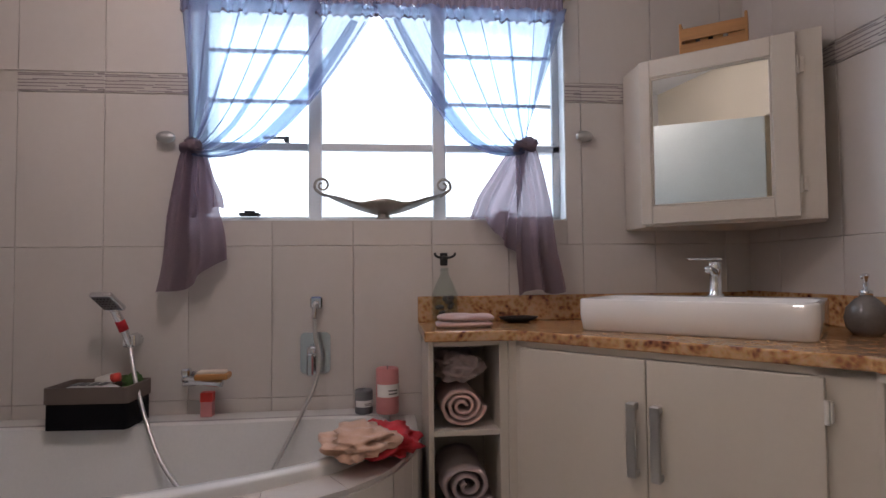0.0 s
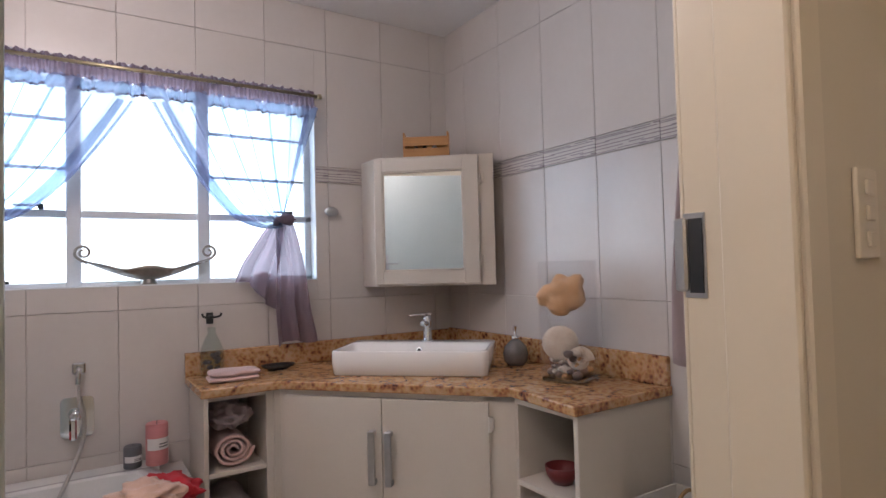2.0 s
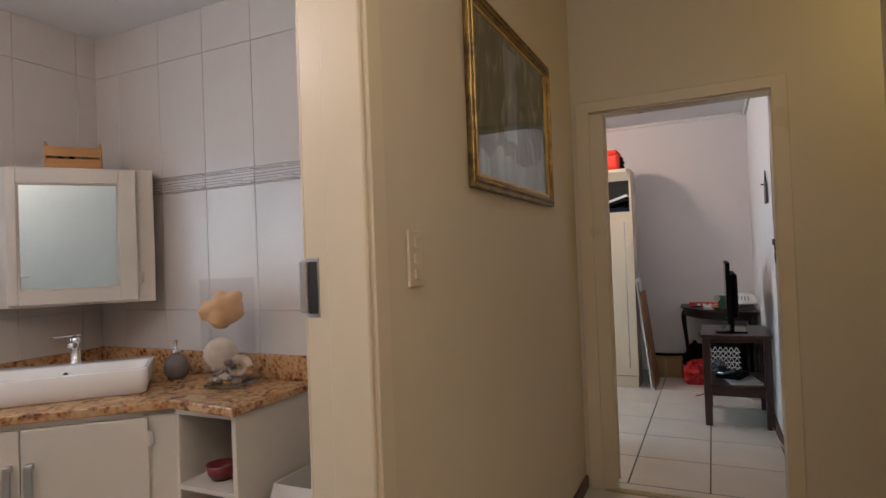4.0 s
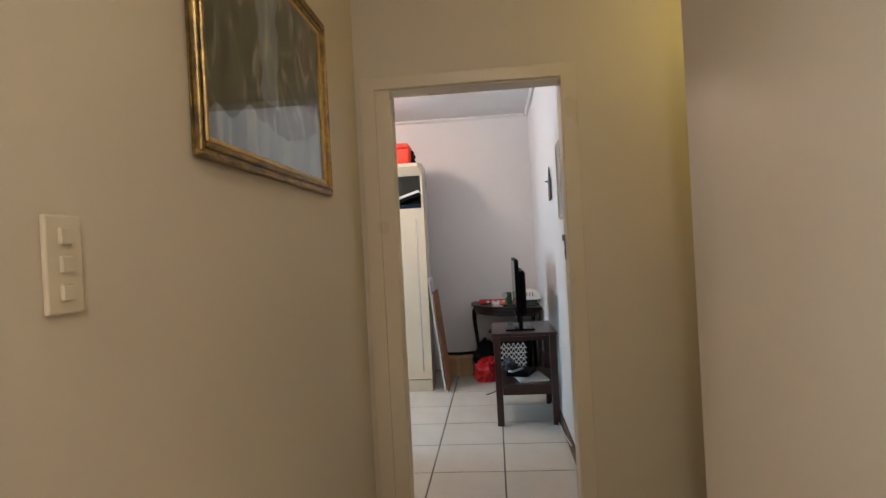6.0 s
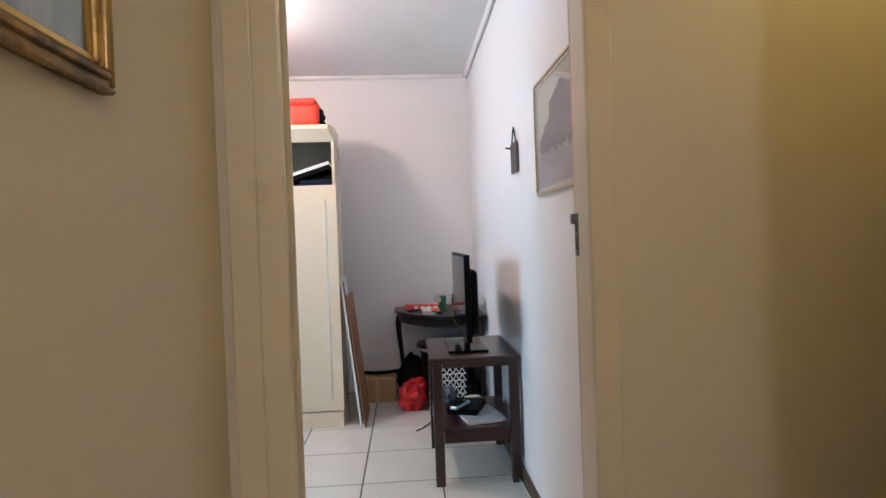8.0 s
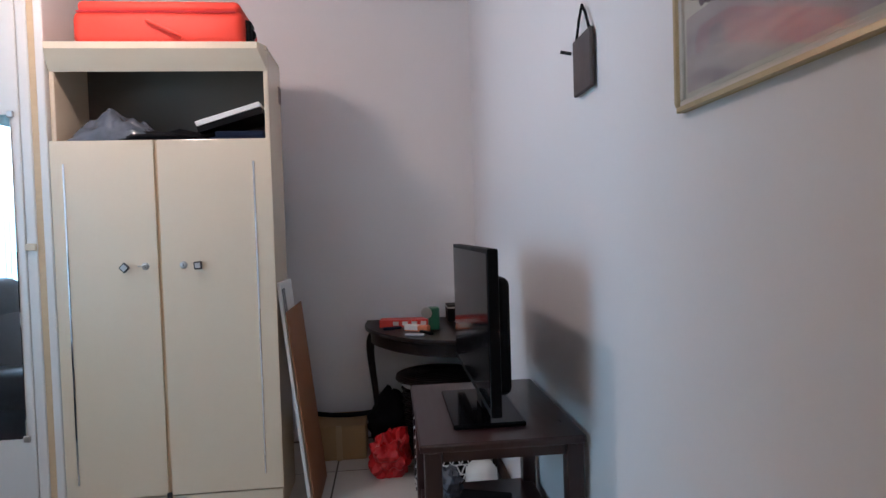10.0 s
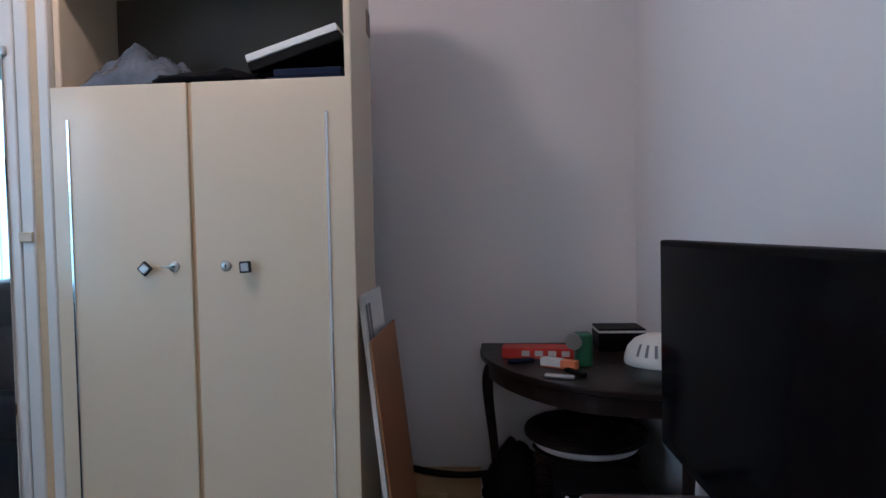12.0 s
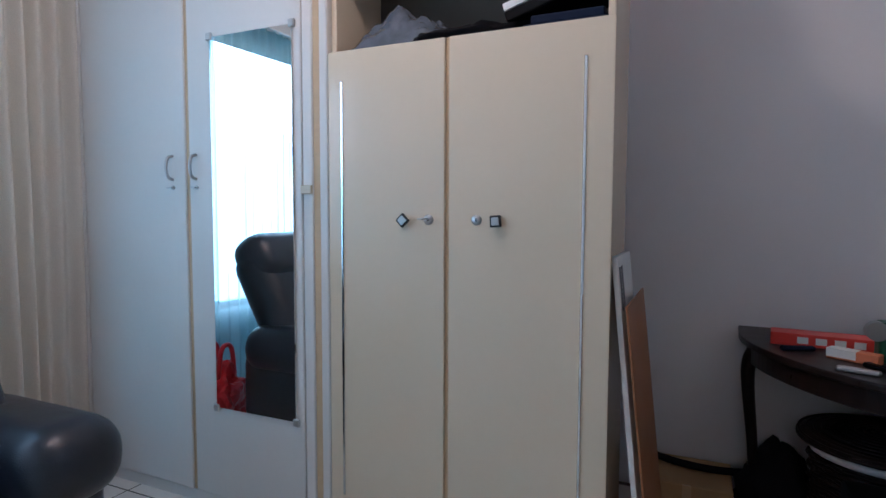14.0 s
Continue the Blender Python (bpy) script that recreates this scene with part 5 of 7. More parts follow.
# hand shower on its wall bracket
hs = thing("hand_shower", (-1.105, 1.97, 0.74), "chrome hand shower with a square head in a wall bracket", "shower")
part("bracket", lathe([(0, 0), (0.026, 0), (0.026, 0.02), (0.016, 0.03), (0.016, 0.05), (0, 0.05)], (0, 0, 0), 18), CHROME, hs, m=Matrix.Translation((-1.095, 1.997, 0.72)) @ Matrix.Rotation(radians(90), 4, "X"), smooth=True)
part("handle", tube([(-1.090, 1.935, 0.70), (-1.108, 1.915, 0.775), (-1.130, 1.893, 0.842)], lambda s: 0.012 + 0.004 * s, 12), CHROME, hs, smooth=True)
part("grip_band", tube([(-1.105, 1.919, 0.762), (-1.116, 1.908, 0.797)], 0.0170, 12, steps=1), RED_CLOTH, hs, "red grip band", smooth=True)
part("clamp", box(-1.115, -1.070, 1.925, 1.960, 0.700, 0.745, bevel=0.006, seg=2), CHROME, hs)
HEAD = Matrix.Translation((-1.143, 1.876, 0.868)) @ Matrix.Rotation(radians(-18), 4, "Z") @ Matrix.Rotation(radians(-38), 4, "X")
part("head", box(-0.044, 0.044, -0.046, 0.046, -0.009, 0.009, bevel=0.005, seg=2), CHROME, hs, m=HEAD)
part("spray_plate", box(-0.036, 0.036, -0.038, 0.038, -0.0112, -0.0085), surface("grey_nozzle_rubber", (0.16, 0.16, 0.17), 0.5), hs, "grey nozzle plate", m=HEAD)
for i in range(5):
    for j in range(5):
        part("nozzle", box(-0.030 + i * 0.014, -0.026 + i * 0.014, -0.032 + j * 0.015, -0.028 + j * 0.015, -0.0125, -0.011), BLACK_PLASTIC, hs, m=HEAD)
part("hose", tube([(-1.090, 1.935, 0.70), (-1.065, 1.90, 0.63), (-1.035, 1.87, 0.55), (-0.985, 1.82, 0.45), (-0.90, 1.74, 0.33), (-0.78, 1.67, 0.23), (-0.60, 1.62, 0.13)], 0.0075, 8, steps=26, ridged=0.12), NICKEL, hs, "ribbed metal hose", smooth=True)

# wall spout of the bath with a soap dish
bt = thing("bath_mixer", (-0.88, 1.95, 0.56), "chrome wall-mounted bath spout with a wooden dish on it", "tap")
part("rosette", box(-0.925, -0.875, 1.975, 1.997, 0.545, 0.60, bevel=0.004), CHROME, bt)
part("spout", tube([(-0.90, 1.98, 0.575), (-0.90, 1.94, 0.575), (-0.84, 1.92, 0.572), (-0.76, 1.90, 0.565)], 0.014, 10), CHROME, bt, smooth=True)
part("lever", box(-0.915, -0.885, 1.935, 1.975, 0.585, 0.615, bevel=0.006), CHROME, bt)
wd = thing("soap_tray", (-0.79, 1.905, 0.58), "small wooden soap tray on the bath spout", "tray")
part("tray", box(-0.85, -0.735, 1.875, 1.945, 0.581, 0.603, bevel=0.006, seg=2), CRATE, wd)
part("soap", box(-0.845, -0.745, 1.885, 1.935, 0.601, 0.612, bevel=0.005, seg=2), SHELL_WHITE, wd, "cream soap bar")
rt = thing("small_box", (-0.82, 1.945, DECK), "small pink and red packet standing on the bath rim", "packet")
part("packet", box(-0.842, -0.80, 1.925, 1.96, DECK, DECK + 0.085, bevel=0.002), PINK_WAX, rt)
part("band", box(-0.8425, -0.7995, 1.9245, 1.9605, DECK + 0.055, DECK + 0.088), RED_CARD, rt, "red top band")

# concealed mixer with outlet and hose
cm = thing("shower_mixer", (-0.44, 1.99, 0.72), "chrome concealed shower mixer with a hose outlet", "tap")
part("plate", prism(rounded(-0.058, 0.058, -0.08, 0.08, 0.022), 0.0, 0.008, bevel=0.002), CHROME, cm, m=Matrix.Translation((-0.438, 1.997, 0.655)) @ Matrix.Rotation(radians(90), 4, "X"))
part("knob", lathe([(0, 0), (0.024, 0), (0.022, 0.03), (0.018, 0.04), (0, 0.042)], (0, 0, 0), 20), CHROME, cm, m=Matrix.Translation((-0.445, 1.99, 0.665)) @ Matrix.Rotation(radians(90), 4, "X"), smooth=True)
part("lever", box(-0.465, -0.44, 1.935, 1.955, 0.575, 0.66, bevel=0.006), CHROME, cm)
part("outlet", box(-0.455, -0.41, 1.965, 1.997, 0.825, 0.87, bevel=0.005), CHROME, cm)
part("elbow", tube([(-0.432, 1.965, 0.848), (-0.432, 1.945, 0.843), (-0.435, 1.94, 0.82), (-0.437, 1.94, 0.79)], 0.010, 10), CHROME, cm, smooth=True)
part("hose", tube([(-0.437, 1.94, 0.795), (-0.43, 1.925, 0.72), (-0.415, 1.91, 0.64), (-0.43, 1.88, 0.55), (-0.48, 1.83, 0.44), (-0.56, 1.76, 0.28), (-0.62, 1.70, 0.14)], 0.0075, 8, steps=26, ridged=0.12), NICKEL, cm, "ribbed metal hose", smooth=True)


def candle(at, r, h, material, label, ink):
    th = thing("candle", at, label, "candle", "candles")
    part("wax", lathe([(0, 0), (r * 0.96, 0), (r, 0.004), (r, h - 0.006), (r * 0.93, h), (r * 0.6, h - 0.006), (0, h - 0.008)], at, 28), material, th, smooth=True)
    part("wick", tube([(at[0], at[1], at[2] + h - 0.01), (at[0], at[1], at[2] + h + 0.008)], 0.0015, 6, steps=1), INK, th)

    def fn(u, v):
        a = radians(-150) + u * radians(140)
        return Vector((at[0] + (r + 0.0008) * math.cos(a), at[1] + (r + 0.0008) * math.sin(a), at[2] + h * (ink + 0.28 * v)))
    part("label", sheet(fn, 16, 2), PAPER, th, "white paper label with grey bars")
    for k in (0.06, 0.13):
        def gn(u, v, k=k):
            a = radians(-85) + u * radians(50)
            return Vector((at[0] + (r + 0.0018) * math.cos(a), at[1] + (r + 0.0018) * math.sin(a), at[2] + h * (ink + k + 0.03 * v)))
        part("print", sheet(gn, 8, 1), INK, th)
    return th


candle((-0.252, 1.915, DECK), 0.033, 0.085, GREY_WAX, "short grey candle with a white label on the bath rim", 0.3)
candle((-0.165, 1.905, DECK), 0.042, 0.165, PINK_WAX, "tall pink pillar candle with a white label", 0.38)

# cloths on the bath corner
fc = thing("red_cloth", (-0.20, 1.50, BZ + 0.03), "crumpled red cloth under the face cloth", "cloth")
part("cloth", blob((-0.175, 1.53, BZ + 0.045), (0.10, 0.15, 0.035), 0.5, 2.6, 11, 4, flat=BZ + 0.002), RED_CLOTH, fc, smooth=True)
fc = thing("face_cloth", (-0.25, 1.46, BZ + 0.06), "peach face cloth draped over the bath corner", "cloth")
part("cloth", blob((-0.245, 1.45, BZ + 0.065), (0.10, 0.13, 0.035), 0.55, 2.8, 9, 4, flat=BZ + 0.036), surface("peach_towelling", (0.66, 0.40, 0.28), 0.95, scale=20, fine=420, bump=0.9, sheen=0.3), fc, smooth=True)

# ---- passage things ----
def picture_frame(th, x0, x1, z0, z1, y, w, depth, out, material, slip):
    """Four mitred mouldings round a picture on a wall across y; out: the way it faces."""
    for a, b, c, d in ((x0, x1, z0, z0 + w), (x0, x1, z1 - w, z1), (x0, x0 + w, z0 + w, z1 - w), (x1 - w, x1, z0 + w, z1 - w)):
        bm = box(a, b, min(y, y + out * depth), max(y, y + out * depth), c, d, bevel=0.008, seg=2)
        part("moulding", bm, material, th)
    g = 0.012
    for a, b, c, d in ((x0 + w, x1 - w, z0 + w, z0 + w + g), (x0 + w, x1 - w, z1 - w - g, z1 - w), (x0 + w, x0 + w + g, z0 + w + g, z1 - w - g), (x1 - w - g, x1 - w, z0 + w + g, z1 - w - g)):
        part("slip", box(a, b, min(y, y + out * depth * 0.7), max(y, y + out * depth * 0.7), c, d, bevel=0.002), slip, th)


pt = thing("gilt_picture", (1.43, -0.35, 1.48), "woodland stream painting in a worn gilt frame behind glass", "painting")
PX0, PX1, PZ0, PZ1 = 0.962, 1.932, 1.488, 2.130
picture_frame(pt, PX0, PX1, PZ0, PZ1, -0.3305, 0.040, 0.020, -1, GILT, GOLD_LEAF)
for g, wd, dp, mat in ((0.0, 0.010, 0.026, GILT), (0.019, 0.012, 0.030, GILT)):
    for a, b, c, d in ((PX0 + g, PX1 - g, PZ0 + g, PZ0 + g + wd), (PX0 + g, PX1 - g, PZ1 - g - wd, PZ1 - g), (PX0 + g, PX0 + g + wd, PZ0 + g + wd, PZ1 - g - wd), (PX1 - g - wd, PX1 - g, PZ0 + g + wd, PZ1 - g - wd)):
        part("raised_rib", box(a, b, -0.3305 - dp, -0.3315, c, d, bevel=0.005, seg=2), mat, pt, "worn gilt ridge")
part("canvas", box(PX0 + 0.04, PX1 - 0.04, -0.337, -0.332, PZ0 + 0.04, PZ1 - 0.04), LANDSCAPE, pt, "dark trees")
CX0, CX1 = PX0 + 0.053, PX1 - 0.053


def pool(u, v):
    x = CX0 + u * (CX1 - CX0)
    top = 1.60 + 0.13 * u + 0.035 * math.sin(u * 7) + 0.05 * noise.noise(Vector((u * 9, 1, 0)))
    return Vector((x, -0.3378, PZ0 + 0.053 + (top - PZ0 - 0.076) * v))


part("water", sheet(pool, 60, 6), STREAM, pt, "pale painted water")


def gap_of_sky(u, v):
    z = 1.70 + v * 0.35
    x = 1.40 + (u - 0.5) * (0.11 + 0.05 * v) + 0.025 * noise.noise(Vector((u * 3, v * 6, 2)))
    return Vector((x, -0.3384, z))


part("painted_sky", sheet(gap_of_sky, 4, 20), STREAM, pt, "pale gap between the trees")
part("glazing", box(CX0, CX1, -0.3420, -0.3400, PZ0 + 0.053, PZ1 - 0.053), CLEAR, pt, "picture glass").visible_shadow = False

sw = thing("light_switch", (0.64, -0.335, 1.27), "cream plastic triple light switch on the passage wall", "switch")
part("plate", box(0.552, 0.622, -0.339, -0.3305, 1.205, 1.345, bevel=0.003, seg=2), CREAM_GLOSS, sw)
for z in (1.235, 1.275, 1.315):
    part("rocker", box(0.575, 0.599, -0.344, -0.338, z - 0.012, z + 0.012, bevel=0.002), CREAM_GLOSS, sw)

sf = thing("wall_shelf", (2.1, -2.35, 1.20), "narrow wooden wall shelf in the storage recess", "shelf")
part("board", box(1.62, 2.40, -2.449, -2.12, 1.180, 1.200, bevel=0.003), CRATE, sf)
for x in (1.8, 2.3):
    part("bracket", prism([(x - 0.01, -2.448), (x + 0.01, -2.448), (x + 0.01, -2.20), (x - 0.01, -2.20)], 1.165, 1.180), DARK_METAL, sf)
xx = 2.395
for i, (w, h, red) in enumerate(((0.17, 0.18, False), (0.05, 0.19, False), (0.15, 0.17, False), (0.12, 0.19, True))):
    b = thing("storage_box", (xx - w / 2, -2.26, 1.200), "dark red box file on the shelf" if red else "black box file with a white label on the shelf", "box", "boxes on the shelf")
    part("case", box(xx - w + 0.001, xx - 0.001, -2.42, -2.13 - 0.01 * (i % 2), 1.200, 1.200 + h, bevel=0.003), RED_CLOTH if red else BLACK_PLASTIC, b)
    part("base_band", box(xx - w + 0.0005, xx - 0.0005, -2.421, -2.1295 - 0.01 * (i % 2), 1.201, 1.237), RED_CLOTH, b, "dark red lower band")
    part("label", box(xx - w * 0.8, xx - w * 0.2, -2.129 - 0.01 * (i % 2), -2.1275 - 0.01 * (i % 2), 1.209, 1.233), PAPER, b, "white label with grey bars")
    part("print", box(xx - w * 0.72, xx - w * 0.3, -2.1278 - 0.01 * (i % 2), -2.1268 - 0.01 * (i % 2), 1.215, 1.227), INK, b)
    xx -= w

# upright steam cleaner with a bag hung on it
SX, SY = 2.13, -2.02
sc = thing("steam_cleaner", (SX, SY, 0.0), "white upright steam cleaner leaning in the recess", "cleaner")
ring = [(SX + 0.012 * math.cos(a), SY - 0.015 + 0.050 * math.cos(a) - 0.026 * math.sin(a), 1.085 + 0.056 * math.cos(a) + 0.026 * math.sin(a)) for a in [i * math.pi / 8 for i in range(17)]]
part("handle", tube(ring, 0.013, 10, steps=3), PLASTIC_WHITE, sc, smooth=True)
part("neck", tube([(SX, SY, 1.03), (SX - 0.02, SY, 0.97), (SX - 0.025, SY, 0.88)], lambda s: 0.022 + 0.012 * s, 12), PLASTIC_WHITE, sc, smooth=True)
part("pole", tube([(SX - 0.025, SY, 0.90), (SX - 0.03, SY, 0.45), (SX - 0.03, SY, 0.14)], 0.016, 10), PLASTIC_WHITE, sc, smooth=True)
part("tank", lathe([(0, 0), (0.05, 0), (0.06, 0.05), (0.058, 0.26), (0.035, 0.32), (0, 0.33)], (SX - 0.03, SY, 0.30), 24), PLASTIC_WHITE, sc, smooth=True)
part("foot", box(SX - 0.16, SX + 0.10, SY - 0.09, SY + 0.09, 0.0, 0.05, bevel=0.015, seg=2), PLASTIC_WHITE, sc)
part("switch_pad", box(SX - 0.05, SX - 0.005, SY + 0.025, SY + 0.04, 0.80, 0.87, bevel=0.004), BLACK_PLASTIC, sc)
hb = thing("black_bag", (SX - 0.05, SY + 0.08, 0.30), "black strapped bag hanging on the cleaner", "bag")
for s in (-1, 1):
    part("strap", tube([(SX - 0.02, SY + 0.04, 0.90), (SX + s * 0.07, SY + 0.06, 0.80), (SX + s * 0.11, SY + 0.07, 0.66), (SX + s * 0.10, SY + 0.07, 0.52)], 0.016, 8), BLACK_FABRIC, hb, smooth=True)
part("pouch", blob((SX + 0.01, SY + 0.07, 0.42), (0.13, 0.05, 0.20), 0.25, 2.2, 5, 4), BLACK_FABRIC, hb, smooth=True)
part("buckle", box(SX + 0.085, SX + 0.125, SY + 0.08, SY + 0.092, 0.635, 0.655, bevel=0.003), NICKEL, hb)
part("ring", tube([(SX - 0.02 + 0.04 * math.cos(a), SY + 0.12, 0.60 + 0.04 * math.sin(a)) for a in [i * 0.55 for i in range(8)]], 0.009, 8), PLASTIC_WHITE, hb, "white plastic ring", smooth=True)

# ---- bedroom: wardrobe ----
WX, WY0, WY1 = 4.90, -0.337, 0.562
wr = thing("wardrobe", (5.15, 0.06, 0.0), "ivory melamine two-door wardrobe with an open top compartment", "wardrobe")
WB = 5.215
for y0, y1 in ((WY0, WY0 + 0.02), (WY1 - 0.02, WY1)):
    part("side_panel", box(WX + 0.022, WB, y0, y1, 0.0, 2.02, bevel=0.003), WARDROBE, wr)
part("back", box(WB - 0.012, WB - 0.001, WY0 + 0.02, WY1 - 0.02, 0.0, 2.015), WARDROBE_IN_SHADED, wr)
part("plinth", box(WX + 0.005, WX + 0.03, WY0 + 0.001, WY1 - 0.001, 0.0, 0.105, bevel=0.002), WARDROBE, wr)
part("compartment_floor", box(WX + 0.022, WB - 0.012, WY0 + 0.02, WY1 - 0.02, 1.615, 1.635), WARDROBE_IN_SHADED, wr)
part("top", box(WX + 0.01, WB, WY0, WY1, 2.02, 2.04, bevel=0.003), WARDROBE, wr)
bm = bmesh.new()
pr = [(WX + 0.022, 1.935), (WX - 0.035, 2.015), (WX - 0.035, 2.043), (WX + 0.03, 2.043)]
f0 = [bm.verts.new((x, WY0 + (0.0 if i in (0, 3) else 0.03), z)) for i, (x, z) in enumerate(pr)]
f1 = [bm.verts.new((x, WY1 - (0.0 if i in (0, 3) else 0.015), z)) for i, (x, z) in enumerate(pr)]
bm.faces.new(f0)
bm.faces.new(f1)
for i in range(4):
    bm.faces.new((f0[i], f0[(i + 1) % 4], f1[(i + 1) % 4], f1[i]))
part("flap", bm, WARDROBE, wr, "raised ivory flap above the compartment")
mid = 0.139
for y0, y1, s in ((WY0 - 0.004, mid - 0.007, -1), (mid + 0.007, WY1, 1)):
    dr = part("door", box(WX, WX + 0.02, y0, y1, 0.112, 1.642, bevel=0.003, seg=2), WARDROBE, wr)
    yl = y0 + 0.075 if s < 0 else y1 - 0.053
    part("chrome_strip", box(WX - 0.004, WX + 0.001, yl - 0.0042, yl + 0.0042, 0.18, 1.545, bevel=0.0015), CHROME, dr, "slim bright trim strip")
    yk = -0.024 if s < 0 else 0.276
    m = Matrix.Translation((WX, yk, 1.103)) @ Matrix.Rotation(radians(-90), 4, "Y")
    kb = part("knob", lathe([(0, 0), (0.009, 0), (0.008, 0.015), (0.012, 0.018), (0, 0.018)], (0, 0, 0), 14), CHROME, dr, m=m, smooth=True)
    turn = 45 if s > 0 else 4
    part("knob_face", box(-0.017, 0.017, -0.017, 0.017, 0.016, 0.027, bevel=0.004, seg=2), DARK_METAL, dr, "square dark-rimmed knob", m=m @ Matrix.Rotation(radians(turn), 4, "Z"))
    part("knob_inset", box(-0.0115, 0.0115, -0.0115, 0.0115, 0.026, 0.0285, bevel=0.002), NICKEL, dr, "chrome knob inset", m=m @ Matrix.Rotation(radians(turn), 4, "Z"))
    yh = 0.042 if s < 0 else 0.198
    m = Matrix.Translation((WX, yh, 1.106)) @ Matrix.Rotation(radians(-90), 4, "Y")
    part("escutcheon", lathe([(0, 0), (0.016, 0), (0.016, 0.002), (0.011, 0.005), (0, 0.005)], (0, 0, 0), 20), NICKEL, dr, m=m, smooth=True)
    part("keyhole", box(-0.005, 0.005, -0.002, 0.002, 0.0045, 0.0056), BLACK_PLASTIC, dr, m=m)
part("centre_strip", box(WX + 0.010, WX + 0.021, mid - 0.01, mid + 0.01, 0.112, 1.642), BARE_EDGE, wr, "bare edge between the doors")
part("bolt", box(WX - 0.008, WX + 0.004, mid - 0.008, mid + 0.012, 0.085, 0.125, bevel=0.003), DARK_METAL, wr, "small dark bolt under the doors")
ky = thing("wardrobe_key", (WX - 0.02, 0.198, 1.10), "small steel key in the wardrobe lock", "key")
part("key", tube([(WX, 0.198, 1.108), (WX - 0.035, 0.198, 1.108)], 0.0035, 8, steps=1), NICKEL, ky)
part("bow", tube([(WX - 0.035 - 0.011 + 0.011 * math.cos(a), 0.198 + 0.011 * math.sin(a), 1.108) for a in [i * 0.63 for i in range(11)]], 0.003, 6, steps=2), NICKEL, ky)
part("corner_chip", box(5.16, 5.215, WY0 - 0.002, WY0 + 0.004, 1.85, 1.93, bevel=0.001), BASEBOARD, wr, "dark chipped corner patch")

# in the top compartment
gb = thing("plastic_bag", (5.05, 0.35, 1.635), "crumpled silvery plastic bag in the wardrobe top", "bag")


def crumpled(u, v):
    x, y = (u - 0.5) * 2, (v - 0.5) * 2
    lump = max(0.0, 1 - x * x) ** 0.5 * max(0.0, 1 - y * y) ** 0.6
    crease = 0.45 * abs(noise.noise(Vector((x * 1.6, y * 1.9, 4)))) + 0.22 * abs(noise.noise(Vector((x * 4, y * 4.5, 9))))
    peak = 0.35 * math.exp(-((x + 0.2) / 0.4) ** 2 - ((y - 0.15) / 0.22) ** 2)
    return Vector((5.045 + 0.105 * x, 0.34 + 0.185 * y + 0.02 * crease, 1.637 + 0.165 * lump * (0.62 + crease * 0.8 + peak)))


part("film", sheet(crumpled, 34, 44), GREY_BAG, gb, smooth=True)
nb = thing("dark_clothes", (5.05, 0.10, 1.635), "heap of dark folded clothes in the wardrobe top", "clothes")
part("cloth", blob((5.05, 0.08, 1.65), (0.13, 0.26, 0.048), 0.5, 3, 6, 4, flat=1.636), BLACK_FABRIC, nb, smooth=True)
nb = thing("navy_folder", (5.0, -0.20, 1.635), "navy folders stacked flat in the wardrobe top", "folder")
part("folder", box(4.93, 5.215, -0.31, -0.08, 1.636, 1.656, bevel=0.004), NAVY, nb)
part("folder", box(4.94, 5.21, -0.305, -0.10, 1.656, 1.682, bevel=0.004), NAVY, nb)
bk = thing("white_ring_binder", (5.0, -0.17, 1.69), "dark box with a white edge tilted on the folders", "binder")
m = Matrix.Translation((5.06, -0.15, 1.727)) @ Matrix.Rotation(radians(-17), 4, "X")
part("binder", box(-0.12, 0.11, -0.16, 0.13, -0.016, 0.014, bevel=0.003), BLACK_PLASTIC, bk, m=m)
part("page_block", box(-0.124, 0.106, -0.158, 0.128, 0.014, 0.036, bevel=0.002), PAPER, bk, "white page edges", m=m)

# suitcase on top
su = thing("suitcase", (5.10, 0.12, 2.04), "bright red soft suitcase lying on the wardrobe", "suitcase")
SM = Matrix.Translation((5.09, 0.12, 2.0405))
part("body", box(-0.165, 0.135, -0.365, 0.35, 0.0, 0.165, bevel=0.045, seg=4), RED_CASE, su, m=SM, smooth=True)
part("lid", box(-0.158, 0.128, -0.345, 0.325, 0.15, 0.20, bevel=0.022, seg=3), RED_CASE, su, m=SM, smooth=True)
part("zip", tube([(-0.166, -0.33, 0.148), (-0.167, 0.0, 0.148), (-0.166, 0.32, 0.148)], 0.004, 6), RED_CLOTH, su, m=SM)
part("handle", tube([(-0.166, -0.10, 0.035), (-0.185, -0.09, 0.045), (-0.188, 0.02, 0.098), (-0.166, 0.035, 0.108)], 0.007, 8), RED_CASE, su, "red webbing handle", m=SM, smooth=True)
for z in (0.03, 0.075):
    part("wheel", lathe([(0, -0.012), (0.022, -0.012), (0.025, 0), (0.022, 0.012), (0, 0.012)], (0, 0, 0), 16), BLACK_PLASTIC, su, m=SM @ Matrix.Translation((-0.09, -0.375, z)) @ Matrix.Rotation(radians(90), 4, "Y"), smooth=True)
part("wheel_housing", box(-0.13, -0.05, -0.385, -0.345, 0.0, 0.13, bevel=0.01, seg=2), BLACK_PLASTIC, su, m=SM)

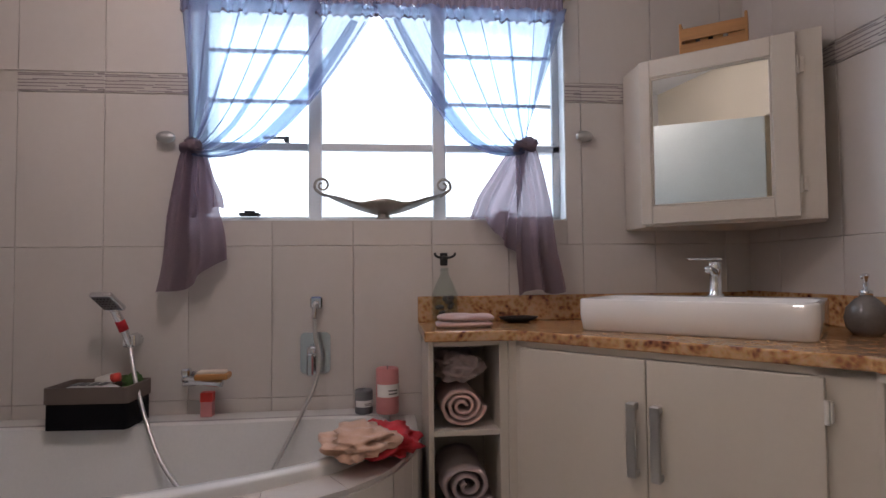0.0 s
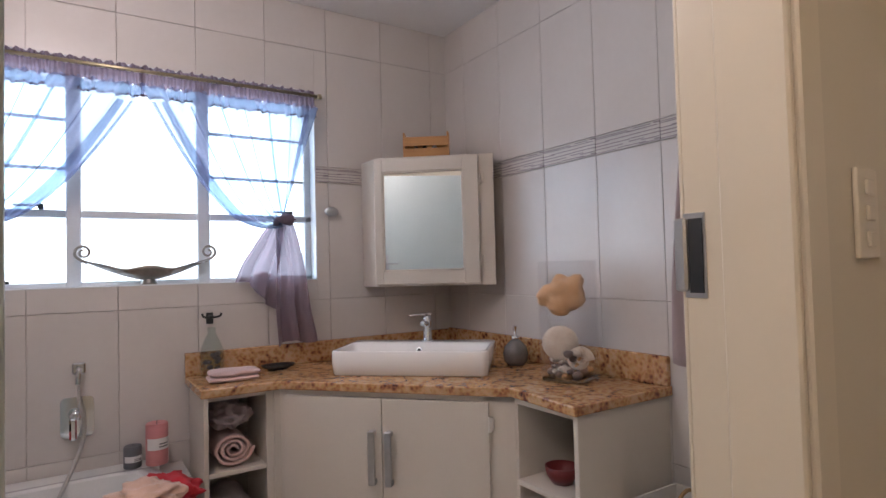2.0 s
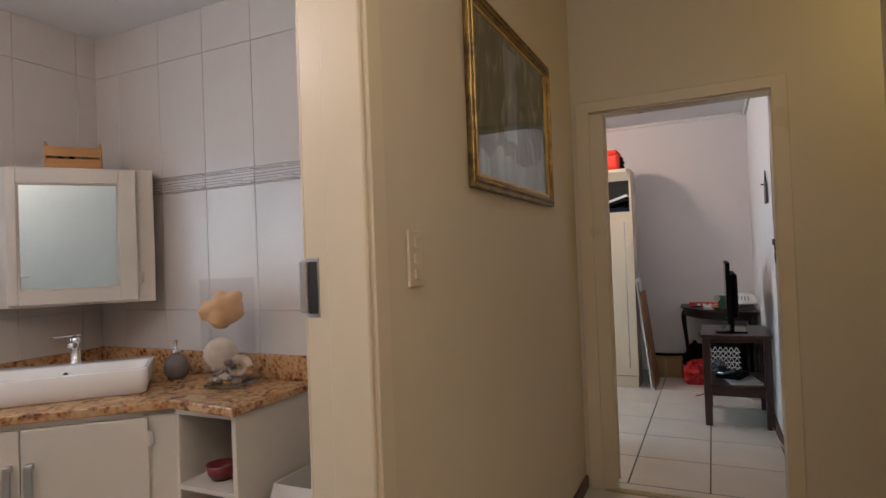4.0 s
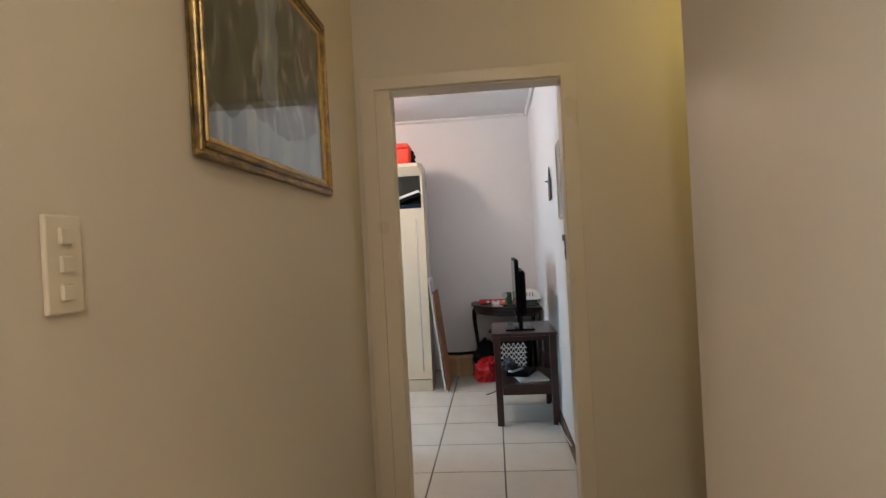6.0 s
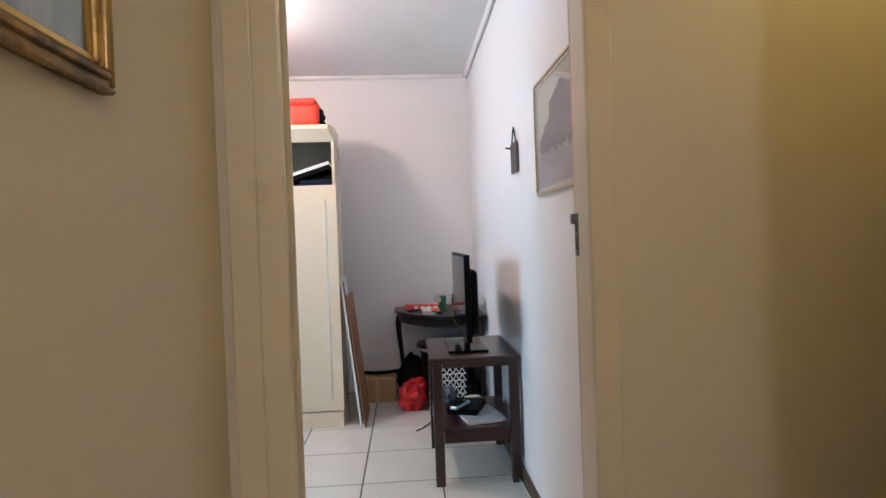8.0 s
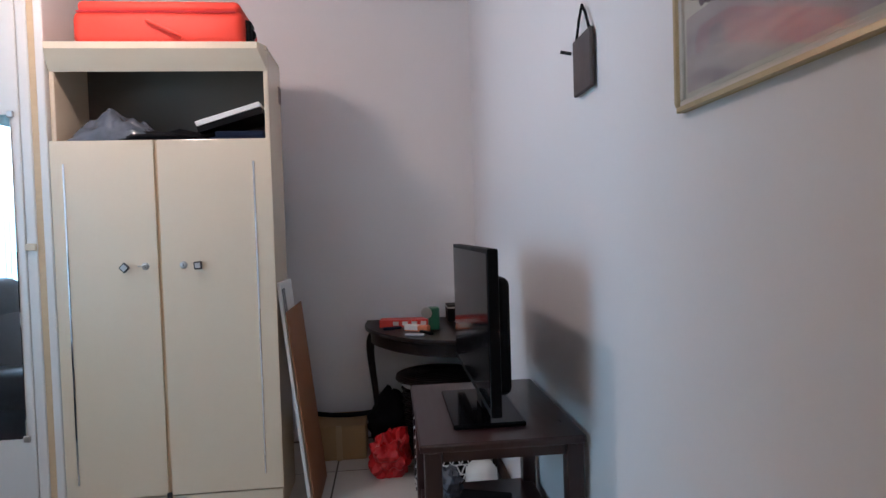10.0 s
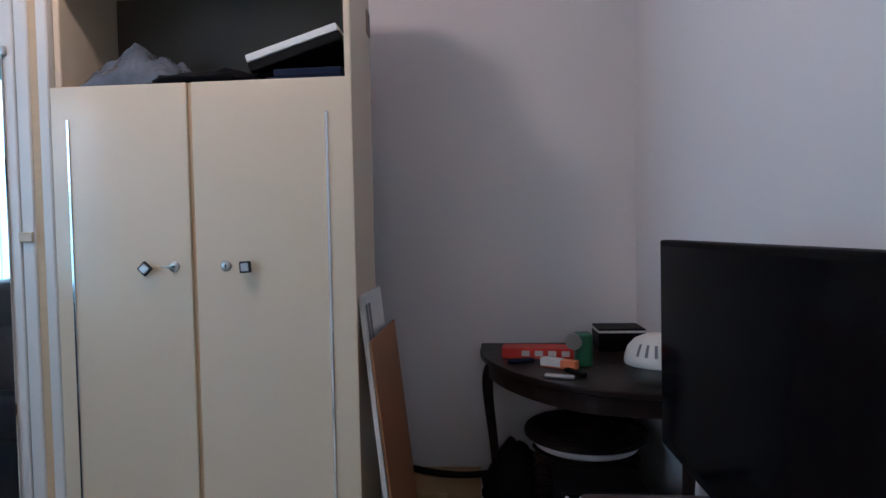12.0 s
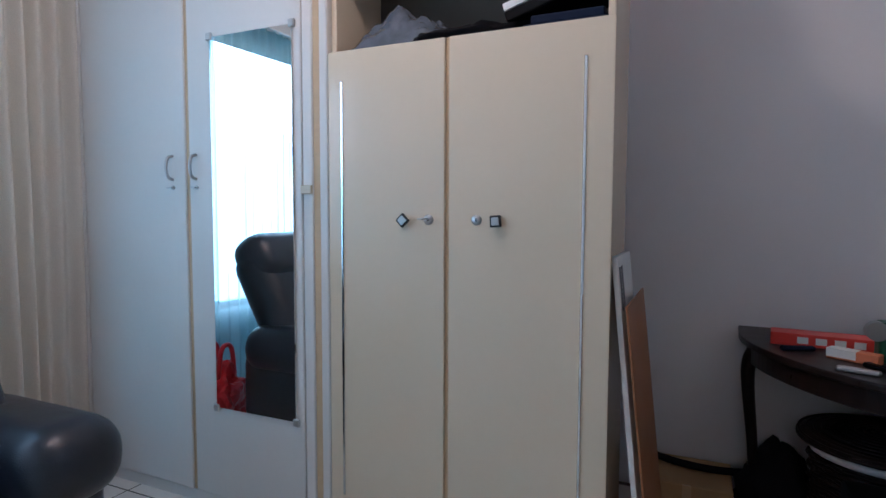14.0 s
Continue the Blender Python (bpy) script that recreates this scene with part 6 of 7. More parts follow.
# ---- built-in cupboards ----
CX = 4.905
bi = thing("built_in_cupboard", (5.25, 1.2, 0.0), "white painted built-in cupboard with a mirror on one door", "cupboard", kind="structure")
part("carcass", box(CX + 0.03, FAR - 0.001, 0.575, 1.96, 0.0, 2.42, bevel=0.003), CUPBOARD, bi)
part("stile", box(CX - 0.004, CX + 0.03, 0.566, 0.600, 0.0, 2.42, bevel=0.004), CUPBOARD, bi)
part("stile_edge", box(CX + 0.006, CX + 0.03, 0.600, 0.630, 0.0, 2.42), BARE_EDGE, bi, "bare wooden edge strip")
part("stile", box(CX + 0.0, CX + 0.03, 0.630, 0.672, 0.0, 2.42, bevel=0.004), CUPBOARD, bi)
part("plinth", box(CX + 0.01, CX + 0.03, 0.672, 1.96, 0.0, 0.045), CUPBOARD, bi)
hd = []
for y0, y1, s in ((0.676, 1.197, 1), (1.217, 1.80, -1)):
    dr = part("door", box(CX, CX + 0.022, y0, y1, 0.05, 2.40, bevel=0.003), CUPBOARD, bi)
    hd.append(dr)
    yh = y1 - 0.035 if s > 0 else y0 + 0.068
    part("handle", tube([(CX, yh, 1.248), (CX - 0.022, yh, 1.258), (CX - 0.03, yh, 1.293), (CX - 0.022, yh, 1.328), (CX, yh, 1.338)], 0.006, 8), NICKEL, dr, "arched dull metal handle", smooth=True)
    m = Matrix.Translation((CX, yh, 1.218)) @ Matrix.Rotation(radians(-90), 4, "Y")
    part("keyhole", lathe([(0, 0), (0.009, 0), (0.007, 0.004), (0, 0.004)], (0, 0, 0), 12), NICKEL, dr, m=m)
    part("key", box(CX - 0.02, CX, yh - 0.012, yh + 0.012, 1.214, 1.220), NICKEL, dr)
part("centre_strip", box(CX + 0.008, CX + 0.024, 1.197, 1.217, 0.05, 2.40), BARE_EDGE, bi, "bare wooden edge strip")
part("latch", box(CX - 0.012, CX, 0.630, 0.675, 1.187, 1.217, bevel=0.003), PLASTIC_CREAM, bi, "cream child latch")
part("end_stile", box(CX - 0.004, CX + 0.03, 1.805, 1.96, 0.0, 2.42, bevel=0.003), CUPBOARD, bi)
mp = part("mirror", box(CX - 0.008, CX - 0.003, 0.706, 1.078, 0.395, 1.755, bevel=0.0025), MIRROR, hd[0], "tall frameless mirror panel")
for y in (0.706, 1.078):
    for z in (0.395, 1.755):
        part("mirror_clip", box(CX - 0.013, CX, y - 0.014, y + 0.014, z - 0.014, z + 0.014, bevel=0.004), NICKEL, hd[0], "grey corner clip")

# ---- boards leaning on the wardrobe ----
def leaning(name, x0, x1, y0, y1, h, t, material, label, slots=False):
    """A panel on the floor at y0 that leans back to y1 at height h."""
    th = thing(name, ((x0 + x1) / 2, y0, 0.0), label, "board", "boards leaning by the wardrobe")
    a = math.atan2(y1 - y0, h)
    m = Matrix.Translation((0, y0, 0)) @ Matrix.Rotation(-a, 4, "X")
    ln = math.hypot(h, y1 - y0)
    part("panel", box(x0, x1, 0.0, t, 0.0, ln, bevel=0.0015), material, th, m=m)
    if slots:
        for k in range(2):
            part("slot", box(x0 + 0.02 + k * 0.04, x0 + 0.045 + k * 0.04, -0.0015, 0.001, ln - 0.15, ln - 0.03), INK, th, "grey printed panel", m=m)
    return th


leaning("hardboard_sheet", 4.845, 5.26, -0.487, -0.392, 0.89, 0.006, HARDBOARD, "brown hardboard sheet leaning by the wardrobe")
leaning("printed_board", 4.93, 5.22, -0.455, -0.352, 1.01, 0.015, PAPER, "white printed panel leaning behind the hardboard", True)

# ---- TV stand and TV ----
tvs = thing("tv_stand", (4.12, -1.17, 0.0), "dark mahogany two-tier side table under the TV", "side table")
TX0, TX1, TY0, TY1, TZ = 3.852, 4.44, -1.345, -0.908, 0.652
part("tabletop", box(TX0 - 0.012, TX1 + 0.012, TY0 - 0.004, TY1 + 0.012, TZ - 0.024, TZ, bevel=0.006, seg=2), DARK_WOOD, tvs)
for x in (TX0 + 0.024, TX1 - 0.024):
    for y in (TY0 + 0.024, TY1 - 0.024):
        part("leg", box(x - 0.024, x + 0.024, y - 0.024, y + 0.024, 0.0, TZ - 0.024, bevel=0.005, seg=2), DARK_WOOD, tvs)
for x in (TX0 + 0.02, TX1 - 0.02):
    part("apron", box(x - 0.009, x + 0.009, TY0 + 0.05, TY1 - 0.05, TZ - 0.056, TZ - 0.024), DARK_WOOD, tvs)
    part("rail", box(x - 0.009, x + 0.009, TY0 + 0.05, TY1 - 0.05, 0.215, 0.275, bevel=0.003), DARK_WOOD, tvs)
for y in (TY0 + 0.02, TY1 - 0.02):
    part("apron", box(TX0 + 0.05, TX1 - 0.05, y - 0.009, y + 0.009, TZ - 0.056, TZ - 0.024), DARK_WOOD, tvs)
    part("rail", box(TX0 + 0.05, TX1 - 0.05, y - 0.009, y + 0.009, 0.215, 0.275, bevel=0.003), DARK_WOOD, tvs)
part("shelf", box(TX0 + 0.012, TX1 - 0.012, TY0 + 0.012, TY1 - 0.012, 0.272, 0.288, bevel=0.003), DARK_WOOD, tvs)

tv = thing("television", (4.22, -1.15, TZ), "black flat-screen TV on a glossy rectangular foot", "television")
VX0, VX1, VZ0, VZ1, VY = 3.772, 4.515, 0.735, 1.166, -1.078
part("bezel", box(VX0, VX1, VY - 0.028, VY, VZ0, VZ1, bevel=0.004, seg=2), BLACK_PLASTIC, tv)
part("screen", box(VX0 + 0.012, VX1 - 0.012, VY - 0.001, VY + 0.0015, VZ0 + 0.022, VZ1 - 0.012), SCREEN, tv, "dark glossy screen")
part("back_shell", box(VX0 + 0.08, VX1 - 0.08, VY - 0.075, VY - 0.026, VZ0 + 0.03, VZ1 - 0.08, bevel=0.022, seg=3), BLACK_PLASTIC, tv)
part("neck", box(4.075, 4.175, VY - 0.05, VY - 0.022, TZ + 0.012, VZ0 + 0.05, bevel=0.006), BLACK_PLASTIC, tv)
part("foot", box(3.94, 4.31, VY - 0.13, VY + 0.08, TZ, TZ + 0.014, bevel=0.005, seg=2), SCREEN, tv, "glossy black foot")

# on the lower tier
mg = thing("magazine", (4.1, -1.17, 0.288), "white magazine lying on the lower tier", "magazine")
part("page_block", box(-0.14, 0.14, -0.105, 0.105, 0.0, 0.012, bevel=0.002), PAPER, mg, m=plan_pose(4.06, -1.16, 0.288, 12))
part("cover", box(-0.14, 0.14, -0.105, 0.105, 0.012, 0.0135), surface("printed_cover", (0.40, 0.42, 0.46), 0.3, (0.75, 0.75, 0.76), scale=14), mg, m=plan_pose(4.06, -1.16, 0.288, 12))
tl = thing("decoder_box", (4.12, -1.15, 0.302), "black set-top decoder on the magazine", "decoder")
part("case", box(-0.11, 0.11, -0.085, 0.085, 0.0, 0.035, bevel=0.006, seg=2), BLACK_PLASTIC, tl, m=plan_pose(4.14, -1.10, 0.3016, -20))
rc = thing("remote_control", (4.05, -1.12, 0.338), "silver remote control resting on the decoder", "remote")
part("body", box(-0.022, 0.022, -0.075, 0.075, 0.0, 0.018, bevel=0.006, seg=2), NICKEL, rc, m=plan_pose(4.08, -1.06, 0.3372, 55))
part("keypad", box(-0.015, 0.015, -0.05, 0.06, 0.018, 0.0195), BLACK_PLASTIC, rc, m=plan_pose(4.08, -1.06, 0.3372, 55))
pb = thing("clear_packet", (4.30, -1.02, 0.288), "clear plastic packet beside the decoder", "packet")
part("film", blob((4.31, -1.01, 0.335), (0.07, 0.05, 0.05), 0.6, 3, 3, 3, flat=0.289), GREY_BAG, pb)

# ---- corner table with clutter ----
TT = 0.702
tbl = thing("corner_table", (5.35, -1.1, 0.0), "dark half-round hall table with cabriole legs in the corner", "table")
curve = bezier([(5.75, -0.692, 0), (5.56, -0.69, 0), (5.37, -0.745, 0), (5.17, -0.87, 0), (5.03, -1.05, 0), (4.97, -1.345, 0)], 6)
rim = [(p.x, p.y) for p in curve] + [(5.775, -1.345), (5.775, -0.692)]
part("tabletop", prism(rim, TT - 0.022, TT, bevel=0.005), BLACK_WOOD, tbl)
inset = [(5.40 + (x - 5.40) * 0.92, -1.05 + (y + 1.05) * 0.92) for x, y in rim]
part("apron", prism(inset, TT - 0.085, TT - 0.022), BLACK_WOOD, tbl)
for x, y, dx, dy in ((5.56, -0.745, -0.01, 0.03), (5.04, -1.31, -0.03, -0.0), (5.73, -1.31, 0, 0)):
    part("leg", tube([(x, y, TT - 0.03), (x + dx, y + dy, TT - 0.12), (x + dx * 0.2, y + dy * 0.2, 0.30), (x, y, 0.06), (x + dx, y + dy, 0.012)], lambda s: 0.030 - 0.034 * s * (1 - s * 0.45), 10), BLACK_WOOD, tbl, smooth=True)

rb = thing("red_carton", (5.42, -0.98, TT), "long flat red carton with pale bars on the table", "carton")
m = plan_pose(5.50, -0.93, TT, 84)
part("carton", box(-0.155, 0.155, -0.045, 0.045, 0.0, 0.040, bevel=0.002), RED_CARD, rb, m=m)
for i in range(4):
    part("print", box(-0.10 + i * 0.05, -0.07 + i * 0.05, 0.0445, 0.0458, 0.010, 0.031), PAPER, rb, "pale printed mark", m=m)
oc = thing("small_carton", (5.24, -1.0, TT), "small orange and white carton on the table", "carton")
m = plan_pose(5.32, -0.97, TT, 60)
part("carton", box(-0.065, 0.065, -0.02, 0.02, 0.0, 0.03, bevel=0.002), ORANGE_CARD, oc, m=m)
part("print", box(-0.01, 0.0655, -0.0205, 0.0205, 0.006, 0.0305), PAPER, oc, "white carton end", m=m)
td = thing("tape_dispenser", (5.36, -1.06, TT), "green plastic tape dispenser on the table", "dispenser")
part("housing", prism(rounded(-0.04, 0.04, -0.03, 0.03, 0.02), 0.0, 0.115, bevel=0.006), GREEN, td, m=Matrix.Translation((5.36, -1.06, TT)), smooth=False)
part("roll", lathe([(0.012, -0.016), (0.028, -0.016), (0.028, 0.016), (0.012, 0.016)], (0, 0, 0), 18), NICKEL, td, "shiny tape roll", m=Matrix.Translation((5.325, -1.02, TT + 0.092)) @ Matrix.Rotation(radians(90), 4, "Y"))
bl = thing("dark_case", (5.5, -1.2, TT), "flat dark case leaning at the wall on the table", "case")
part("case", box(5.58, 5.73, -1.345, -1.16, TT, TT + 0.09, bevel=0.004), BLACK_PLASTIC, bl)
part("lid_edge", box(5.579, 5.731, -1.346, -1.159, TT + 0.074, TT + 0.083), PLASTIC_WHITE, bl, "grey rim")
LX, LY = 5.105, -1.245
wf = thing("lamp_shade", (LX, LY, TT), "round glass lamp shade with a domed white vented cover", "lamp shade")
part("glass", lathe([(0.0, 0.0), (0.05, 0.0), (0.088, 0.018), (0.100, 0.045), (0.098, 0.066), (0.095, 0.066), (0.097, 0.045), (0.085, 0.021), (0.048, 0.004), (0.0, 0.004)], (LX, LY, TT), 40), CLEAR, wf, "clear glass bowl", smooth=True)
DOME = [(0.097, 0.064), (0.100, 0.070), (0.099, 0.085), (0.090, 0.115), (0.068, 0.140), (0.036, 0.155), (0.0, 0.160)]
part("cover", lathe(DOME, (LX, LY, TT), 40), PLASTIC_WHITE, wf, "white domed cover", smooth=True)
for i in range(5):
    a0 = radians(128 + i * 17)

    def slit(u, v, a0=a0):
        z = 0.098 + 0.036 * u
        r = 0.1035 - 1.25 * (z - 0.080) ** 1.35
        a = a0 + (v - 0.5) * 0.10
        return Vector((LX + r * math.cos(a), LY + r * math.sin(a), TT + z))
    part("slot", sheet(slit, 8, 2), INK, wf, "grey vent slot")
for i, (x, y) in enumerate(((5.22, -1.01), (5.17, -0.95), (5.40, -0.84))):
    s = thing("small_tool", (x, y, TT), "small dark tool lying on the table", "tool", "tools on the table")
    part("body", box(-0.05, 0.05, -0.012, 0.012, 0.0, 0.014, bevel=0.004), (BLACK_PLASTIC, NICKEL, NAVY)[i], s, m=plan_pose(x, y, TT, 30 + 40 * i))

# under the table
bk = thing("wicker_basket", (5.30, -1.12, 0.0), "round black wicker basket with a woven lid and white liner", "basket")
bc = (5.43, -1.075)
part("body", lathe([(0, 0), (0.15, 0), (0.165, 0.02), (0.185, 0.40), (0.178, 0.41), (0.16, 0.03), (0, 0.02)], (*bc, 0.0), 40), WICKER, bk, smooth=True)
bm = bmesh.new()
for i in range(20):
    z = 0.03 + i * 0.0185
    rr_ = 0.168 + 0.02 * z / 0.4
    tube([(bc[0] + (rr_ + 0.006 * math.sin(a * 15 + i * math.pi)) * math.cos(a), bc[1] + (rr_ + 0.006 * math.sin(a * 15 + i * math.pi)) * math.sin(a), z) for a in [k * 2 * math.pi / 60 for k in range(61)]], 0.006, 5, bm=bm, steps=1)
part("weave", bm, WICKER, bk, smooth=True)
part("liner", lathe([(0.184, 0.400), (0.192, 0.398), (0.192, 0.422), (0.184, 0.428)], (*bc, 0.0), 40), PAPER, bk, "white cloth liner edge", smooth=True)
part("lid", lathe([(0.0, 0.466), (0.10, 0.463), (0.20, 0.452), (0.226, 0.440), (0.226, 0.432), (0.0, 0.430)], (*bc, 0.0), 48), WICKER, bk, "dark woven lid", smooth=True)
bm = bmesh.new()
for i in range(10):
    r = 0.025 + i * 0.0215
    tube([(bc[0] + r * math.cos(a), bc[1] + r * math.sin(a), 0.467 - 0.016 * (r / 0.19) ** 2) for a in [k * 2 * math.pi / 48 for k in range(49)]], 0.005, 5, bm=bm, steps=1)
part("lid_weave", bm, WICKER, bk, smooth=True)

lt = thing("lattice_box", (5.09, -1.06, 0.0), "black storage box printed with a white zigzag lattice", "box")
part("body", box(5.0, 5.185, -1.20, -0.925, 0.0, 0.40, bevel=0.006), BLACK_PLASTIC, lt)
for row in range(8):
    z0 = 0.02 + row * 0.046
    part("line", box(4.9985, 5.0, -1.19, -0.935, z0, z0 + 0.005), PAPER, lt, "white printed line")
    for k in range(6):
        yc = -1.17 + k * 0.043
        for sg in (-1, 1):
            bm = box(-0.0008, 0.0008, -0.0028, 0.0028, -0.023, 0.023)
            part("stroke", bm, PAPER, lt, m=Matrix.Translation((4.9992, yc + 0.0107 * (1 + sg), z0 + 0.025)) @ Matrix.Rotation(radians(sg * 24), 4, "X"))

rbag = thing("red_bag", (5.14, -0.83, 0.0), "crumpled red plastic bag on the floor by the table", "bag")
part("film", blob((5.22, -0.81, 0.10), (0.085, 0.10, 0.125), 0.45, 2.2, 8, 4, flat=0.001), RED_BAG, rbag)
bbag = thing("black_holdall", (5.42, -0.86, 0.0), "black cloth holdall pushed under the table", "bag")
part("body", blob((5.56, -0.82, 0.15), (0.13, 0.12, 0.18), 0.3, 2, 2, 4, flat=0.001), BLACK_FABRIC, bbag, smooth=True)
part("strap", tube([(5.56, -0.74, 0.22), (5.56, -0.62, 0.21), (5.60, -0.50, 0.20), (5.66, -0.38, 0.197)], 0.014, 8), BLACK_FABRIC, bbag, smooth=True)
cbx = thing("cardboard_box", (5.45, -0.66, 0.0), "low flattened cardboard carton against the wall", "carton")
part("carton", box(5.445, 5.70, -0.68, -0.39, 0.0, 0.185, bevel=0.004), CARDBOARD, cbx)
part("tape", box(5.440, 5.447, -0.55, -0.52, 0.0, 0.186), surface("parcel_tape", (0.48, 0.33, 0.18), 0.3), cbx)
for pts, lab in (([(5.05, -0.93, 0.02), (4.90, -0.92, 0.10), (4.75, -0.96, 0.05), (4.85, -1.05, 0.006), (5.0, -1.02, 0.006), (4.9, -0.98, 0.03), (4.7, -1.02, 0.006)], "loose white cable coiled on the floor"), ([(3.2, -1.335, 0.085), (3.6, -1.332, 0.03), (4.0, -1.33, 0.012), (4.4, -1.33, 0.010), (4.7, -1.32, 0.006), (4.8, -1.26, 0.006), (4.72, -1.20, 0.006), (4.6, -1.26, 0.012)], "white cable along the skirting")):
    cb = thing("power_cable", pts[0], lab, "cable", "cables")
    part("cord", tube(pts, 0.004, 6), CABLE, cb, smooth=True)
dcb = thing("black_cable", (4.95, -0.95, 0.0), "thin black cable on the tiles", "cable", "cables")
part("cord", tube([(5.0, -0.95, 0.02), (4.88, -0.93, 0.012), (4.78, -0.87, 0.004), (4.72, -0.82, 0.004)], 0.004, 6), BLACK_PLASTIC, dcb, smooth=True)
ad = thing("white_adaptor", (4.78, -1.27, 0.0), "white plug adaptor lying on the floor", "adaptor")
part("body", box(4.70, 4.82, -1.30, -1.24, 0.0, 0.045, bevel=0.012, seg=2), PLASTIC_WHITE, ad)
pw = thing("white_pot", (4.86, -1.22, 0.0), "small white round pot behind the stand", "pot")
part("body", lathe([(0, 0), (0.055, 0), (0.075, 0.06), (0.072, 0.13), (0.05, 0.16), (0, 0.17)], (4.90, -1.22, 0.0), 24), PLASTIC_WHITE, pw, smooth=True)

# ---- on the bedroom wall ----
PY = RIGHT
bp = thing("framed_print", (3.2, RIGHT + 0.02, 1.42), "purple tree watercolour print in a thin gold frame", "picture")
picture_frame(bp, 2.735, 3.325, 1.408, 1.855, RIGHT + 0.0005, 0.008, 0.018, 1, surface("thin_gold", (0.55, 0.46, 0.28), 0.35, metal=0.6), MOUNT)
part("mount", box(2.743, 3.317, RIGHT + 0.002, RIGHT + 0.008, 1.416, 1.847), MOUNT, bp, "cream mount")


def hill(u, v):
    x = 2.762 + u * 0.536
    top = 1.575 - 0.015 * u + 0.012 * noise.noise(Vector((u * 9, 0, 0)))
    return Vector((x, RIGHT + 0.0088, 1.436 + (top - 1.436) * v))


def crown(u, v, cx=3.0, cz=1.7, rx=0.1, rz=0.1, k=0):
    a = v * 2 * math.pi
    q = Vector((math.cos(a) * 2.2, math.sin(a) * 2.2, 3 + k * 5))
    r = u * (1 + 0.30 * noise.noise(q) + 0.14 * noise.noise(q * 3.1))
    return Vector((cx + r * rx * math.cos(a), RIGHT + 0.0094 + 0.0003 * k, cz + r * rz * math.sin(a)))


for k, (cx_, cz_, rx_, rz_) in enumerate(((3.22, 1.60, 0.055, 0.038), (3.14, 1.62, 0.07, 0.06), (3.04, 1.66, 0.085, 0.10), (2.94, 1.67, 0.09, 0.12), (2.84, 1.655, 0.075, 0.11))):
    part("painted_trees", sheet(lambda u, v, k=k, c=(cx_, cz_, rx_, rz_): crown(u, v, *c, k), 8, 56), PURPLE, bp, "purple clump of trees")
part("painted_hill", sheet(hill, 30, 4), LAVENDER, bp, "pale lilac slope")
part("glazing", box(2.749, 3.311, RIGHT + 0.013, RIGHT + 0.0145, 1.422, 1.841), CLEAR, bp, "picture glass").visible_shadow = False
tg = thing("hanging_plaque", (4.07, RIGHT + 0.01, 1.60), "small dark slate plaque hanging by a cord", "plaque")
part("slate", box(3.735, 3.865, RIGHT + 0.006, RIGHT + 0.018, 1.562, 1.71, bevel=0.003), surface("dark_slate", (0.075, 0.06, 0.06), 0.6, scale=30, bump=0.3), tg)
part("cord", tube([(3.75, RIGHT + 0.012, 1.705), (3.80, RIGHT + 0.012, 1.785), (3.85, RIGHT + 0.012, 1.705)], 0.004, 6, steps=2), BLACK_FABRIC, tg)
nl = thing("wall_nail", (4.26, RIGHT, 1.74), "short dark nail in the plaster", "nail")
part("nail", tube([(3.93, RIGHT, 1.70), (3.93, RIGHT + 0.03, 1.705)], 0.005, 8, steps=1), DARK_METAL, nl)

# ---- armchair by the window ----
DX, DY = 0.08, 0.14
ac = thing("leather_armchair", (3.9 + DX, 1.1 + DY, 0.0), "dark blue-black leather recliner armchair with padded arms", "armchair")
for x in (3.53 + DX, 4.19 + DX):
    bm = box(x - 0.11, x + 0.11, 0.80 + DY, 1.32 + DY, 0.06, 0.44, bevel=0.05, seg=3)
    part("arm_panel", bm, LEATHER, ac, smooth=True)
    bm = box(x - 0.14, x + 0.14, 0.72 + DY, 1.32 + DY, 0.35, 0.58, bevel=0.105, seg=6)
    part("arm_pad", bm, LEATHER, ac, smooth=True)
part("seat", box(3.63 + DX, 4.09 + DX, 0.74 + DY, 1.28 + DY, 0.10, 0.38, bevel=0.07, seg=4), LEATHER, ac, smooth=True)
m = Matrix.Translation((3.86 + DX, 1.03 + DY, 0.28)) @ Matrix.Rotation(radians(-29), 4, "X")
part("backrest", box(-0.31, 0.37, -0.10, 0.12, -0.05, 0.74, bevel=0.09, seg=4), LEATHER, ac, m=m, smooth=True)
part("headrest", box(-0.29, 0.36, -0.13, 0.10, 0.54, 0.81, bevel=0.09, seg=4), LEATHER, ac, m=m, smooth=True)
for x in (3.55 + DX, 4.17 + DX):
    for y in (0.85 + DY, 1.26 + DY):
        part("foot", lathe([(0, 0), (0.022, 0), (0.03, 0.06), (0, 0.06)], (x, y, 0.0), 12), BLACK_WOOD, ac)
rs = thing("red_shopping_bag", (4.32, 1.70, 0.0), "red plastic carrier bag standing behind the armchair", "bag")
part("film", blob((4.32, 1.66, 0.17), (0.16, 0.13, 0.19), 0.35, 2.2, 14, 4, flat=0.001), RED_BAG, rs)
for s in (-0.05, 0.05):
    part("handle", tube([(4.27, 1.66 + s, 0.30), (4.29, 1.66 + s, 0.44), (4.35, 1.66 + s, 0.44), (4.38, 1.66 + s, 0.30)], 0.012, 8), RED_BAG, rs, smooth=True)

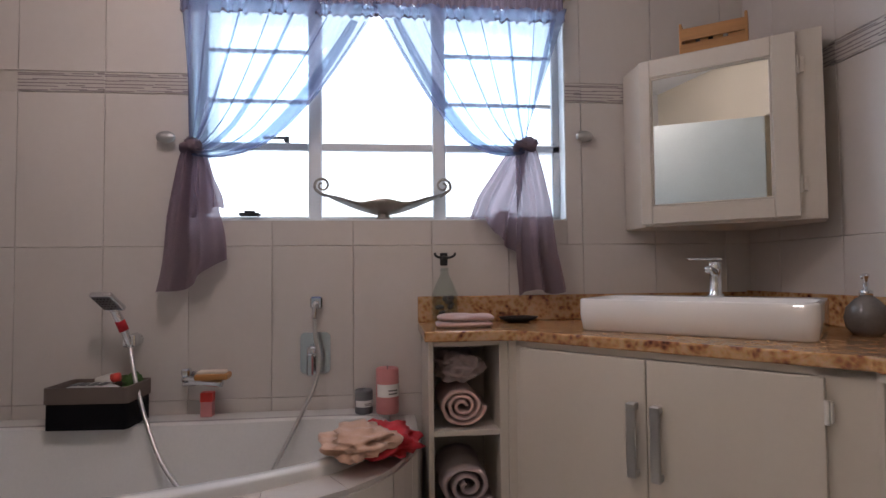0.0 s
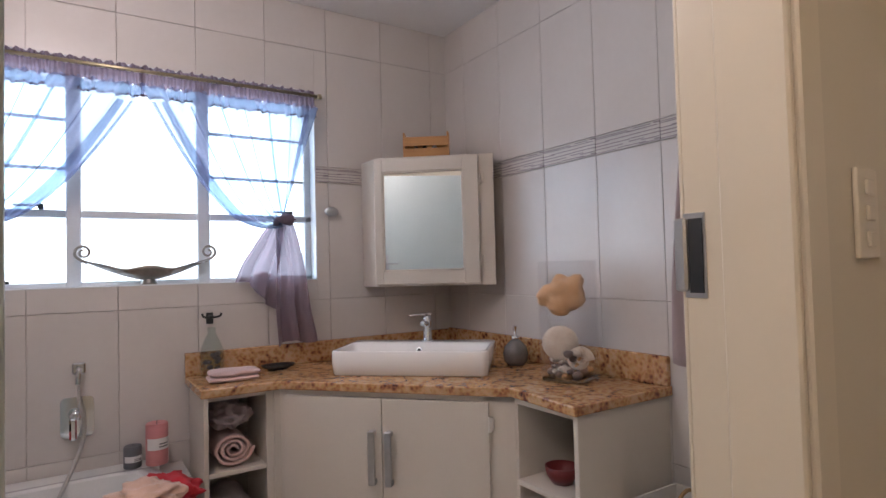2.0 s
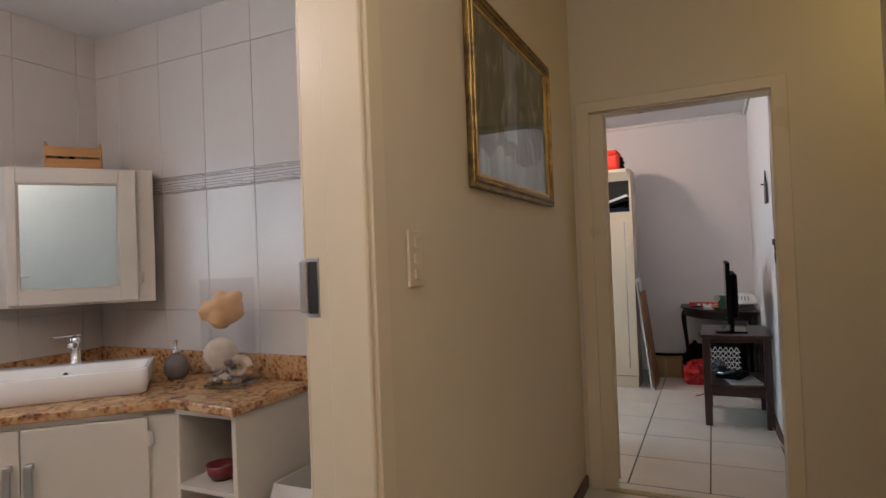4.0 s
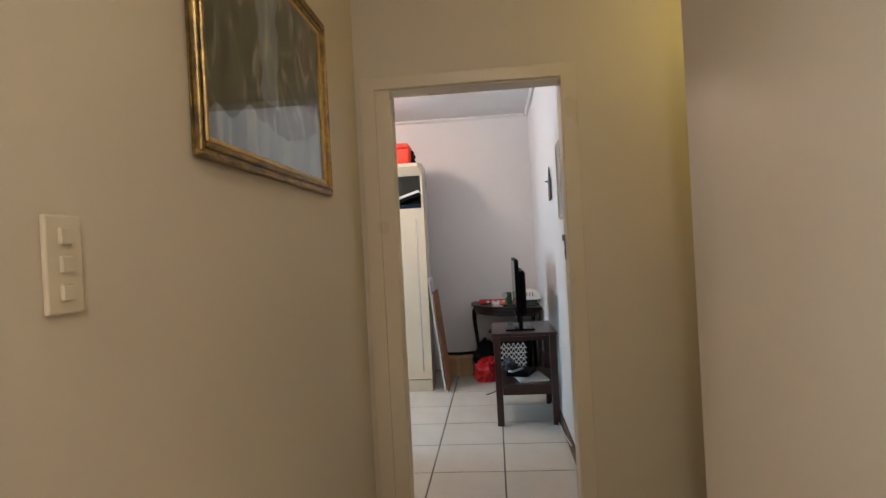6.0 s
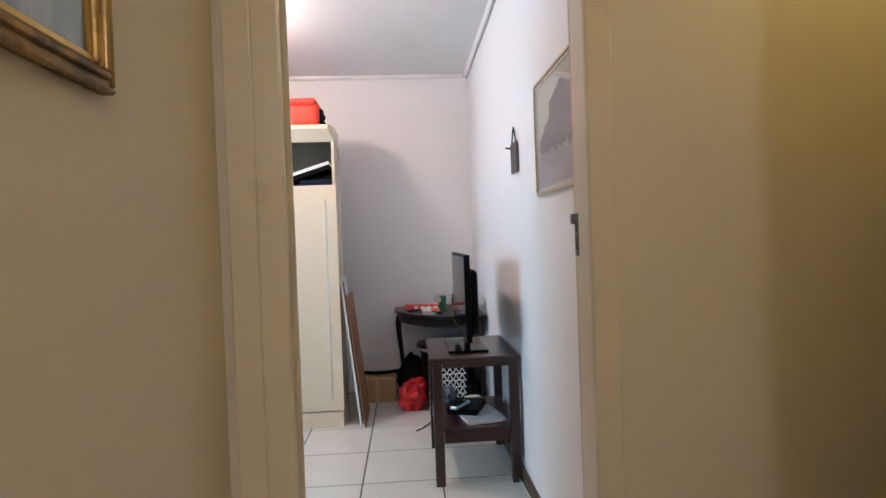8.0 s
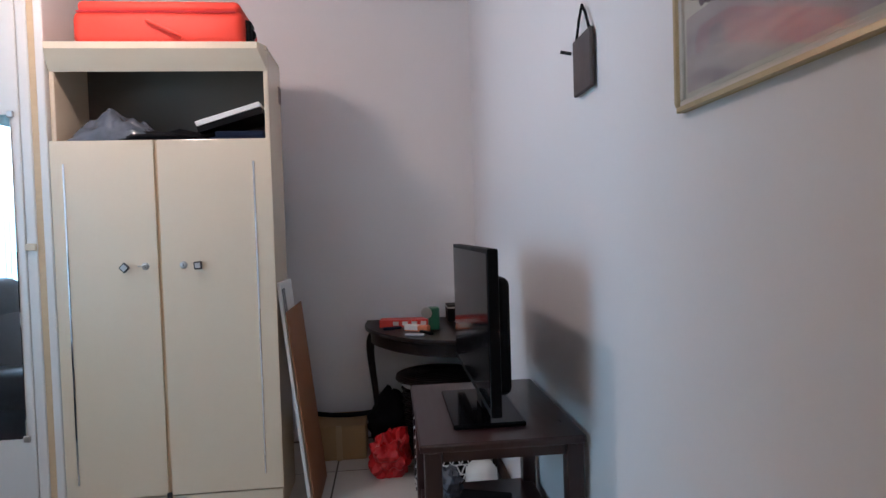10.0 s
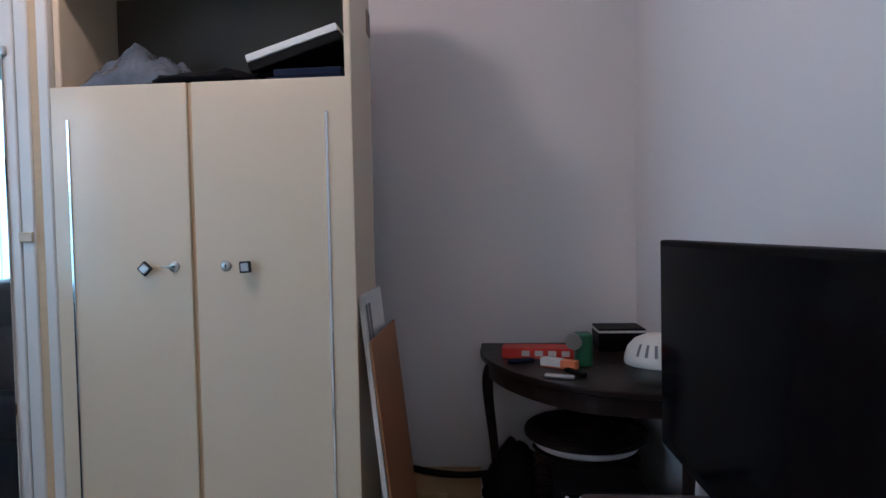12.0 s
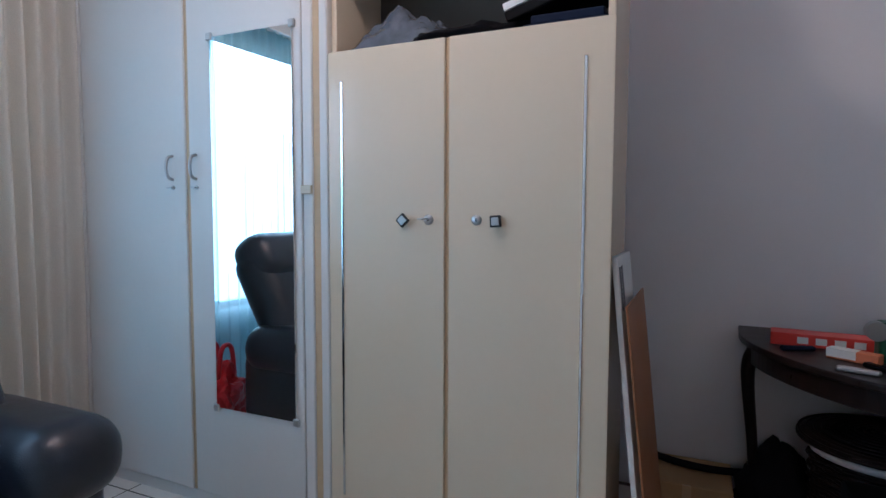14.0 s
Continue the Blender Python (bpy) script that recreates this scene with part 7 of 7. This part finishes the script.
# ---- bedroom curtains ----
def pleated(x0, x1, z0, z1, y, amp, waves, seed):
    def fn(u, v):
        x = x0 + (x1 - x0) * u
        a = amp * (0.5 + 0.5 * (1 - v))
        return Vector((x, y + a * math.sin(u * waves * 2 * math.pi + 0.8 * math.sin(u * 11 + seed)) + 0.3 * amp * math.sin(u * 40 + v * 3 + seed), z0 + (z1 - z0) * v))
    return sheet(fn, int(waves * 14), 16)


cr2 = thing("curtain_rail", (3.8, 1.88, 2.25), "white curtain rail above the bedroom window", "curtain rail")
part("rail", box(2.70, 4.90, 1.80, 1.96, 2.245, 2.275, bevel=0.005), CUPBOARD, cr2)
part("pelmet", box(2.70, 4.90, 1.785, 1.80, 2.20, 2.33, bevel=0.003), CUPBOARD, cr2)
nc = thing("net_curtain", (3.65, 1.92, 0.05), "long white net curtain across the bedroom window", "curtain")
part("cloth", pleated(2.70, 4.50, 0.06, 2.245, 1.925, 0.022, 26, 2), WHITE_SHEER, nc, smooth=True)
ic = thing("ivory_curtain", (4.65, 1.83, 0.02), "ivory cloth curtain drawn aside by the cupboard", "curtain")
part("cloth", pleated(4.44, 4.90, 0.03, 2.245, 1.835, 0.035, 7, 6), CURTAIN, ic, smooth=True)

# ---- tiles of walls and floor ----
PITCH, OFF = 0.308, 0.014
ROWS_Z = ((0.0, 0.489), (0.489, 1.066), (1.066, 1.648), (1.728, 2.315), (2.315, BATHC))
G = 0.0009
k0 = math.floor((LEFT - OFF) / PITCH)
for k in range(k0, 6):
    a, b = max(LEFT, OFF + k * PITCH), min(1.352, OFF + (k + 1) * PITCH)
    if b - a < 0.02:
        continue
    for z0, z1 in ROWS_Z:
        for r in rect_minus((a + G, b - G, z0 + G, z1 - G), WIN):
            lay(slab_tile(r[1] - r[0], r[3] - r[2], 0.008, TILE), wall_n, Matrix.Translation((r[0], NORTH + 0.006, r[2])))
for k in range(-1, 8):
    a, b = max(-0.16, -0.035 + k * PITCH), min(1.998, -0.035 + (k + 1) * PITCH)
    if b - a < 0.02:
        continue
    for z0, z1 in ROWS_Z:
        lay(slab_tile(b - a - 2 * G, z1 - z0 - 2 * G, 0.008, TILE), wall_e, Matrix.Translation((1.356, b - G, z0 + G)) @ Matrix.Rotation(radians(-90), 4, "Z"))


def dado_mesh(w):
    """A border tile with raised irregular strokes."""
    bm = bmesh.new()
    one = box(0, w, -0.009, 0, 0, 0.076, bevel=0.0015)
    join(bm, one)
    n = len(bm.faces)
    rr = random.Random(7)
    for z in (0.008, 0.020, 0.034, 0.047, 0.060, 0.069):
        x = 0.0
        while x < w - 0.02:
            ln = min(w - x, rr.uniform(0.06, 0.20))
            zz = z + rr.uniform(-0.004, 0.004)
            box(x, x + ln, -0.0108, -0.008, zz - 0.0016, zz + 0.0016, bm=bm)
            x += ln + rr.uniform(-0.03, 0.03)
    bm.faces.ensure_lookup_table()
    for f in bm.faces[n:]:
        f.material_index = 1
    me = bpy.data.meshes.new("border_tile")
    bm.to_mesh(me)
    bm.free()
    me.materials.append(DADO)
    me.materials.append(DADO_LINE)
    return me


border = dado_mesh(PITCH - 2 * G)
for k in range(k0 + 1, 4):
    a, b = OFF + k * PITCH, OFF + (k + 1) * PITCH
    if b <= WIN[0] or a >= WIN[1]:
        lay(border, wall_n, Matrix.Translation((a + G, NORTH + 0.006, 1.650)), "border_tile")
stub = dado_mesh(OFF + 2 * PITCH - WIN[1] - G)
lay(stub, wall_n, Matrix.Translation((WIN[1] + G, NORTH + 0.006, 1.650)), "border_tile")
for k in range(0, 7):
    b = -0.035 + (k + 1) * PITCH
    if b < 1.99:
        lay(border, wall_e, Matrix.Translation((1.356, b - G, 1.650)) @ Matrix.Rotation(radians(-90), 4, "Z"), "border_tile")

FT, FY = 0.45, 0.412
for i in range(-3, 6):
    for j in range(-3, 7):
        xa, ya = 3.506 + i * FT, -0.53 + j * FY
        u0, u1, v0, v1 = max(xa + 0.0035, BX + 0.01), min(xa + FT - 0.0035, FAR), max(ya + 0.0035, RIGHT), min(ya + FY - 0.0035, NORTH)
        if u1 - u0 < 0.03 or v1 - v0 < 0.03:
            continue
        # the tile lies face up: its x along x, its height along y
        lay(slab_tile(u1 - u0, v1 - v0, 0.006, FLOOR_TILE, "floor_tile", 0.002), floor_bed, Matrix(((1, 0, 0, u0), (0, 0, 1, v0), (0, -1, 0, -0.006), (0, 0, 0, 1))), "floor_tile")
